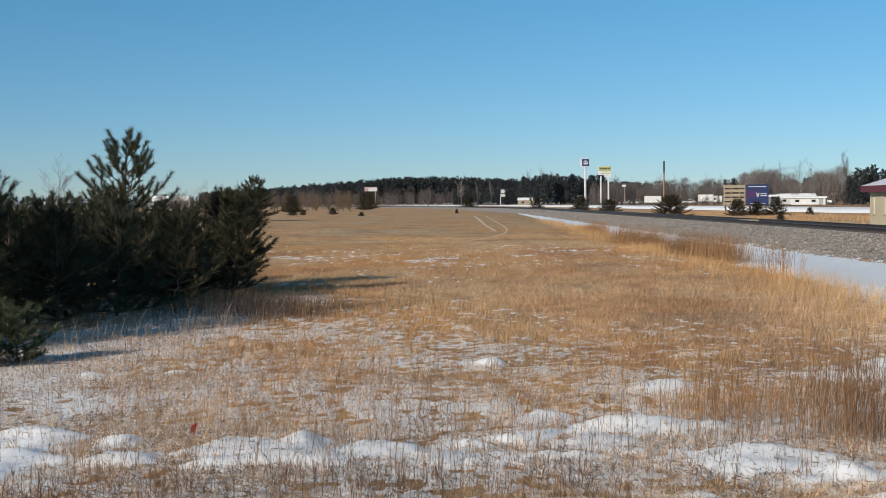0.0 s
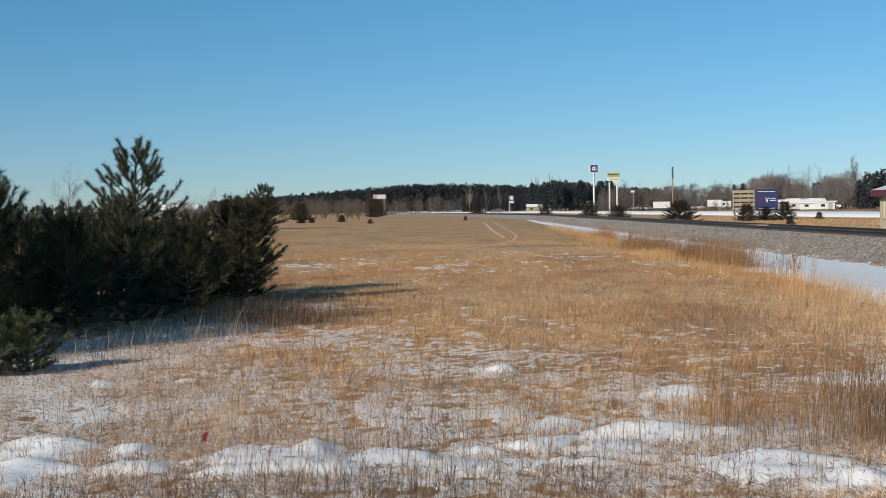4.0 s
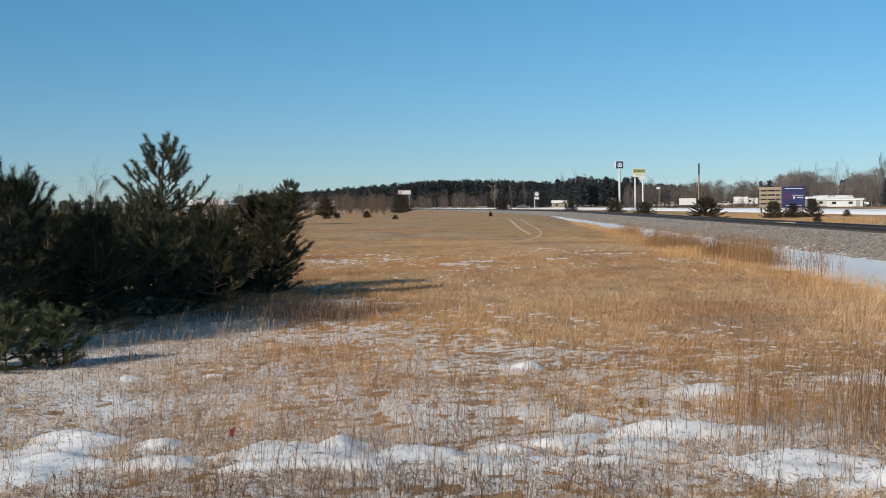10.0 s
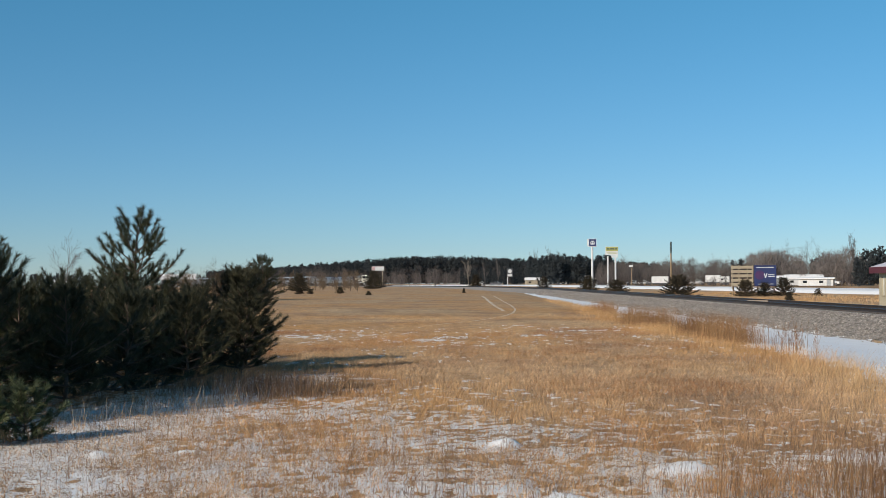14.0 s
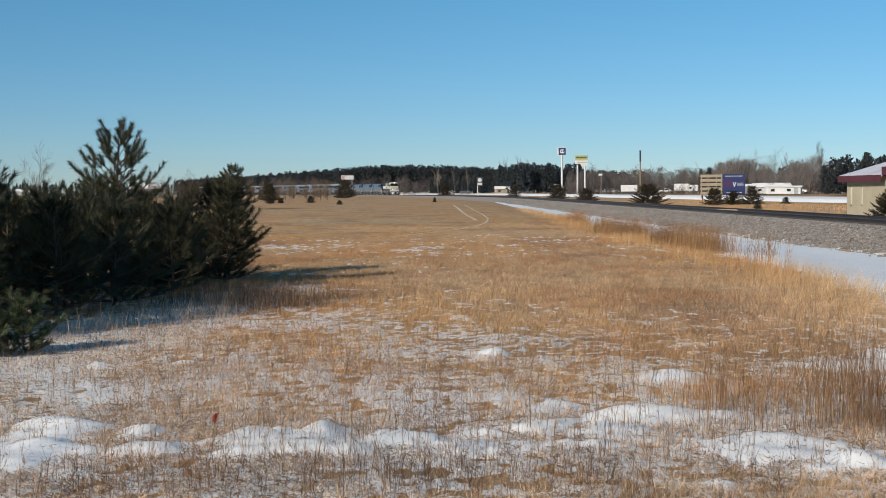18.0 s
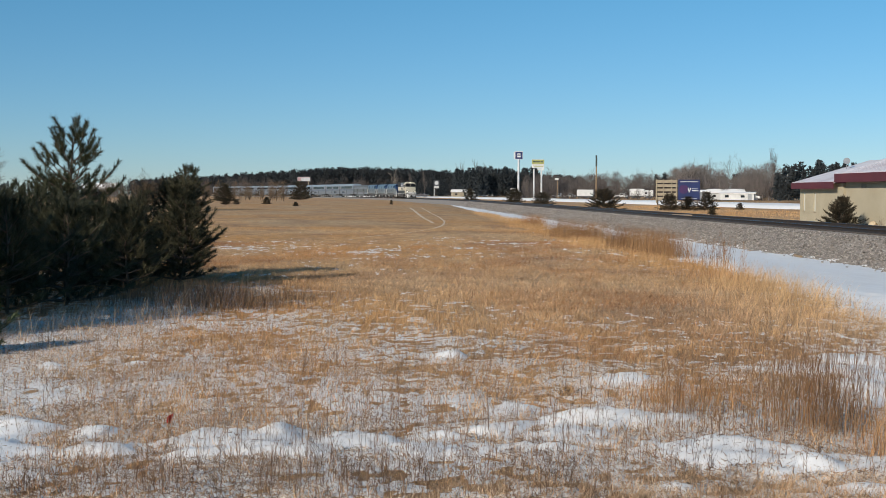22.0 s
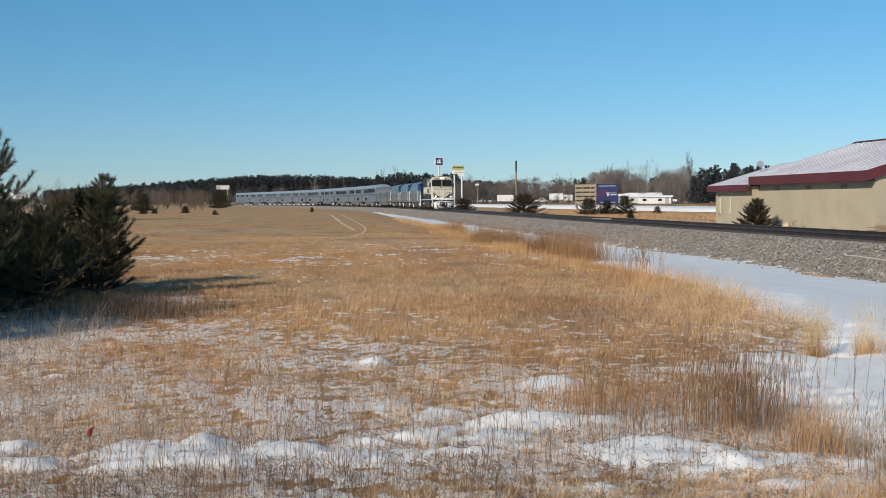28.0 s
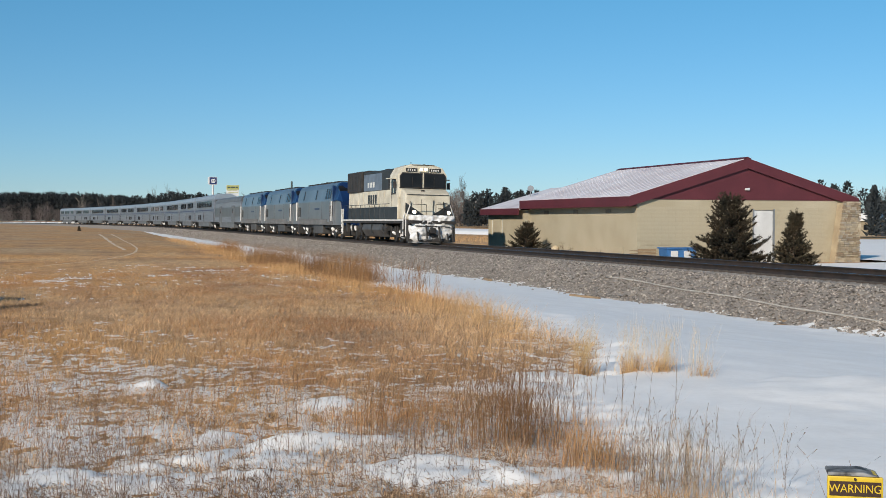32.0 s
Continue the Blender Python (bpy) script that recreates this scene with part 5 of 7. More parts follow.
    for sx in (-1, 1):
        pane = part("windshield", prism([(sx * 0.10, 3.42), (sx * 0.10, 4.25), (sx * 1.30, 4.25), (sx * 1.42, 4.05), (sx * 1.40, 3.42)], -8.79, -8.75, 0), M["dark_glass"], cab, "dark windshield pane")
        slab(pane, "wiper", M["loco_black"], sx * 0.7 - 0.015, sx * 0.7 + 0.015, -8.82, -8.80, 3.46, 4.05)
        nb = slab(cab, "number_board", M["loco_black"], sx * 0.75 - 0.36, sx * 0.75 + 0.36, -8.80, -8.70, 4.37, 4.59, "dark number board with white bars", 0.02)
        for i in range(4):
            slab(nb, "digit_bar", M["white_line"], sx * 0.75 - 0.26 + i * 0.14, sx * 0.75 - 0.19 + i * 0.14, -8.806, -8.80, 4.42, 4.54)
    hl = slab(cab, "headlight_box", M["cream"], -0.28, 0.28, -8.86, -8.7, 4.36, 4.66, "", 0.03)
    for sx in (-1, 1):
        part("headlight", disc((sx * 0.14, -8.875, 4.52), (0, 1, 0), 0.095, 0.03, 16), M["lamp"], hl, "lit round headlight")
    part("horn", rod((0.3, -7.2, 4.78), (0.3, -7.7, 4.80), 0.05, 0.11, 10), M["loco_black"], cab)
    part("antenna", rod((-0.4, -7.0, 4.7), (-0.4, -7.0, 5.05), 0.02), M["loco_black"], cab)
    for sx in (-1, 1):
        part("roof_beacon", rod((sx * 0.9, -8.2, 4.62), (sx * 0.9, -7.7, 4.74), 0.05, 0.05, 8), M["loco_black"], cab)
    # nose
    nose = part("nose", prism([(-8.7, 1.42), (-8.7, 3.34), (-9.55, 3.20), (-10.12, 2.96), (-10.25, 1.42)], -1.42, 1.42, 0.09, "x"), M["cream"], t, "broad cream nose")
    slab(nose, "nose_door", M["cream"], -0.42, 0.30, -10.275, -10.2, 1.5, 2.62, "", 0.012)
    part("bell", disc((-0.2, -9.62, 3.10), (0, 1, 0), 0.16, 0.08, 14), M["loco_black"], nose)
    part("nose_wing", prism([(-1.43, 1.8), (-1.43, 2.45), (-0.15, 1.65), (-0.35, 1.55)], -10.285, -10.262), M["loco_green"], nose, "dark diagonal stripe")
    part("nose_wing", prism([(1.43, 1.8), (1.43, 2.45), (0.15, 1.65), (0.35, 1.55)], -10.285, -10.262), M["loco_green"], nose, "dark diagonal stripe")
    for x in (-0.44, 0.31):
        slab(nose, "door_seam", M["loco_green"], x - 0.012, x + 0.012, -10.285, -10.255, 1.5, 2.65)
    for x in (-1.15, 0.95):
        slab(nose, "grab_bar", M["loco_black"], x - 0.014, x + 0.014, -10.36, -10.27, 1.75, 2.55)
    slab(cab, "cab_seam", M["loco_green"], -1.5, 1.5, -8.775, -8.74, 3.35, 3.38)
    for sx in (-1, 1):
        slab(cab, "door_seam", M["loco_green"], sx * 1.562 - 0.008, sx * 1.562 + 0.008, -6.75, -6.72, 2.2, 4.0)
        slab(cab, "window_gasket", M["loco_black"], sx * 1.553 - 0.008, sx * 1.553 + 0.008, -8.0, -6.8, 2.97, 3.93)
    # front platform, ditch lights, pilot packed with snow
    slab(t, "front_platform", M["loco_black"], -1.5, 1.5, -11.1, -10.2, 1.05, 1.40, "", 0.03)
    for sx in (-1, 1):
        dl = part("ditch_light", disc((sx * 1.08, -11.13, 1.88), (0, 1, 0), 0.13, 0.12, 16), M["loco_black"], t)
        part("lens", disc((sx * 1.08, -11.20, 1.88), (0, 1, 0), 0.115, 0.02, 16), M["lamp"], dl, "lit ditch light")
    pilot = part("pilot", prism([(-11.15, 1.15), (-11.35, 0.12), (-11.05, 0.10), (-10.7, 0.4), (-10.7, 1.15)], -1.5, 1.5, 0.03, "x"), M["loco_black"], t, "black pilot plate")
    bm = bmesh.new()
    bmesh.ops.create_grid(bm, x_segments=30, y_segments=18, size=1)
    rr = random.Random(5)
    for v in bm.verts:
        a, b = v.co.x, v.co.y
        hole = math.exp(-((a + 0.03) / 0.26) ** 2 - ((b + 0.25) / 0.22) ** 2) + 1.2 * math.exp(-((a - 0.35) / 0.5) ** 2 - ((b + 0.95) / 0.30) ** 2) + 0.5 * max(0.0, noise.noise((a * 4.1, b * 3.1, 3)) - 0.15) * 4
        edge = max(abs(a) ** 5, max(b, 0.0) ** 7, max(-b, 0.0) ** 5)
        v.co = (a * 1.42 + rr.uniform(-0.02, 0.02), -11.50 + 0.16 * noise.noise((a * 5, b * 5, 0)) + 0.06 * noise.noise((a * 14, b * 14, 2)) + 0.30 * edge + 0.34 * hole, 0.86 + b * 0.84 + rr.uniform(-0.02, 0.02))
    part("snow_cake", bm, M["plow_snow"], pilot, "thick white snow caked over the pilot", True)
    part("coupler", box(-0.16, 0.16, -11.75, -11.2, 0.62, 0.95, 0.03), M["loco_black"], t)
    for x, z0, z1 in ((-0.42, 0.25, 1.1), (0.38, 0.2, 1.05), (-0.95, 0.15, 0.7), (0.9, 0.12, 0.62), (1.22, 0.2, 1.1)):
        part("air_hose", rod((x, -11.62, z1), (x + 0.06, -11.72, z0), 0.06, 0.05, 8), M["loco_black"], pilot)
    slab(pilot, "end_beam", M["loco_black"], -1.5, 1.5, -11.5, -11.2, 1.18, 1.38)
    for z in (1.75, 2.1, 2.45):
        slab(nose, "nose_rung", M["loco_black"], 0.62, 1.2, -10.36, -10.33, z, z + 0.04)
    slab(nose, "nose_top_edge", M["loco_green"], -1.3, 1.3, -10.2, -10.1, 2.93, 2.96)
    slab(cab, "roof_edge", M["loco_black"], -0.7, 0.7, -8.78, -8.5, 4.77, 4.81)
    part("buried_pipe", rod((-1.1, -11.55, 1.05), (1.1, -11.55, 1.02), 0.03), M["loco_black"], pilot)
    # steps and rails
    for sx in (-1, 1):
        steps = part("front_steps", box(sx * 1.5 - 0.16, sx * 1.5 + 0.06, -10.9, -10.2, 0.35, 0.42), M["loco_black"], t)
        slab(steps, "tread", M["loco_black"], sx * 1.5 - 0.16, sx * 1.5 + 0.06, -10.9, -10.2, 0.75, 0.82)
        for yy in (-10.92, -10.18):
            bm = rod((sx * 1.53, yy, 0.4), (sx * 1.53, yy, 1.5), 0.038, None, 6)
            rod((sx * 1.53, yy, 1.5), (sx * 1.25, yy + 0.1, 2.35), 0.038, None, 6, bm)
            part("handrail", bm, M["white_line"], t, "white grab rail")
        bm = rod((sx * 1.45, -6.0, 2.42), (sx * 1.45, 10.8, 2.42), 0.02, None, 6)
        for i in range(11):
            rod((sx * 1.45, -6.0 + i * 1.68, 1.42), (sx * 1.45, -6.0 + i * 1.68, 2.42), 0.018, None, 6, bm)
        part("side_railing", bm, M["loco_green"], t)
        bm = rod((sx * 0.3, -11.05, 1.4), (sx * 0.3, -11.05, 2.35), 0.02, None, 6)
        rod((sx * 1.25, -11.05, 1.4), (sx * 1.25, -11.05, 2.35), 0.02, None, 6, bm)
        rod((sx * 0.3, -11.05, 2.35), (sx * 1.25, -11.05, 2.35), 0.02, None, 6, bm)
        part("front_railing", bm, M["loco_black"], t)
        bm = rod((sx * 1.5, 10.45, 0.4), (sx * 1.5, 10.45, 2.2), 0.045, None, 6)
        rod((sx * 1.5, 10.98, 0.4), (sx * 1.5, 10.98, 2.2), 0.045, None, 6, bm)
        ladder = part("rear_ladder", bm, M["white_line"], t, "white rear grab rails")
        for z in (0.45, 0.8, 1.15):
            slab(ladder, "tread", M["loco_black"], sx * 1.46 - 0.1, sx * 1.46 + 0.06, 10.45, 10.98, z, z + 0.05)
    return t


def passenger_locomotive():
    """A streamlined diesel with leaning upper sides; its sloped nose looks along -y."""
    t = thing("passenger_locomotive", "silver passenger locomotive with a deep blue nose and slanted windows", "locomotive", group="passenger locomotives")
    outline = [(-1.50, 1.0), (-1.53, 1.5), (-1.53, 2.85), (-1.34, 3.85), (-1.15, 4.15), (-0.80, 4.30), (0.80, 4.30), (1.15, 4.15), (1.34, 3.85), (1.53, 2.85), (1.53, 1.5), (1.50, 1.0)]
    body = part("body", prism(outline, -7.6, 10.2, 0.03), M["loco_silver"], t, "silver car body with leaning upper sides")
    # the nose narrows and slopes; blue above, silver below
    bm = bmesh.new()
    rings = []
    for y, cut_z, k in ((-7.6, 4.30, 1.0), (-8.3, 4.22, 0.99), (-9.2, 3.55, 0.96), (-10.1, 2.75, 0.90), (-10.4, 2.1, 0.86)):
        rings.append([bm.verts.new((x * k, y, min(z, cut_z))) for x, z in outline])
    for r0, r1 in zip(rings, rings[1:]):
        for i in range(2, len(outline) - 3):
            bm.faces.new((r0[i], r0[i + 1], r1[i + 1], r1[i]))
    bm.faces.new(rings[-1])
    bmesh.ops.recalc_face_normals(bm, faces=bm.faces[:])
    nose = part("nose", bm, M["blue"], t, "deep blue sloped nose")
    for sx in (-1, 1):
        part("nose_cheek", prism([(-7.6, 1.0), (-7.6, 2.86), (-8.3, 2.86), (-9.2, 2.86), (-10.1, 2.72), (-10.38, 1.9), (-10.38, 1.0)], sx * 1.30, sx * 1.40, 0.02, "x"), M["loco_silver"], nose, "silver lower side of the nose")
    for sx in (-1, 1):
        side = lambda z0, z1, o0, o1: [(sx * (1.53 - (z0 - 2.85) * 0.19 + o0), z0), (sx * (1.53 - (z1 - 2.85) * 0.19 + o0), z1), (sx * (1.53 - (z1 - 2.85) * 0.19 + o1), z1), (sx * (1.53 - (z0 - 2.85) * 0.19 + o1), z0)]
        pane = part("windshield", prism([(-8.55, 3.40), (-8.50, 3.92), (-9.05, 3.58), (-9.15, 3.40)], sx * 0.72 - 0.58, sx * 0.72 + 0.58, 0, "x"), M["dark_glass"], nose)
        pane.matrix_basis = pose(0, -0.06, 0.06)
        part("blue_flash", prism([(-7.6, 2.75), (-7.6, 4.0), (-6.9, 4.0), (-7.25, 2.9)], sx * 1.45 - 0.09, sx * 1.45 + 0.09, 0, "x"), M["blue"], body, "blue painted flash")
        for yy, w in ((-5.9, 0.30), (-5.0, 0.30), (-4.1, 0.22), (0.6, 0.18), (6.9, 0.2)):
            part("window", prism(side(3.02, 3.80, -0.03, 0.03), yy - w, yy + w), M["dark_glass"], body, "dark slanted upper window")
        for yy in (-6.9, 8.8):
            g = slab(body, "air_grille", M["loco_black"], sx * 1.53 - 0.02, sx * 1.53 + 0.02, yy - 0.6, yy + 0.6, 1.65, 2.45, "dark square grille")
            slab(g, "grille_bar", M["sooty"], sx * 1.555 - 0.01, sx * 1.555 + 0.01, yy - 0.03, yy + 0.03, 1.65, 2.45)
        slab(body, "side_sill", M["sooty"], sx * 1.535 - 0.012, sx * 1.535 + 0.012, -7.4, 10.1, 1.02, 1.42, "sooty lower sill")
        for yy in (-7.45, -2.6, 3.8, 9.95):
            slab(body, "panel_seam", M["silver_dim"], sx * 1.535 - 0.012, sx * 1.535 + 0.012, yy - 0.05, yy + 0.05, 1.42, 2.85)
        part("grab_rail", rod((sx * 1.60, -7.3, 1.3), (sx * 1.60, -7.3, 2.8), 0.05, None, 6), M["white_line"], body, "white grab rail")
        part("grab_rail", rod((sx * 1.60, 10.0, 1.3), (sx * 1.60, 10.0, 2.9), 0.06, None, 6), M["white_line"], body, "white grab rail")
        slab(body, "side_door", M["loco_silver"], sx * 1.54 - 0.015, sx * 1.54 + 0.015, -6.15, -5.4, 1.2, 2.8)
        slab(body, "blue_mark", M["blue"], sx * 1.545 - 0.01, sx * 1.545 + 0.01, -1.4, 0.8, 2.2, 2.34, "small blue mark on the side")
    for i in range(5):
        part("roof_vent", box(-0.75, 0.75, -5.4 + i * 3.2, -3.6 + i * 3.2, 4.28, 4.42, 0.03), M["loco_black"], body, "sooty roof hatch")
    part("exhaust", box(-0.3, 0.3, 2.3, 3.0, 4.28, 4.52, 0.02), M["loco_black"], body)
    for sx in (-1, 1):
        part("headlight", disc((sx * 0.45, -10.42, 1.95), (0, 1, 0), 0.12, 0.05, 14), M["lamp"], nose)
    slab(t, "pilot", M["loco_black"], -1.3, 1.3, -10.3, -9.9, 0.2, 1.0, "", 0.04)
    slab(t, "underframe", M["loco_black"], -1.2, 1.2, -9.8, 10.0, 0.75, 1.0)
    slab(t, "fuel_tank", M["tank_grey"], -1.35, 1.35, -2.2, 2.4, 0.3, 0.98, "", 0.06)
    bogie(t, -6.4, 2, 2.8, True), bogie(t, 6.6, 2, 2.8, True)
    return t


def coach_shell(t, height, half, length, roof_mat):
    body = part("body", prism([(-half, 1.08), (-half, height - 0.75), (half, height - 0.75), (half, 1.08)], -length / 2, length / 2, 0.04), M["steel_car"], t, "ribbed stainless side")
    slab(t, "lower_side", M["silver_dim"], -half + 0.01, half - 0.01, -length / 2 + 5.6, length / 2 - 5.6, 0.42, 1.08, "dull lower side between the trucks", 0.02)
    part("roof", prism([(-half, height - 0.75), (-half * 0.93, height - 0.32), (-half * 0.55, height - 0.04), (0, height), (half * 0.55, height - 0.04), (half * 0.93, height - 0.32), (half, height - 0.75)], -length / 2, length / 2, 0.02), roof_mat, t)
    slab(t, "underframe", M["loco_black"], -1.3, 1.3, -length / 2 + 0.2, length / 2 - 0.2, 0.85, 1.08)
    for e in (-1, 1):
        slab(t, "diaphragm", M["loco_black"], -1.3, 1.3, min(e * length / 2, e * (length / 2 + 0.25)), max(e * length / 2, e * (length / 2 + 0.25)), 1.1, height - 0.9)
        bogie(t, e * (length / 2 - 3.6), 2, 2.5, e < 0, 0.46)
    return body


def baggage_car():
    t = thing("baggage_car", "plain silver baggage car with sliding side doors", "railway car")
    body = coach_shell(t, 4.25, 1.52, 25.0, M["silver_dim"])
    for sx in (-1, 1):
        slab(body, "bright_band", M["silver"], sx * 1.53 - 0.012, sx * 1.53 + 0.012, -12.3, 12.3, 1.75, 2.9, "bright plain side panel")
        for yy in (-6.0, 6.0):
            d = slab(body, "baggage_door", M["silver_dim"], sx * 1.55 - 0.02, sx * 1.55 + 0.02, yy - 1.3, yy + 1.3, 0.95, 3.1, "", 0.01)
            slab(d, "door_window", M["dark_glass"], sx * 1.575 - 0.01, sx * 1.575 + 0.01, yy - 0.22, yy + 0.22, 2.2, 2.75)
    return t


def double_deck_car(kind):
    """A two-level passenger car; kinds differ in their windows."""
    t = thing("passenger_car", "two-level silver passenger car with a dark upper window band", "railway car", group="two-level passenger cars")
    body = coach_shell(t, 4.93, 1.55, 25.2, M["roof_grey"])
    upper = {0: [(-9.6, 9.4)], 1: [(-10.4, -1.4), (1.6, 10.6)], 2: [(-10.2, -5.6), (-3.4, 3.8), (6.0, 10.6)]}[kind]
    lower = {0: [4.4, 6.6], 1: [-6.5, -4.4], 2: [-1.5, 6.2]}[kind]
    for sx in (-1, 1):
        slab(body, "stripe_dark", M["blue"], sx * 1.556 - 0.008, sx * 1.556 + 0.008, -12.5, 12.5, 2.62, 2.78)
        slab(body, "stripe_thin", M["dull_blue"], sx * 1.556 - 0.008, sx * 1.556 + 0.008, -12.5, 12.5, 2.44, 2.50)
        for a, b in upper:
            band = slab(body, "upper_window_band", M["dark_glass"], sx * 1.558 - 0.012, sx * 1.558 + 0.012, a, b, 3.15, 3.98, "row of dark upper windows", 0.01)
            k = max(1, round((b - a) / 2.1))
            for i in range(1, k):
                y = a + (b - a) * i / k
                slab(band, "window_post", M["dull_blue"], sx * 1.574 - 0.004, sx * 1.574 + 0.004, y - 0.05, y + 0.05, 3.17, 3.96)
            slab(body, "window_rail", M["silver"], sx * 1.56 - 0.012, sx * 1.56 + 0.012, a - 0.1, b + 0.1, 3.04, 3.10)
        for y in lower:
            slab(body, "lower_window", M["dark_glass"], sx * 1.558 - 0.012, sx * 1.558 + 0.012, y - 0.75, y + 0.75, 1.35, 2.05, "", 0.01)
        door = slab(body, "entry_door", M["silver_dim"], sx * 1.558 - 0.012, sx * 1.558 + 0.012, -0.45 + kind, 0.45 + kind, 1.1, 2.45)
        slab(door, "door_window", M["dark_glass"], sx * 1.574 - 0.006, sx * 1.574 + 0.006, -0.2 + kind, 0.2 + kind, 1.5, 2.1)
        # black strips near the ends imitate the shade in the gaps between cars
        for e in (-1, 1):
            slab(body, "end_shadow_gap", M["loco_black"], sx * 1.556 - 0.006, sx * 1.556 + 0.006, e * 12.25 - 0.16, e * 12.25 + 0.16, 1.1, 2.45, "black strip painted for the shaded gap between cars")
    return t


def squeeze(t, k):
    """Shortens a thing along the line; wheels stay round."""
    for ob in list(t.children_recursive):
        co = np.empty(len(ob.data.vertices) * 3, np.float32)
        ob.data.vertices.foreach_get("co", co)
        co = co.reshape(-1, 3)
        if ob.name.split(".")[0] in ("wheel", "headlight", "lens", "ditch_light", "roof_fan", "bell"):
            co[:, 1] += (k - 1) * (co[:, 1].min() + co[:, 1].max()) / 2
        else:
            co[:, 1] *= k
        ob.data.vertices.foreach_set("co", co.ravel())
        ob.data.update()
    return t


TRAIN = []          # things, and metres from the pilot to their middles
at = 9.3
TRAIN.append((squeeze(lead_locomotive(), 0.82), at))
at += 9.3 + 0.35
first = squeeze(passenger_locomotive(), 0.84)
for i in range(3):
    TRAIN.append((first if i == 0 else copy_thing(first, Matrix()), at + 8.85))
    at += 17.75
TRAIN.append((baggage_car(), at + 12.9))
at += 25.9
cars, used = [double_deck_car(k) for k in (0, 1, 2)], set()
for k in (0, 1, 0, 2, 0, 1, 0, 0, 1, 2):
    TRAIN.append((cars[k] if k not in used else copy_thing(cars[k], Matrix()), at + 12.95))
    used.add(k)
    at += 25.9
# ---- the long low building beyond the line ----
M["block"] = mat("tan_painted_block", (0.47, 0.41, 0.295), (0.42, 0.36, 0.25), 0.6, 0.85, bump=0.35, fine=22, random_tone=0.03)
M["maroon"] = mat("maroon_metal_trim", (0.115, 0.022, 0.030), (0.095, 0.018, 0.025), 0.7, 0.6)
M["soffit"] = mat("dark_soffit", (0.05, 0.035, 0.035), None, 1.0, 0.8)
M["roof_snow"] = mat("frosted_roof", (0.72, 0.70, 0.73), (0.54, 0.49, 0.52), 0.3, 0.6, fine=3, spread=0.08, grainy=0.25)
M["white_paint"] = mat("white_paint", (0.70, 0.70, 0.69), (0.58, 0.58, 0.57), 0.8, 0.5)
M["ledge_stone"] = mat("tan_ledge_stone", (0.52, 0.42, 0.28), (0.40, 0.31, 0.2), 1.5, 0.9, bump=0.6, random_tone=0.3)
# the annex panes are one pale cream colour
M["cream_glass"] = mat("pale_window_pane", (0.70, 0.68, 0.60), (0.6, 0.58, 0.5), 2.0, 0.3)
M["bin_blue"] = mat("blue_bin", (0.05, 0.18, 0.42), (0.04, 0.14, 0.34), 2.0, 0.5)
M["pallet"] = mat("weathered_wood", (0.34, 0.24, 0.14), (0.26, 0.18, 0.11), 3.0, 0.9, stretch=(1, 1, 6))
M["grey_metal"] = mat("grey_metal", (0.35, 0.36, 0.37), (0.28, 0.29, 0.3), 1.5, 0.45, 0.6)

BX0, BX1, BY0, BY1, BZ = 28.5, 41.4, 59.5, 75.1, -0.55
EAVE, RIDGE = 2.93, 4.98
BXM = (BX0 + BX1) / 2
hall = thing("long_building", "low tan block building with maroon trim and a frosted gable roof", "building")
part("side_wall", box(BX0, BX0 + 0.25, BY0 + 0.25, BY1, BZ, EAVE), M["block"], hall)
part("side_wall", box(BX1 - 0.25, BX1, BY0 + 0.25, BY1, BZ, EAVE), M["block"], hall)
part("back_wall", box(BX0 + 0.25, BX1 - 0.25, BY1 - 0.25, BY1, BZ, EAVE), M["block"], hall)
M["vent"] = mat("painted_vent", (0.30, 0.26, 0.20), (0.24, 0.21, 0.16), 6.0, 0.8)
DOOR_X = 36.05
front = part("front_wall", box(BX0, DOOR_X - 0.62, BY0, BY0 + 0.25, BZ, EAVE), M["block"], hall, "tan painted block wall")
part("front_wall", box(DOOR_X + 0.62, BX1, BY0, BY0 + 0.25, BZ, EAVE), M["block"], hall)
part("door_head", box(DOOR_X - 0.62, DOOR_X + 0.62, BY0, BY0 + 0.25, 2.40, EAVE), M["block"], hall)
door = part("door", box(DOOR_X - 0.6, DOOR_X + 0.6, BY0 + 0.06, BY0 + 0.12, BZ + 0.02, 2.38, 0.01), M["white_paint"], hall, "plain white steel door")
part("door_handle", box(DOOR_X - 0.54, DOOR_X - 0.44, BY0 + 0.01, BY0 + 0.06, 0.45, 0.52), M["grey_metal"], door)
for a, b in ((-0.68, -0.6), (0.6, 0.68)):
    part("door_jamb", box(DOOR_X + a, DOOR_X + b, BY0 - 0.02, BY0 + 0.14, BZ, 2.45), M["grey_metal"], hall)
gable = part("gable", prism([(BX0 - 0.1, EAVE), (BX1 + 0.1, EAVE), (BXM, RIDGE - 0.15)], BY0 - 0.04, BY0 + 0.2), M["maroon"], hall, "maroon metal gable")
rise = (RIDGE - EAVE) / (BXM - BX0)
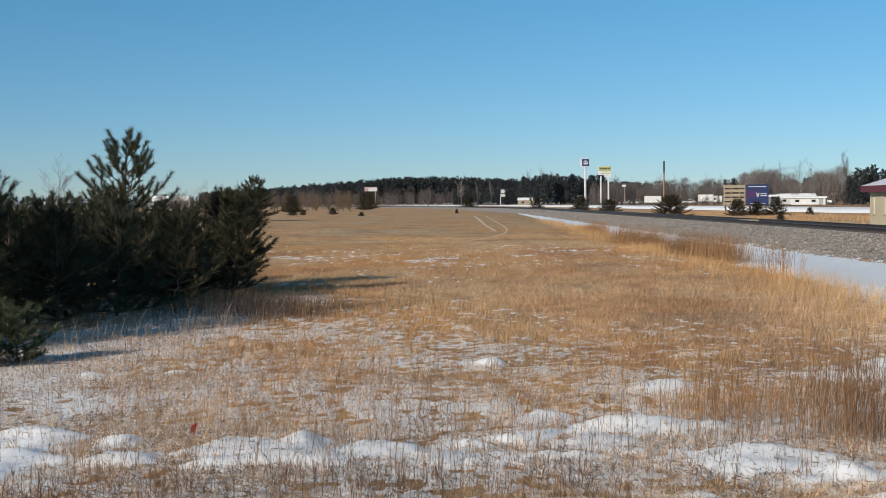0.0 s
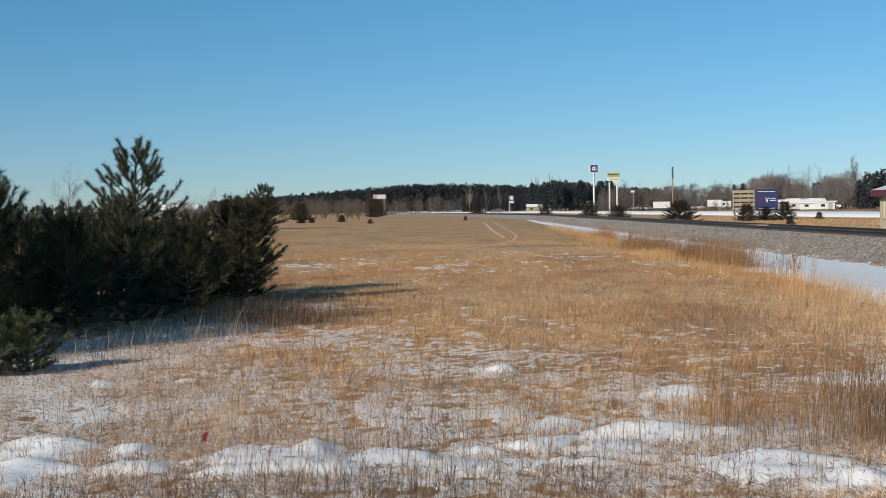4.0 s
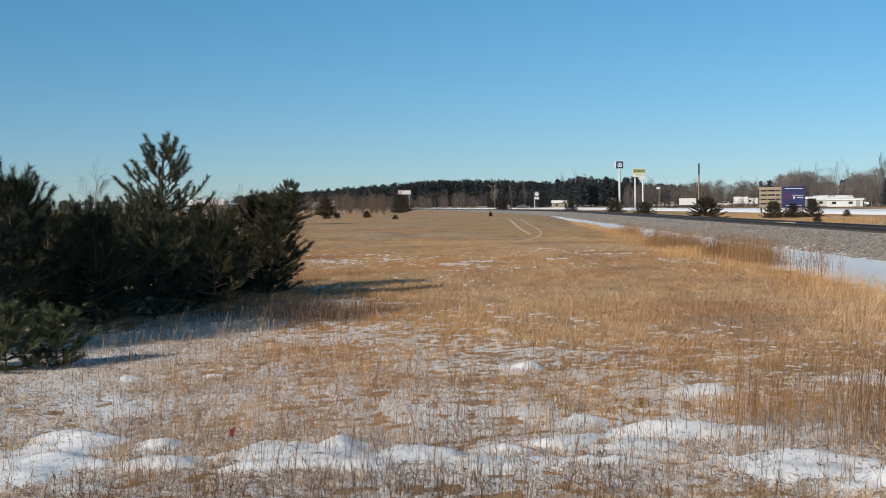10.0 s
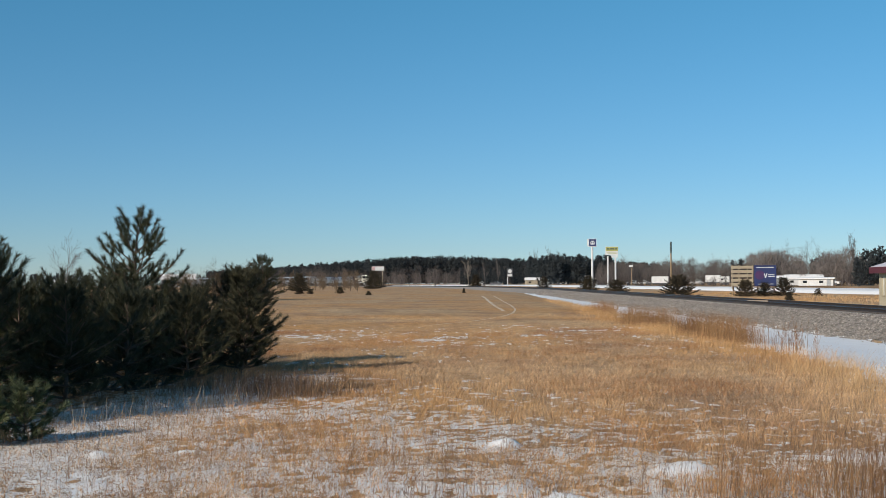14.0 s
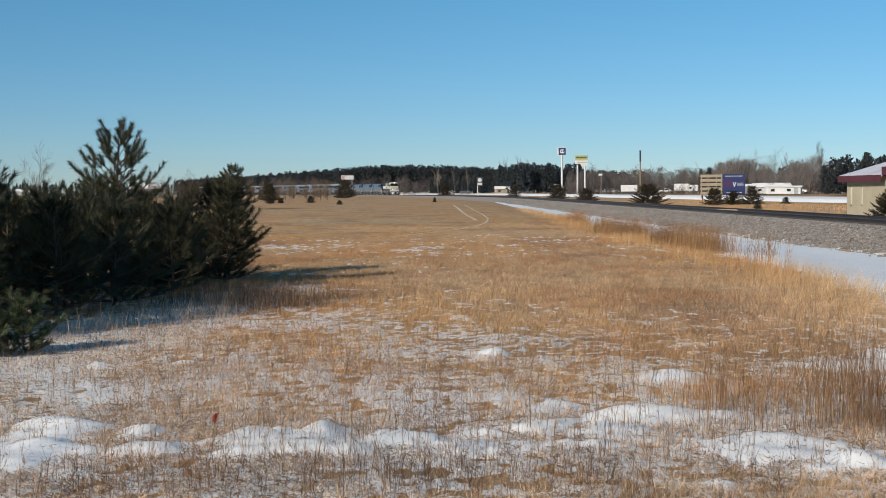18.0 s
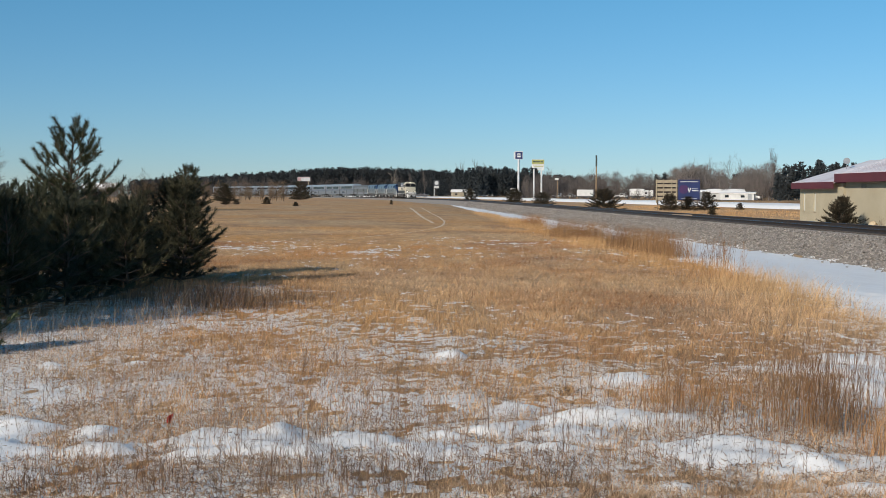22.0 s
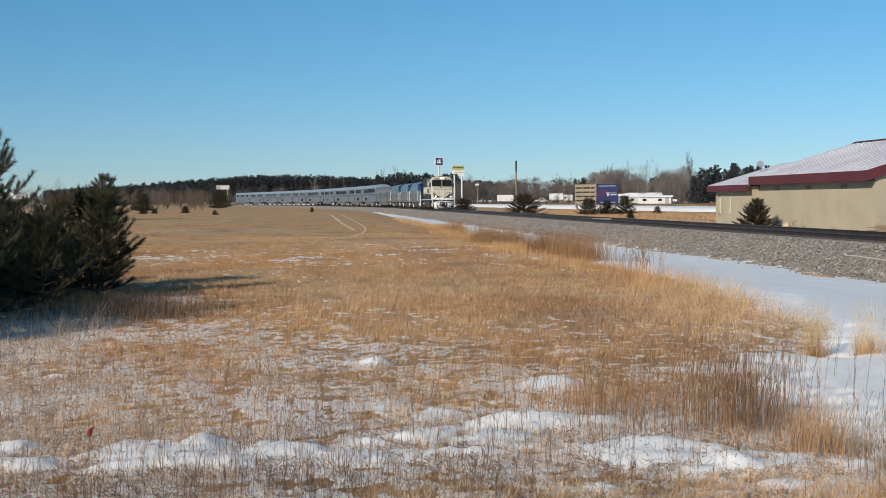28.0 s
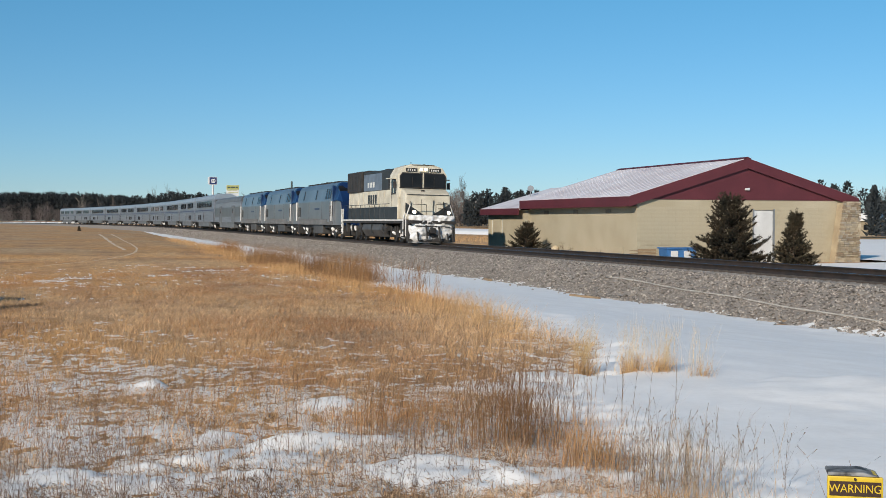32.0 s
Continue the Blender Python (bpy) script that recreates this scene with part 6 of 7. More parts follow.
for sx in (-1, 1):
    e = BXM + sx * (BXM - BX0 + 0.5)
    ez = EAVE - 0.5 * rise + 0.12
    part("roof_slope", prism([(BXM, RIDGE + 0.22), (e, ez + 0.22), (e, ez + 0.10), (BXM, RIDGE + 0.10)], BY0 - 0.14, BY1 + 0.5), M["roof_snow"], hall, "roof slope under thin frosty snow")
    part("rake_board", prism([(BXM, RIDGE + 0.20), (e, ez + 0.20), (e, ez - 0.34), (BXM, RIDGE - 0.34)], BY0 - 0.20, BY0 - 0.145), M["maroon"], hall, "maroon rake board")
    part("rake_board", prism([(BXM, RIDGE + 0.20), (e, ez + 0.20), (e, ez - 0.24), (BXM, RIDGE - 0.24)], BY1 + 0.505, BY1 + 0.56), M["maroon"], hall)
    part("eave_board", box(min(e, e + sx * 0.06), max(e, e + sx * 0.06), BY0 - 0.19, BY1 + 0.5, ez - 0.34, ez + 0.19), M["maroon"], hall, "maroon eave fascia")
    part("soffit", box(min(e - sx * 0.01, BXM + sx * (BXM - BX0)), max(e - sx * 0.01, BXM + sx * (BXM - BX0)), BY0 - 0.13, BY1 + 0.45, ez - 0.33, ez - 0.29), M["soffit"], hall)
for i in range(22):        # standing seams
    y = BY0 - 0.1 + i * 0.72
    part("roof_seam", prism([(BXM, RIDGE + 0.232), (BXM - (BXM - BX0 + 0.49), EAVE - 0.49 * rise + 0.352), (BXM - (BXM - BX0 + 0.49), EAVE - 0.49 * rise + 0.33), (BXM, RIDGE + 0.21)], y, y + 0.03), M["roof_snow"], hall)
part("ridge_cap", prism([(BXM - 0.25, RIDGE + 0.17), (BXM, RIDGE + 0.28), (BXM + 0.25, RIDGE + 0.17)], BY0 - 0.19, BY1 + 0.5), M["maroon"], hall)
part("wall_lamp", box(BXM - 0.10, BXM + 0.16, BY0 - 0.16, BY0 - 0.045, 3.45, 3.58, 0.03), M["white_paint"], hall, "small white wall lamp")
for i in range(3):
    part("wall_vent", box(BX0 - 0.03, BX0 + 0.01, BY0 + 3.2 + i * 4.6, BY0 + 3.9 + i * 4.6, 2.2, 2.42), M["vent"], hall)
part("low_panel", box(BX0 - 0.05, BX0 - 0.005, BY0 + 1.6, BY0 + 4.4, BZ, 0.35), M["block"], hall, "low tan access panel")

# the lower end of the building
AX0, AX1, AY1, AE, AR = 28.35, 38.2, 82.9, 2.5, 4.15
annex = thing("building_annex", "lower tan annex with maroon trim, two narrow windows and snowy roof", "building")
part("side_wall", box(AX0, AX0 + 0.25, BY1 + 0.03, 79.9, BZ, AE), M["block"], annex)
part("side_wall", box(AX0, AX0 + 0.25, 80.3, 81.9, BZ, AE), M["block"], annex)
part("side_wall", box(AX0, AX0 + 0.25, 82.3, AY1, BZ, AE), M["block"], annex)
for y in (80.1, 82.1):
    part("wall_below_window", box(AX0, AX0 + 0.25, y - 0.2, y + 0.2, BZ, 0.72), M["block"], annex)
    part("wall_above_window", box(AX0, AX0 + 0.25, y - 0.2, y + 0.2, 1.92, AE), M["block"], annex)
    w = part("window", box(AX0 + 0.06, AX0 + 0.10, y - 0.195, y + 0.195, 0.725, 1.915), M["cream_glass"], annex, "narrow bright window")
    part("sill", box(AX0 - 0.05, AX0 + 0.06, y - 0.24, y + 0.24, 0.66, 0.72), M["block"], w)
part("back_wall", box(AX0 + 0.25, AX1, AY1 - 0.25, AY1, BZ, AE), M["block"], annex)
part("far_wall", box(AX1 - 0.25, AX1, BY1 + 0.03, AY1 - 0.26, BZ, AE), M["block"], annex)
am = (AX0 + AX1) / 2
for sx in (-1, 1):
    e = am + sx * (am - AX0 + 0.4)
    part("roof_slope", prism([(am, AR), (e, AE + 0.12), (e, AE), (am, AR - 0.12)], BY1 + 0.58, AY1 + 0.5), M["roof_snow"], annex, "roof slope under white snow")
    part("eave_board", box(min(e, e + sx * 0.06), max(e, e + sx * 0.06), BY1 + 0.58, AY1 + 0.55, AE - 0.32, AE + 0.1), M["maroon"], annex)
part("end_board", prism([(am, AR - 0.02), (am + am - AX0 + 0.4, AE + 0.1), (am + am - AX0 + 0.4, AE - 0.3), (AX0 - 0.4, AE - 0.3), (AX0 - 0.4, AE + 0.1)], AY1 + 0.505, AY1 + 0.56), M["maroon"], annex)
dish = thing("satellite_dish", "small white satellite dish on a mast above the roof", "dish", pose(31.0, 81.6, 3.2))
part("mast", rod((0, 0, -0.35), (0, 0, 0.9), 0.03), M["grey_metal"], dish)
part("reflector", disc((0, -0.05, 0.85), (0.25, 1, -0.3), 0.22, 0.05, 20), M["grey_metal"], dish)

# stone buttress at the corner, stone by stone
buttress = thing("stone_buttress", "battered buttress of tan ledge stones at the building's corner", "buttress", pose(40.9, 59.3, 0))
part("core", prism([(-0.76, BZ), (0.76, BZ), (0.74, 2.82), (-0.26, 2.82)], -0.42, 0.15), M["ledge_stone"], buttress)
rb = random.Random(9)
z = BZ
tones = [mat("ledge_stone_" + k, c, tuple(v * 0.7 for v in c), 2.5, 0.92, bump=0.6) for k, c in (("tan", (0.47, 0.38, 0.26)), ("buff", (0.54, 0.45, 0.32)), ("brown", (0.36, 0.27, 0.18)), ("grey", (0.43, 0.37, 0.29)))]
while z < 2.8:
    h = rb.uniform(0.07, 0.13)
    x = -0.80 + 0.52 * (z - BZ) / 3.4
    while x < 0.74:
        w = min(rb.uniform(0.13, 0.36), 0.78 - x)
        if w > 0.06:
            part("stone", box(x + 0.012, x + w - 0.012, -0.50 - rb.uniform(0, 0.07), -0.40, z + 0.010, z + h - 0.010), rb.choice(tones), buttress)
        x += w
    z += h

# block courses: the joints of the front wall, block by block where the camera sees them best
one = None
for r in range(15):
    for c in range(29):
        x = BX0 + 0.02 + c * 0.405 + (0.2 if r % 2 else 0)
        if (x + 0.40 > DOOR_X - 0.7 and x < DOOR_X + 0.7) or x + 0.4 > 40.2:
            continue
        m = pose(x + 0.2, BY0 - 0.004, BZ + 0.12 + r * 0.205)
        if one is None:
            one = part("block", box(-0.2, 0.2, -0.007, 0.012, -0.100, 0.100), M["block"], front)
            one.matrix_basis = m
        else:
            again("block", one, m, front)

bin1 = thing("blue_bin", "blue waste container with white stickers beside the building", "bin", pose(30.2, 58.2, BZ - 0.05))
part("tub", prism([(-0.75, 0.12), (0.75, 0.12), (0.85, 0.95), (-0.85, 0.95)], -0.5, 0.5, 0.03), M["bin_blue"], bin1)
part("lid", box(-0.9, 0.9, -0.56, 0.56, 0.95, 1.02, 0.02), M["bin_blue"], bin1)
for x in (-0.45, 0.3):
    part("sticker", box(x - 0.2, x + 0.2, -0.545, -0.515, 0.5, 0.85), M["white_paint"], bin1)
for x in (-0.65, 0.65):
    part("wheel", disc((x, -0.35, 0.07), (1, 0, 0), 0.07, 0.05, 12), M["loco_black"] if "loco_black" in M else M["soffit"], bin1)
stack = thing("pallet_stack", "stack of weathered wooden pallets beside the blue bin", "pallets", pose(28.3, 58.3, BZ))
for i in range(6):
    part("board", box(-0.55, 0.55, -0.5, 0.5, 0.02 + i * 0.15, 0.06 + i * 0.15), M["pallet"], stack)
    part("bearer", box(-0.5, 0.5, -0.45, -0.36, 0.06 + i * 0.15, 0.15 + i * 0.15), M["pallet"], stack)
heap = thing("rubble_heap", "small heap of pale rubble and snow by the wall", "rubble", pose(27.9, 69.5, BZ))
for i in range(9):
    bm = bmesh.new()
    bmesh.ops.create_icosphere(bm, subdivisions=1, radius=rb.uniform(0.12, 0.3), matrix=pose(rb.uniform(-0.3, 0.3), rb.uniform(-0.7, 0.7), rb.uniform(0.1, 0.75), 30 * i, 0, 50 * i))
    part("rubble", bm, M["old_snow"] if i % 2 else M["ledge_stone"], heap)
for i, (x, y, h) in enumerate(((27.6, 67.5, 1.0), (27.5, 66.0, 0.9), (27.7, 71.5, 0.9), (27.8, 62.5, 0.8))):
    bare_tree(3, x, y, h, i * 31, "small leafless brown bush beside the tan wall", "bush", "wall bushes")

# ---- roadside beyond the line: snow bank, signs, trucks, sheds ----
yy = np.linspace(88, 770, 140)
prof = np.array([(-2.6, -0.3), (-1.6, 0.45), (-0.8, 0.62), (0.6, 0.7), (9.0, 0.66), (16.0, 0.5), (18.0, -0.3)])
bx = np.interp(yy, [88, 200, 330, 640, 700, 770], [66, 58, 50, 26, 6, -34])
gbase = ground_z(bx, yy)
v = np.stack([bx[:, None] + prof[None, :, 0] + 0.5 * value_noise(yy * 0.13, yy * 0, 15)[:, None], np.repeat(yy[:, None], len(prof), 1), gbase[:, None] * 0.7 - 0.1 + prof[None, :, 1] * (np.clip((yy - 92) / 60, -0.5, 1) * (1 + 0.2 * value_noise(yy * 0.3, yy * 0, 16)))[:, None]], 2)
tagged(sheet("snow_bank", v.reshape(-1, 3), grid_faces(len(prof), len(yy)), M["snow"], smooth=True), "ploughed snow bank along the road beyond the line", "snow bank", kind="structure")
lx, ly = np.meshgrid(np.linspace(27.0, 150, 100), np.linspace(20, 120, 60))
lot = grid_faces(100, 60)
open_lot = (lx > 41.8) | (ly < 56.5)
tagged(sheet("snowy_lot", np.stack([lx.ravel(), ly.ravel(), (ground_z(lx, ly) + 0.12 + 0.04 * value_noise(lx * 0.1, ly * 0.1, 66)).ravel()], 1), lot[open_lot.ravel()[lot].all(1)], M["snow"], smooth=True), "flat snow-covered lot beside the building", "snow", kind="structure")

M["sign_blue"] = mat("blue_sign", (0.022, 0.035, 0.125), (0.018, 0.028, 0.10), 0.6, 0.4)
M["sign_yellow"] = mat("yellow_sign", (0.40, 0.40, 0.13), (0.32, 0.33, 0.11), 0.8, 0.45)
M["sign_pink"] = mat("pale_pink_panel", (0.62, 0.40, 0.38), (0.5, 0.3, 0.3), 0.5, 0.5)
M["board_tan"] = mat("bleached_board", (0.42, 0.355, 0.25), (0.33, 0.27, 0.19), 0.9, 0.85)
M["green_pole"] = mat("dark_green_pole", (0.03, 0.05, 0.05), (0.05, 0.07, 0.07), 1.0, 0.5)
M["truck_dark"] = mat("dark_vehicle_paint", (0.06, 0.06, 0.07), (0.10, 0.10, 0.11), 1.0, 0.4)
M["dark_glass2"] = mat("dark_windscreen", (0.02, 0.022, 0.026), None, 1.0, 0.1)


def face_pose(b, d, z, turn=0.0):
    """A pose whose -y side looks back along the bearing."""
    x, y = spot(b, d)
    return pose(x, y, z, 0, 0, -b + turn)


s1 = thing("pole_sign", "tall white pole sign with a blue and white square panel", "sign", face_pose(6.51, 500, 0))
part("pole", rod((0, 0, 0), (0, 0, 16), 0.45, 0.40, 12), M["white_paint"], s1)
pan = part("panel", box(-1.5, 1.7, -0.35, 0.35, 15.85, 19.05, 0.05), M["white_paint"], s1)
part("blue_field", box(-1.3, 1.5, -0.40, -0.36, 16.05, 18.85), M["sign_blue"], pan)
part("emblem", prism([(-0.55, 16.7), (-0.75, 17.5), (-0.4, 18.2), (0.7, 18.2), (1.05, 17.5), (0.85, 16.7)], -0.44, -0.405), M["white_paint"], pan)
for x in (-0.25, 0.55):
    part("emblem_bar", prism([(x - 0.28, 17.2), (x - 0.08, 17.9), (x + 0.12, 17.9), (x + 0.28, 17.2)], -0.48, -0.445), M["sign_blue"], pan)
part("side_panel", box(-1.95, -1.55, -0.3, 0.3, 16.1, 18.9), M["white_paint"], s1)

s2 = thing("pole_sign", "yellow and white roadside sign on two white poles", "sign", face_pose(7.39, 470, 0))
for x in (-1.45, 1.35):
    part("pole", rod((x, 0, 0), (x, 0, 11.5), 0.34, 0.32, 12), M["white_paint"], s2)
pan = part("panel", box(-2.35, 2.35, -0.3, 0.3, 11.8, 15.0, 0.05), M["white_paint"], s2)
part("yellow_field", box(-2.25, 2.25, -0.35, -0.31, 13.3, 14.9), M["sign_yellow"], pan)
for x0, x1 in ((-1.9, -0.9), (-0.7, 0.9), (1.1, 1.9)):
    part("lettering_bar", box(x0, x1, -0.38, -0.355, 13.9, 14.35), M["green_pole"], pan)
for x0, x1, z in ((-1.9, 1.6, 12.8), (-1.6, 1.9, 12.2)):
    part("lettering_bar", box(x0, x1, -0.34, -0.305, z, z + 0.2), M["sign_yellow"], pan)
part("lower_panel", box(-0.2, 2.2, -0.25, 0.25, 10.9, 11.7), M["white_paint"], s2)

mast = thing("utility_mast", "tall dark green mast with a thicker top", "mast", face_pose(10.04, 430, 0))
part("pole", rod((0, 0, 0), (0, 0, 12), 0.28, 0.24, 10), M["pallet"], mast)
part("top_section", rod((0, 0, 11.5), (0, 0, 15.3), 0.30, 0.30, 12), M["green_pole"], mast)
lamp1 = thing("street_lamp", "yard lamp on a slim pole beside the road", "lamp", face_pose(8.26, 400, 0))
part("pole", rod((0, 0, 0), (0.2, 0, 6.6), 0.12, 0.10), M["pallet"], lamp1)
part("head", box(-0.7, 0.5, -0.3, 0.3, 6.5, 7.1, 0.05), M["white_paint"], lamp1)

s3 = thing("roadside_sign", "small dark-framed roadside sign on a post", "sign", face_pose(2.74, 400, 0))
part("post", rod((-0.7, 0, 0), (-0.7, 0, 6.2), 0.12), M["white_paint"], s3)
pan = part("panel", box(-0.9, 0.95, -0.15, 0.15, 3.6, 6.3, 0.03), M["truck_dark"], s3)
part("white_field", disc((0.05, -0.17, 5.4), (0, 1, 0), 0.62, 0.03, 18), M["white_paint"], pan)
part("price_field", box(-0.7, 0.75, -0.19, -0.16, 3.75, 4.5), M["white_paint"], pan)

ws = thing("far_billboard", "pale pink and white billboard above the dark wood", "billboard", face_pose(-3.3, 600, 0))
for x in (-2.2, 2.2):
    part("post", rod((x, 0.3, 0), (x, 0.3, 8.0), 0.22), M["board_tan"], ws)
pan = part("panel", box(-3.0, 3.0, -0.15, 0.15, 7.9, 9.9, 0.04), M["white_paint"], ws)
part("pink_field", box(-2.9, -1.4, -0.19, -0.16, 8.0, 9.8), M["sign_pink"], pan)
part("pink_edge", box(-1.4, 2.9, -0.19, -0.16, 9.6, 9.8), M["sign_pink"], pan)
part("side_frame", box(3.05, 3.7, -0.2, 0.6, 7.8, 9.3), M["soffit"], ws)

# V-shaped billboard: the back of one face, the front of the other
bb = thing("billboard", "V-shaped billboard with a bare tan back and a blue poster", "billboard", face_pose(13.65, 172, -0.2))
# a solid dark sheet fills the gaps between the battens
back = part("back_frame", box(-2.95, -0.1, 0.25, 0.32, 1.3, 4.05), M["soffit"], bb, "dark sheet behind tan battens")
for i in range(5):
    part("batten", box(-2.98, -0.08, 0.10, 0.24, 1.30 + i * 0.58, 1.68 + i * 0.58), M["board_tan"], back)
for x in (-2.85, -1.95, -0.85, -0.2):
    part("upright", box(x - 0.07, x + 0.07, -0.02, 0.10, 0.9, 4.08), M["board_tan"], back)
face = part("poster_face", box(0.02, 2.9, -0.1, 0.0, 1.25, 4.05, 0.02), M["sign_blue"], bb, "blue poster face")
part("poster_glow", disc((0.75, -0.115, 2.75), (0, 1, 0), 0.62, 0.02, 24), mat("poster_magenta", (0.075, 0.022, 0.09), (0.04, 0.024, 0.10), 1.5, 0.4), face)
for x in (1.28, 1.62):
    part("emblem_stroke", prism([(x, 2.95), (x + 0.12, 2.95), (1.56, 2.35), (1.44, 2.35)], -0.13, -0.105), M["white_paint"], face)
for x0, x1, z, h in ((0.3, 2.6, 3.72, 0.08), (1.85, 2.65, 2.78, 0.07), (1.85, 2.7, 2.5, 0.12), (0.45, 2.5, 1.5, 0.07)):
    part("lettering_bar", box(x0, x1, -0.125, -0.105, z, z + h), M["white_paint"], face)
for x in (-2.7, -0.3, 0.5, 1.5, 2.6):
    part("post", box(x - 0.09, x + 0.09, 0.34, 0.5, -0.3, 4.0), M["pallet"], bb)
part("catwalk", box(0.1, 2.9, -0.5, -0.1, 1.02, 1.10), M["pallet"], bb)


def box_truck(b, d, turn=80, label="white box truck parked beyond the road"):
    t = thing("box_truck", label, "truck", face_pose(b, d, gz(*spot(b, d)) + 0.5, turn), "parked trucks")
    part("cargo_box", box(-1.2, 1.2, -1.8, 3.6, 0.95, 3.5, 0.04), M["white_paint"], t)
    part("cab", prism([(-1.9, 0.6), (-1.9, 2.4), (-2.6, 2.4), (-3.1, 1.6), (-4.0, 1.4), (-4.1, 0.6)], -1.05, 1.05, 0.05, "x"), M["white_paint"], t)
    part("windscreen", box(-1.07, 1.07, -2.9, -2.1, 1.6, 2.25), M["dark_glass2"], t)
    part("chassis", box(-0.9, 0.9, -3.9, 3.5, 0.55, 0.9), M["truck_dark"], t)
    for y in (-3.1, 2.2):
        for x in (-1.0, 1.0):
            part("wheel", disc((x, y, 0.48), (1, 0, 0), 0.48, 0.28, 14), M["truck_dark"], t)
    return t


def pickup(b, d, paint, label, turn=75):
    t = thing("pickup_truck", label, "truck", face_pose(b, d, gz(*spot(b, d)) + 0.5, turn), "parked pickups")
    part("body", prism([(-2.8, 0.45), (-2.8, 1.05), (-1.5, 1.15), (-0.9, 1.75), (0.5, 1.75), (0.7, 1.1), (2.7, 1.1), (2.7, 0.45)], -0.95, 0.95, 0.05, "x"), M[paint], t)
    part("side_glass", box(-0.97, 0.97, -0.9, 0.4, 1.2, 1.65), M["dark_glass2"], t)
    for y in (-1.85, 1.75):
        for x in (-0.85, 0.85):
            part("wheel", disc((x, y, 0.38), (1, 0, 0), 0.38, 0.24, 14), M["truck_dark"], t)
    return t


def trailer(b, d, length, label, z=0.5, turn=85):
    t = thing("cargo_trailer", label, "trailer", face_pose(b, d, gz(*spot(b, d)) + z, turn), "parked trailers")
    part("box", box(-1.25, 1.25, -length / 2, length / 2, 0.8, 3.0, 0.05), M["white_paint"], t)
    part("frame", box(-1.0, 1.0, -length / 2, length / 2, 0.55, 0.8), M["truck_dark"], t)
    part("hitch", box(-0.1, 0.1, length / 2, length / 2 + 1.3, 0.55, 0.68), M["truck_dark"], t)
    for y in (-length * 0.28, -length * 0.28 + 1.1):
        for x in (-1.1, 1.1):
            part("wheel", disc((x, y, 0.42), (1, 0, 0), 0.42, 0.24, 14), M["truck_dark"], t)
    return t


trailer(9.55, 430, 5.6, "plain white enclosed trailer parked beyond the road")
box_truck(12.0, 470)
trailer(12.4, 470, 3.6, "short white trailer beside a truck")
for b, d, paint, lab in ((8.35, 480, "white_paint", "white pickup parked beyond the snow bank"), (8.85, 500, "grey_metal", "silver pickup parked beyond the snow bank"), (11.2, 470, "white_paint", "white pickup parked beside the trucks"), (10.5, 500, "truck_dark", "dark pickup parked beside a trailer"),
                         (4.75, 560, "grey_metal", "silver pickup parked before the dark grove"), (5.2, 570, "white_paint", "white pickup parked before the dark grove"), (16.9, 360, "white_paint", "white pickup beside the long shed"), (2.1, 600, "truck_dark", "dark pickup on the far road"), (1.4, 640, "white_paint", "white van on the far road")):
    pickup(b, d, paint, lab)


def shed(b, d, w, h, rise, turn, label, name="shed", wall="white_paint", z=0.4):
    t = thing(name, label, "building", face_pose(b, d, gz(*spot(b, d)) + z, turn), "roadside buildings")
    part("wall", box(-w / 2, w / 2, 0, w * 0.45, 0, h), M[wall], t)
    part("roof", prism([(-0.4, h), (w * 0.225, h + rise), (w * 0.45 + 0.4, h), (w * 0.45 + 0.4, h + 0.15), (w * 0.225, h + rise + 0.15), (-0.4, h + 0.15)], -w / 2 - 0.4, w / 2 + 0.4, 0, "x"), M["snow"], t, "snow-covered roof")
    for i in range(max(1, int(w / 4))):
        x = -w / 2 + 1.6 + i * 4
        part("window", box(x - 0.5, x + 0.5, -0.04, 0.02, h * 0.4, h * 0.75), M["dark_glass2"], t)
    part("door", box(w / 2 - 1.6, w / 2 - 0.6, -0.05, 0.02, 0, min(2.1, h * 0.9)), M["grey_metal"], t)
    return t


shed(15.85, 400, 11, 2.0, 1.2, 10, "long low white shed with a snowy roof")
shed(16.3, 330, 8.5, 1.7, 0.3, -6, "low white shed beyond the snow bank", z=0.58)
shed(14.6, 350, 6, 2.2, 0.5, 0, "grey-white shed beside the billboard", wall="grey_metal")
shed(6.7, 560, 16, 1.8, 2.2, -8, "service station with a broad white canopy roof", "service_station")
shed(3.85, 560, 7, 2.2, 1.1, 12, "small pale house among evergreens", "house", "board_tan")
shed(4.3, 550, 3.6, 2.4, 0.5, 0, "white camper shed beside a house")
shed(-12.3, 420, 11, 2.6, 1.6, 0, "grey distant barn with a white roof", "barn", "grey_metal")
shed(-17.5, 900, 12, 3.0, 1.5, 0, "distant white farm shed on the horizon")
shed(36.0, 170, 5.0, 2.0, 0.8, 20, "pale wooden shed beyond the snowy lot", "shed", "board_tan", 0.2)

# ---- small things near the camera ----
flag = thing("marker_flag", "small red plastic marker flag on a thin wire in the snow", "flag", pose(-1.83, 8.95, gz(-1.83, 8.95), 0, 14, 20))
part("wire", rod((0, 0, -0.1), (0.012, 0, 0.15), 0.0022, None, 6), M["grey_metal"], flag)
bm = bmesh.new()
for i in range(4):
    for j in range(2):
        bm.verts.new((0.012 - i * 0.013, 0.006 * math.sin(i * 2.0) + 0.004 * j, 0.06 + 0.085 * j - i * 0.014 * j + i * 0.004))
bm.verts.ensure_lookup_table()
for i in range(3):
    bm.faces.new([bm.verts[k] for k in (2 * i, 2 * i + 1, 2 * i + 3, 2 * i + 2)])
bmesh.ops.solidify(bm, geom=bm.faces[:], thickness=0.002)
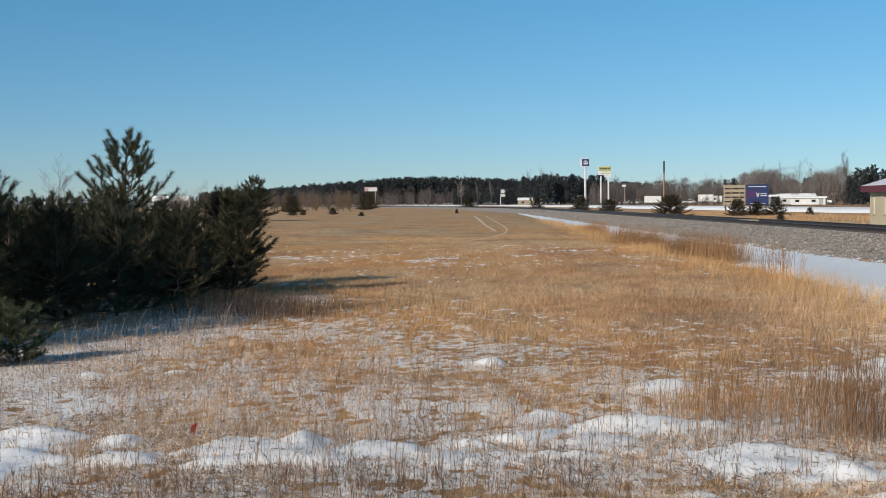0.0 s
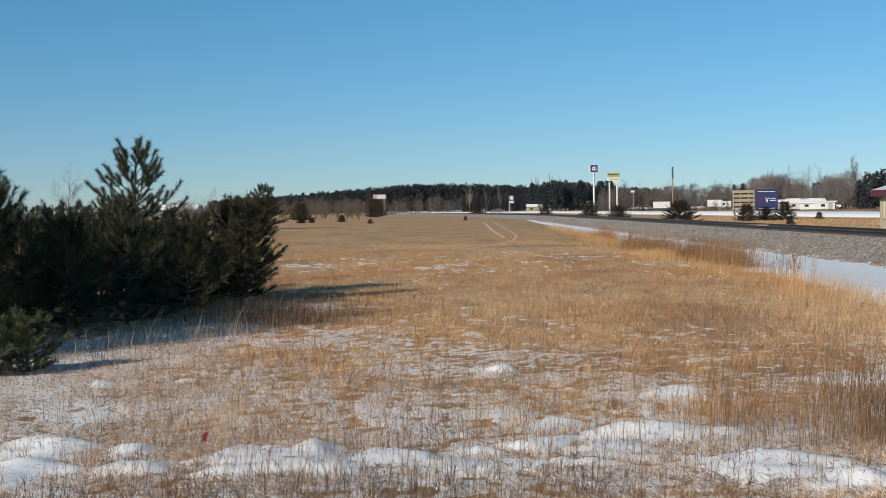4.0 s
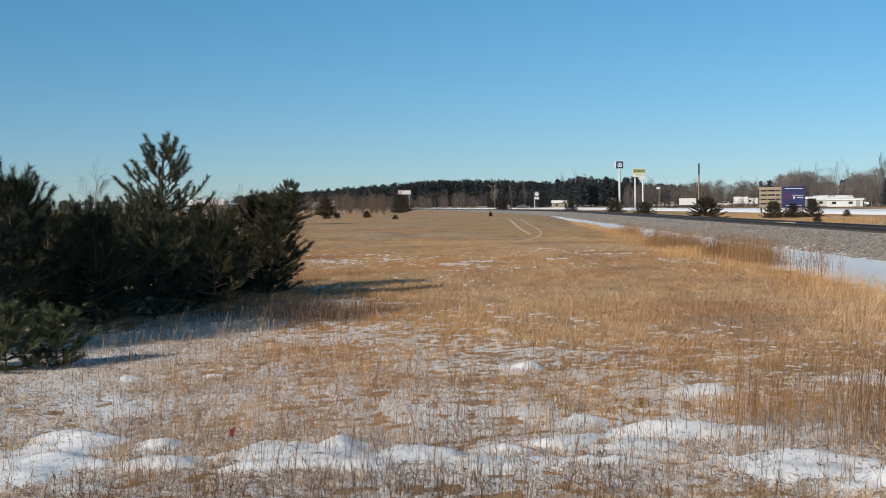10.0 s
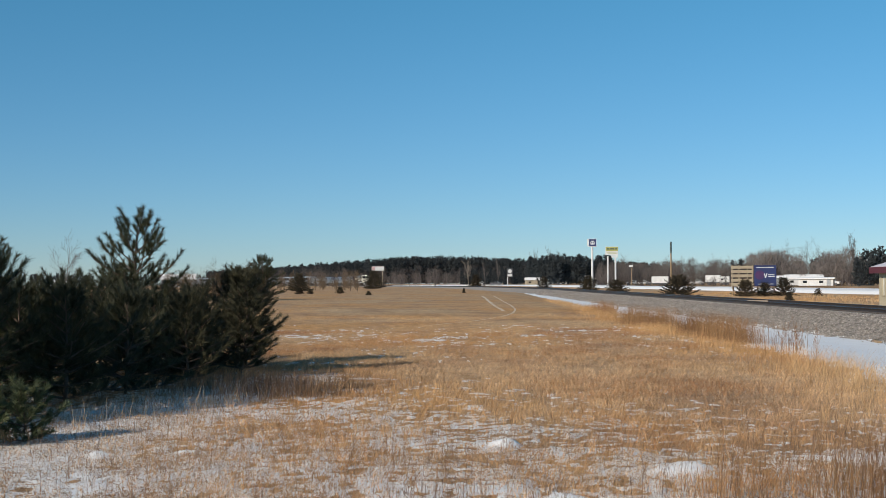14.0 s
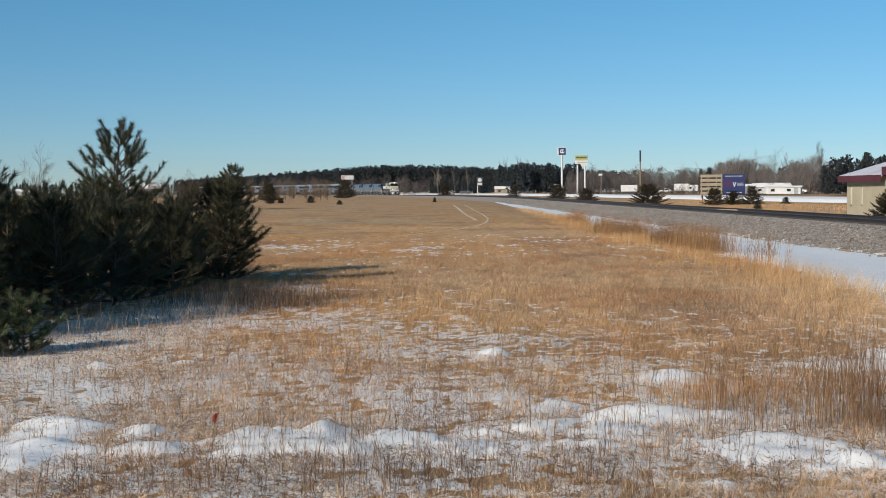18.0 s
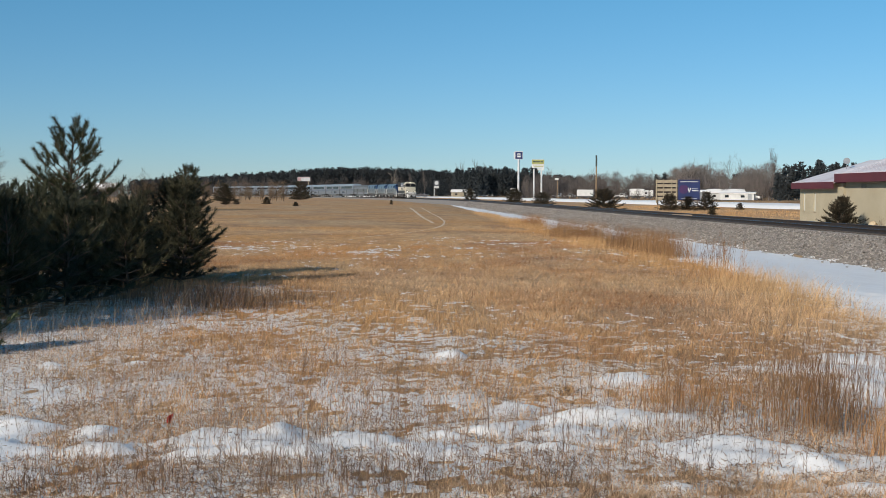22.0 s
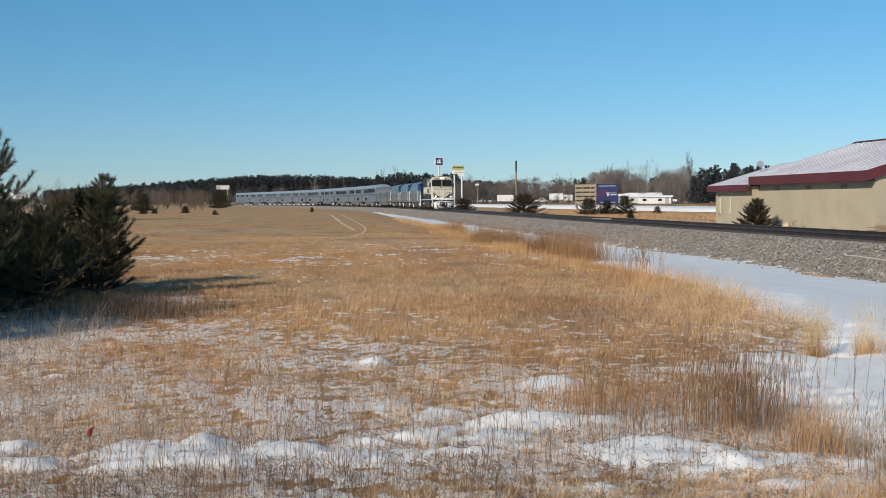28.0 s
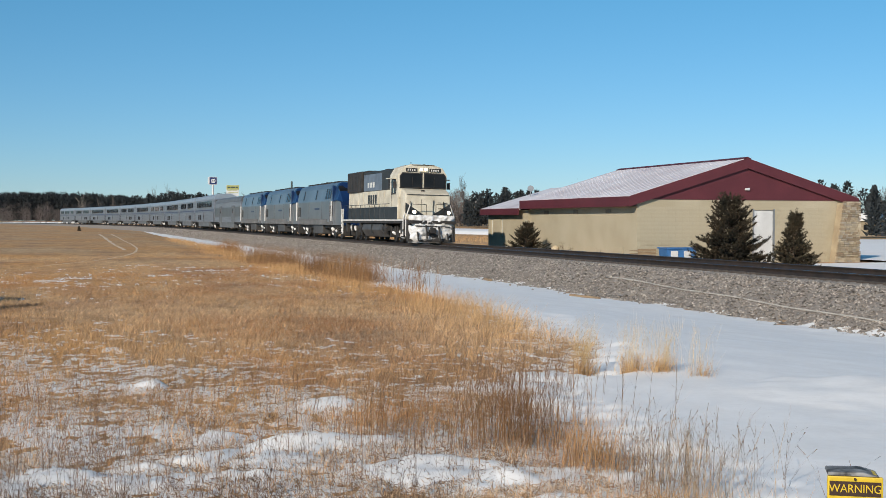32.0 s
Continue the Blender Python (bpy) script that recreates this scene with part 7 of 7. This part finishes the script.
part("cloth", bm, mat("red_plastic", (0.62, 0.04, 0.03), (0.5, 0.03, 0.02), 8, 0.5), flag, "crumpled red plastic flag")

# grey stones standing out of the snow beside the cable marker
M["field_stone"] = mat("grey_field_stone", (0.20, 0.175, 0.155), (0.10, 0.09, 0.08), 14.0, 0.9, bump=0.6, fine=60)
rng = np.random.default_rng(17)
for x, y, r in ((3.87, 6.00, 0.055), (3.70, 5.88, 0.045), (3.80, 5.76, 0.055), (3.60, 5.80, 0.036)):
    bm = bmesh.new()
    bmesh.ops.create_icosphere(bm, subdivisions=2, radius=r)
    for v in bm.verts:
        v.co = Vector((v.co.x * 1.0, v.co.y, v.co.z * 1.05)) * (1 + 0.13 * rng.normal())
    rock = new("stone", bpy.data.meshes.new("stone"))
    bm.to_mesh(rock.data)
    bm.free()
    rock.data.materials.append(M["field_stone"])
    deep = max(float(snow_depth(np.array([x]), np.array([y]))[0]), 0.0)
    rock.matrix_world = pose(x, y, gz(x, y) + deep + r * 0.25, 0, 0, 300 * x)
    tagged(rock, "rough grey stone half sunk in the snow", "stone", "stones beside the marker")

M["warn_yellow"] = mat("yellow_plastic", (0.72, 0.50, 0.03), (0.62, 0.42, 0.02), 4.0, 0.45)
M["warn_black"] = mat("dark_brown_print", (0.045, 0.018, 0.008), None, 4.0, 0.5)
WX, WY = 1.532, 2.535
marker = thing("cable_marker", "yellow plastic cable marker post with a dark brown warning band", "marker post", pose(WX, WY, gz(WX, WY), 0, 0, -29))
marker.scale = (0.88, 0.9, 1.0)
part("post", prism([(-0.055, -0.3), (0.07, -0.3), (0.07, 1.13), (-0.055, 1.13)], -0.012, 0.055, 0.006), M["warn_yellow"], marker)
part("cap", prism([(-0.07, 1.126), (-0.068, 1.135), (0.03, 1.137), (0.075, 1.126)], -0.03, 0.07, 0.004), mat("snowy_grey_cap", (0.045, 0.043, 0.04), (0.30, 0.30, 0.30), 22, 0.7), marker, "grey cap dusted with snow")
panel = part("panel", box(-0.07, 0.085, -0.024, -0.014, 0.70, 1.125, 0.004), M["warn_yellow"], marker, "yellow warning panel")
part("dark_band", box(-0.064, 0.079, -0.0265, -0.0245, 1.075, 1.112), M["warn_black"], panel)


def words(text, x, y, z, size, material, parent, name):
    c = bpy.data.curves.new(name, "FONT")
    c.body, c.size, c.align_x, c.align_y, c.extrude = text, size, "CENTER", "CENTER", 0.0006
    tmp = bpy.data.objects.new(name, c)
    me = bpy.data.meshes.new_from_object(tmp)
    me.transform(Matrix.Translation((x, y, z)) @ Matrix.Rotation(radians(90), 4, "X"))
    me.materials.append(material)
    ob = new(name, me)
    ob.parent = parent
    return ob


words("WARNING", 0.0075, -0.0275, 1.0935, 0.0300, M["warn_yellow"], panel, "warning_lettering")
for i, (a, b) in enumerate(((-0.045, 0.06), (-0.05, 0.065))):
    part("small_print_bar", box(a, b, -0.026, -0.0245, 1.046 - i * 0.018, 1.055 - i * 0.018), M["warn_black"], panel)
words("BURIED", 0.0075, -0.0262, 1.003, 0.024, M["warn_black"], panel, "warning_lettering")
words("COMMUNICATION", 0.0075, -0.0262, 0.980, 0.0185, M["warn_black"], panel, "warning_lettering")
part("screw", disc((0.0075, -0.026, 1.118), (0, 1, 0), 0.004, 0.004, 10), M["warn_black"], panel)

# half-buried timbers and stones in the ditch snow
for i, (x, y, L, turn) in enumerate(((16.3, 26.5, 1.6, 70), (14.9, 35.0, 1.8, 95), (15.9, 47.0, 1.5, 80))):
    stick = thing("timber_scrap", "weathered timber scrap half buried beside the ballast", "timber", pose(x, y, gz(x, y) + max(0, float(snow_depth(np.array(x), np.array(y)))) + 0.02, 4, 0, turn), "timber scraps")
    part("wood", box(-L / 2, L / 2, -0.06, 0.06, -0.05, 0.05, 0.015), M["pallet"], stick)


# ---- what moves ----
FRONT = [(0, 966), (9, 722), (13, 613), (18, 477), (19, 450), (20, 425.5), (21, 399), (22, 368.5), (23, 337.5), (24, 307), (25, 276), (26.5, 228), (28, 179), (29, 149), (30, 122.3), (31, 96.7), (32, 71.5)]


def front_at(t):
    return float(np.interp(t, [a for a, _ in FRONT], [b for _, b in FRONT]))


def motions():
    """The train rolls along its line; each car follows the bend."""
    for ob, back in TRAIN:
        rows = []
        for i in range(65):
            s = front_at(i * 0.5) + back
            x, y, p = track_place(s)
            rows.append((i * 0.5, pose(x, y, rail_z(s), 0, 1.2, math.degrees(p))))
        walk(ob, rows)


motions()
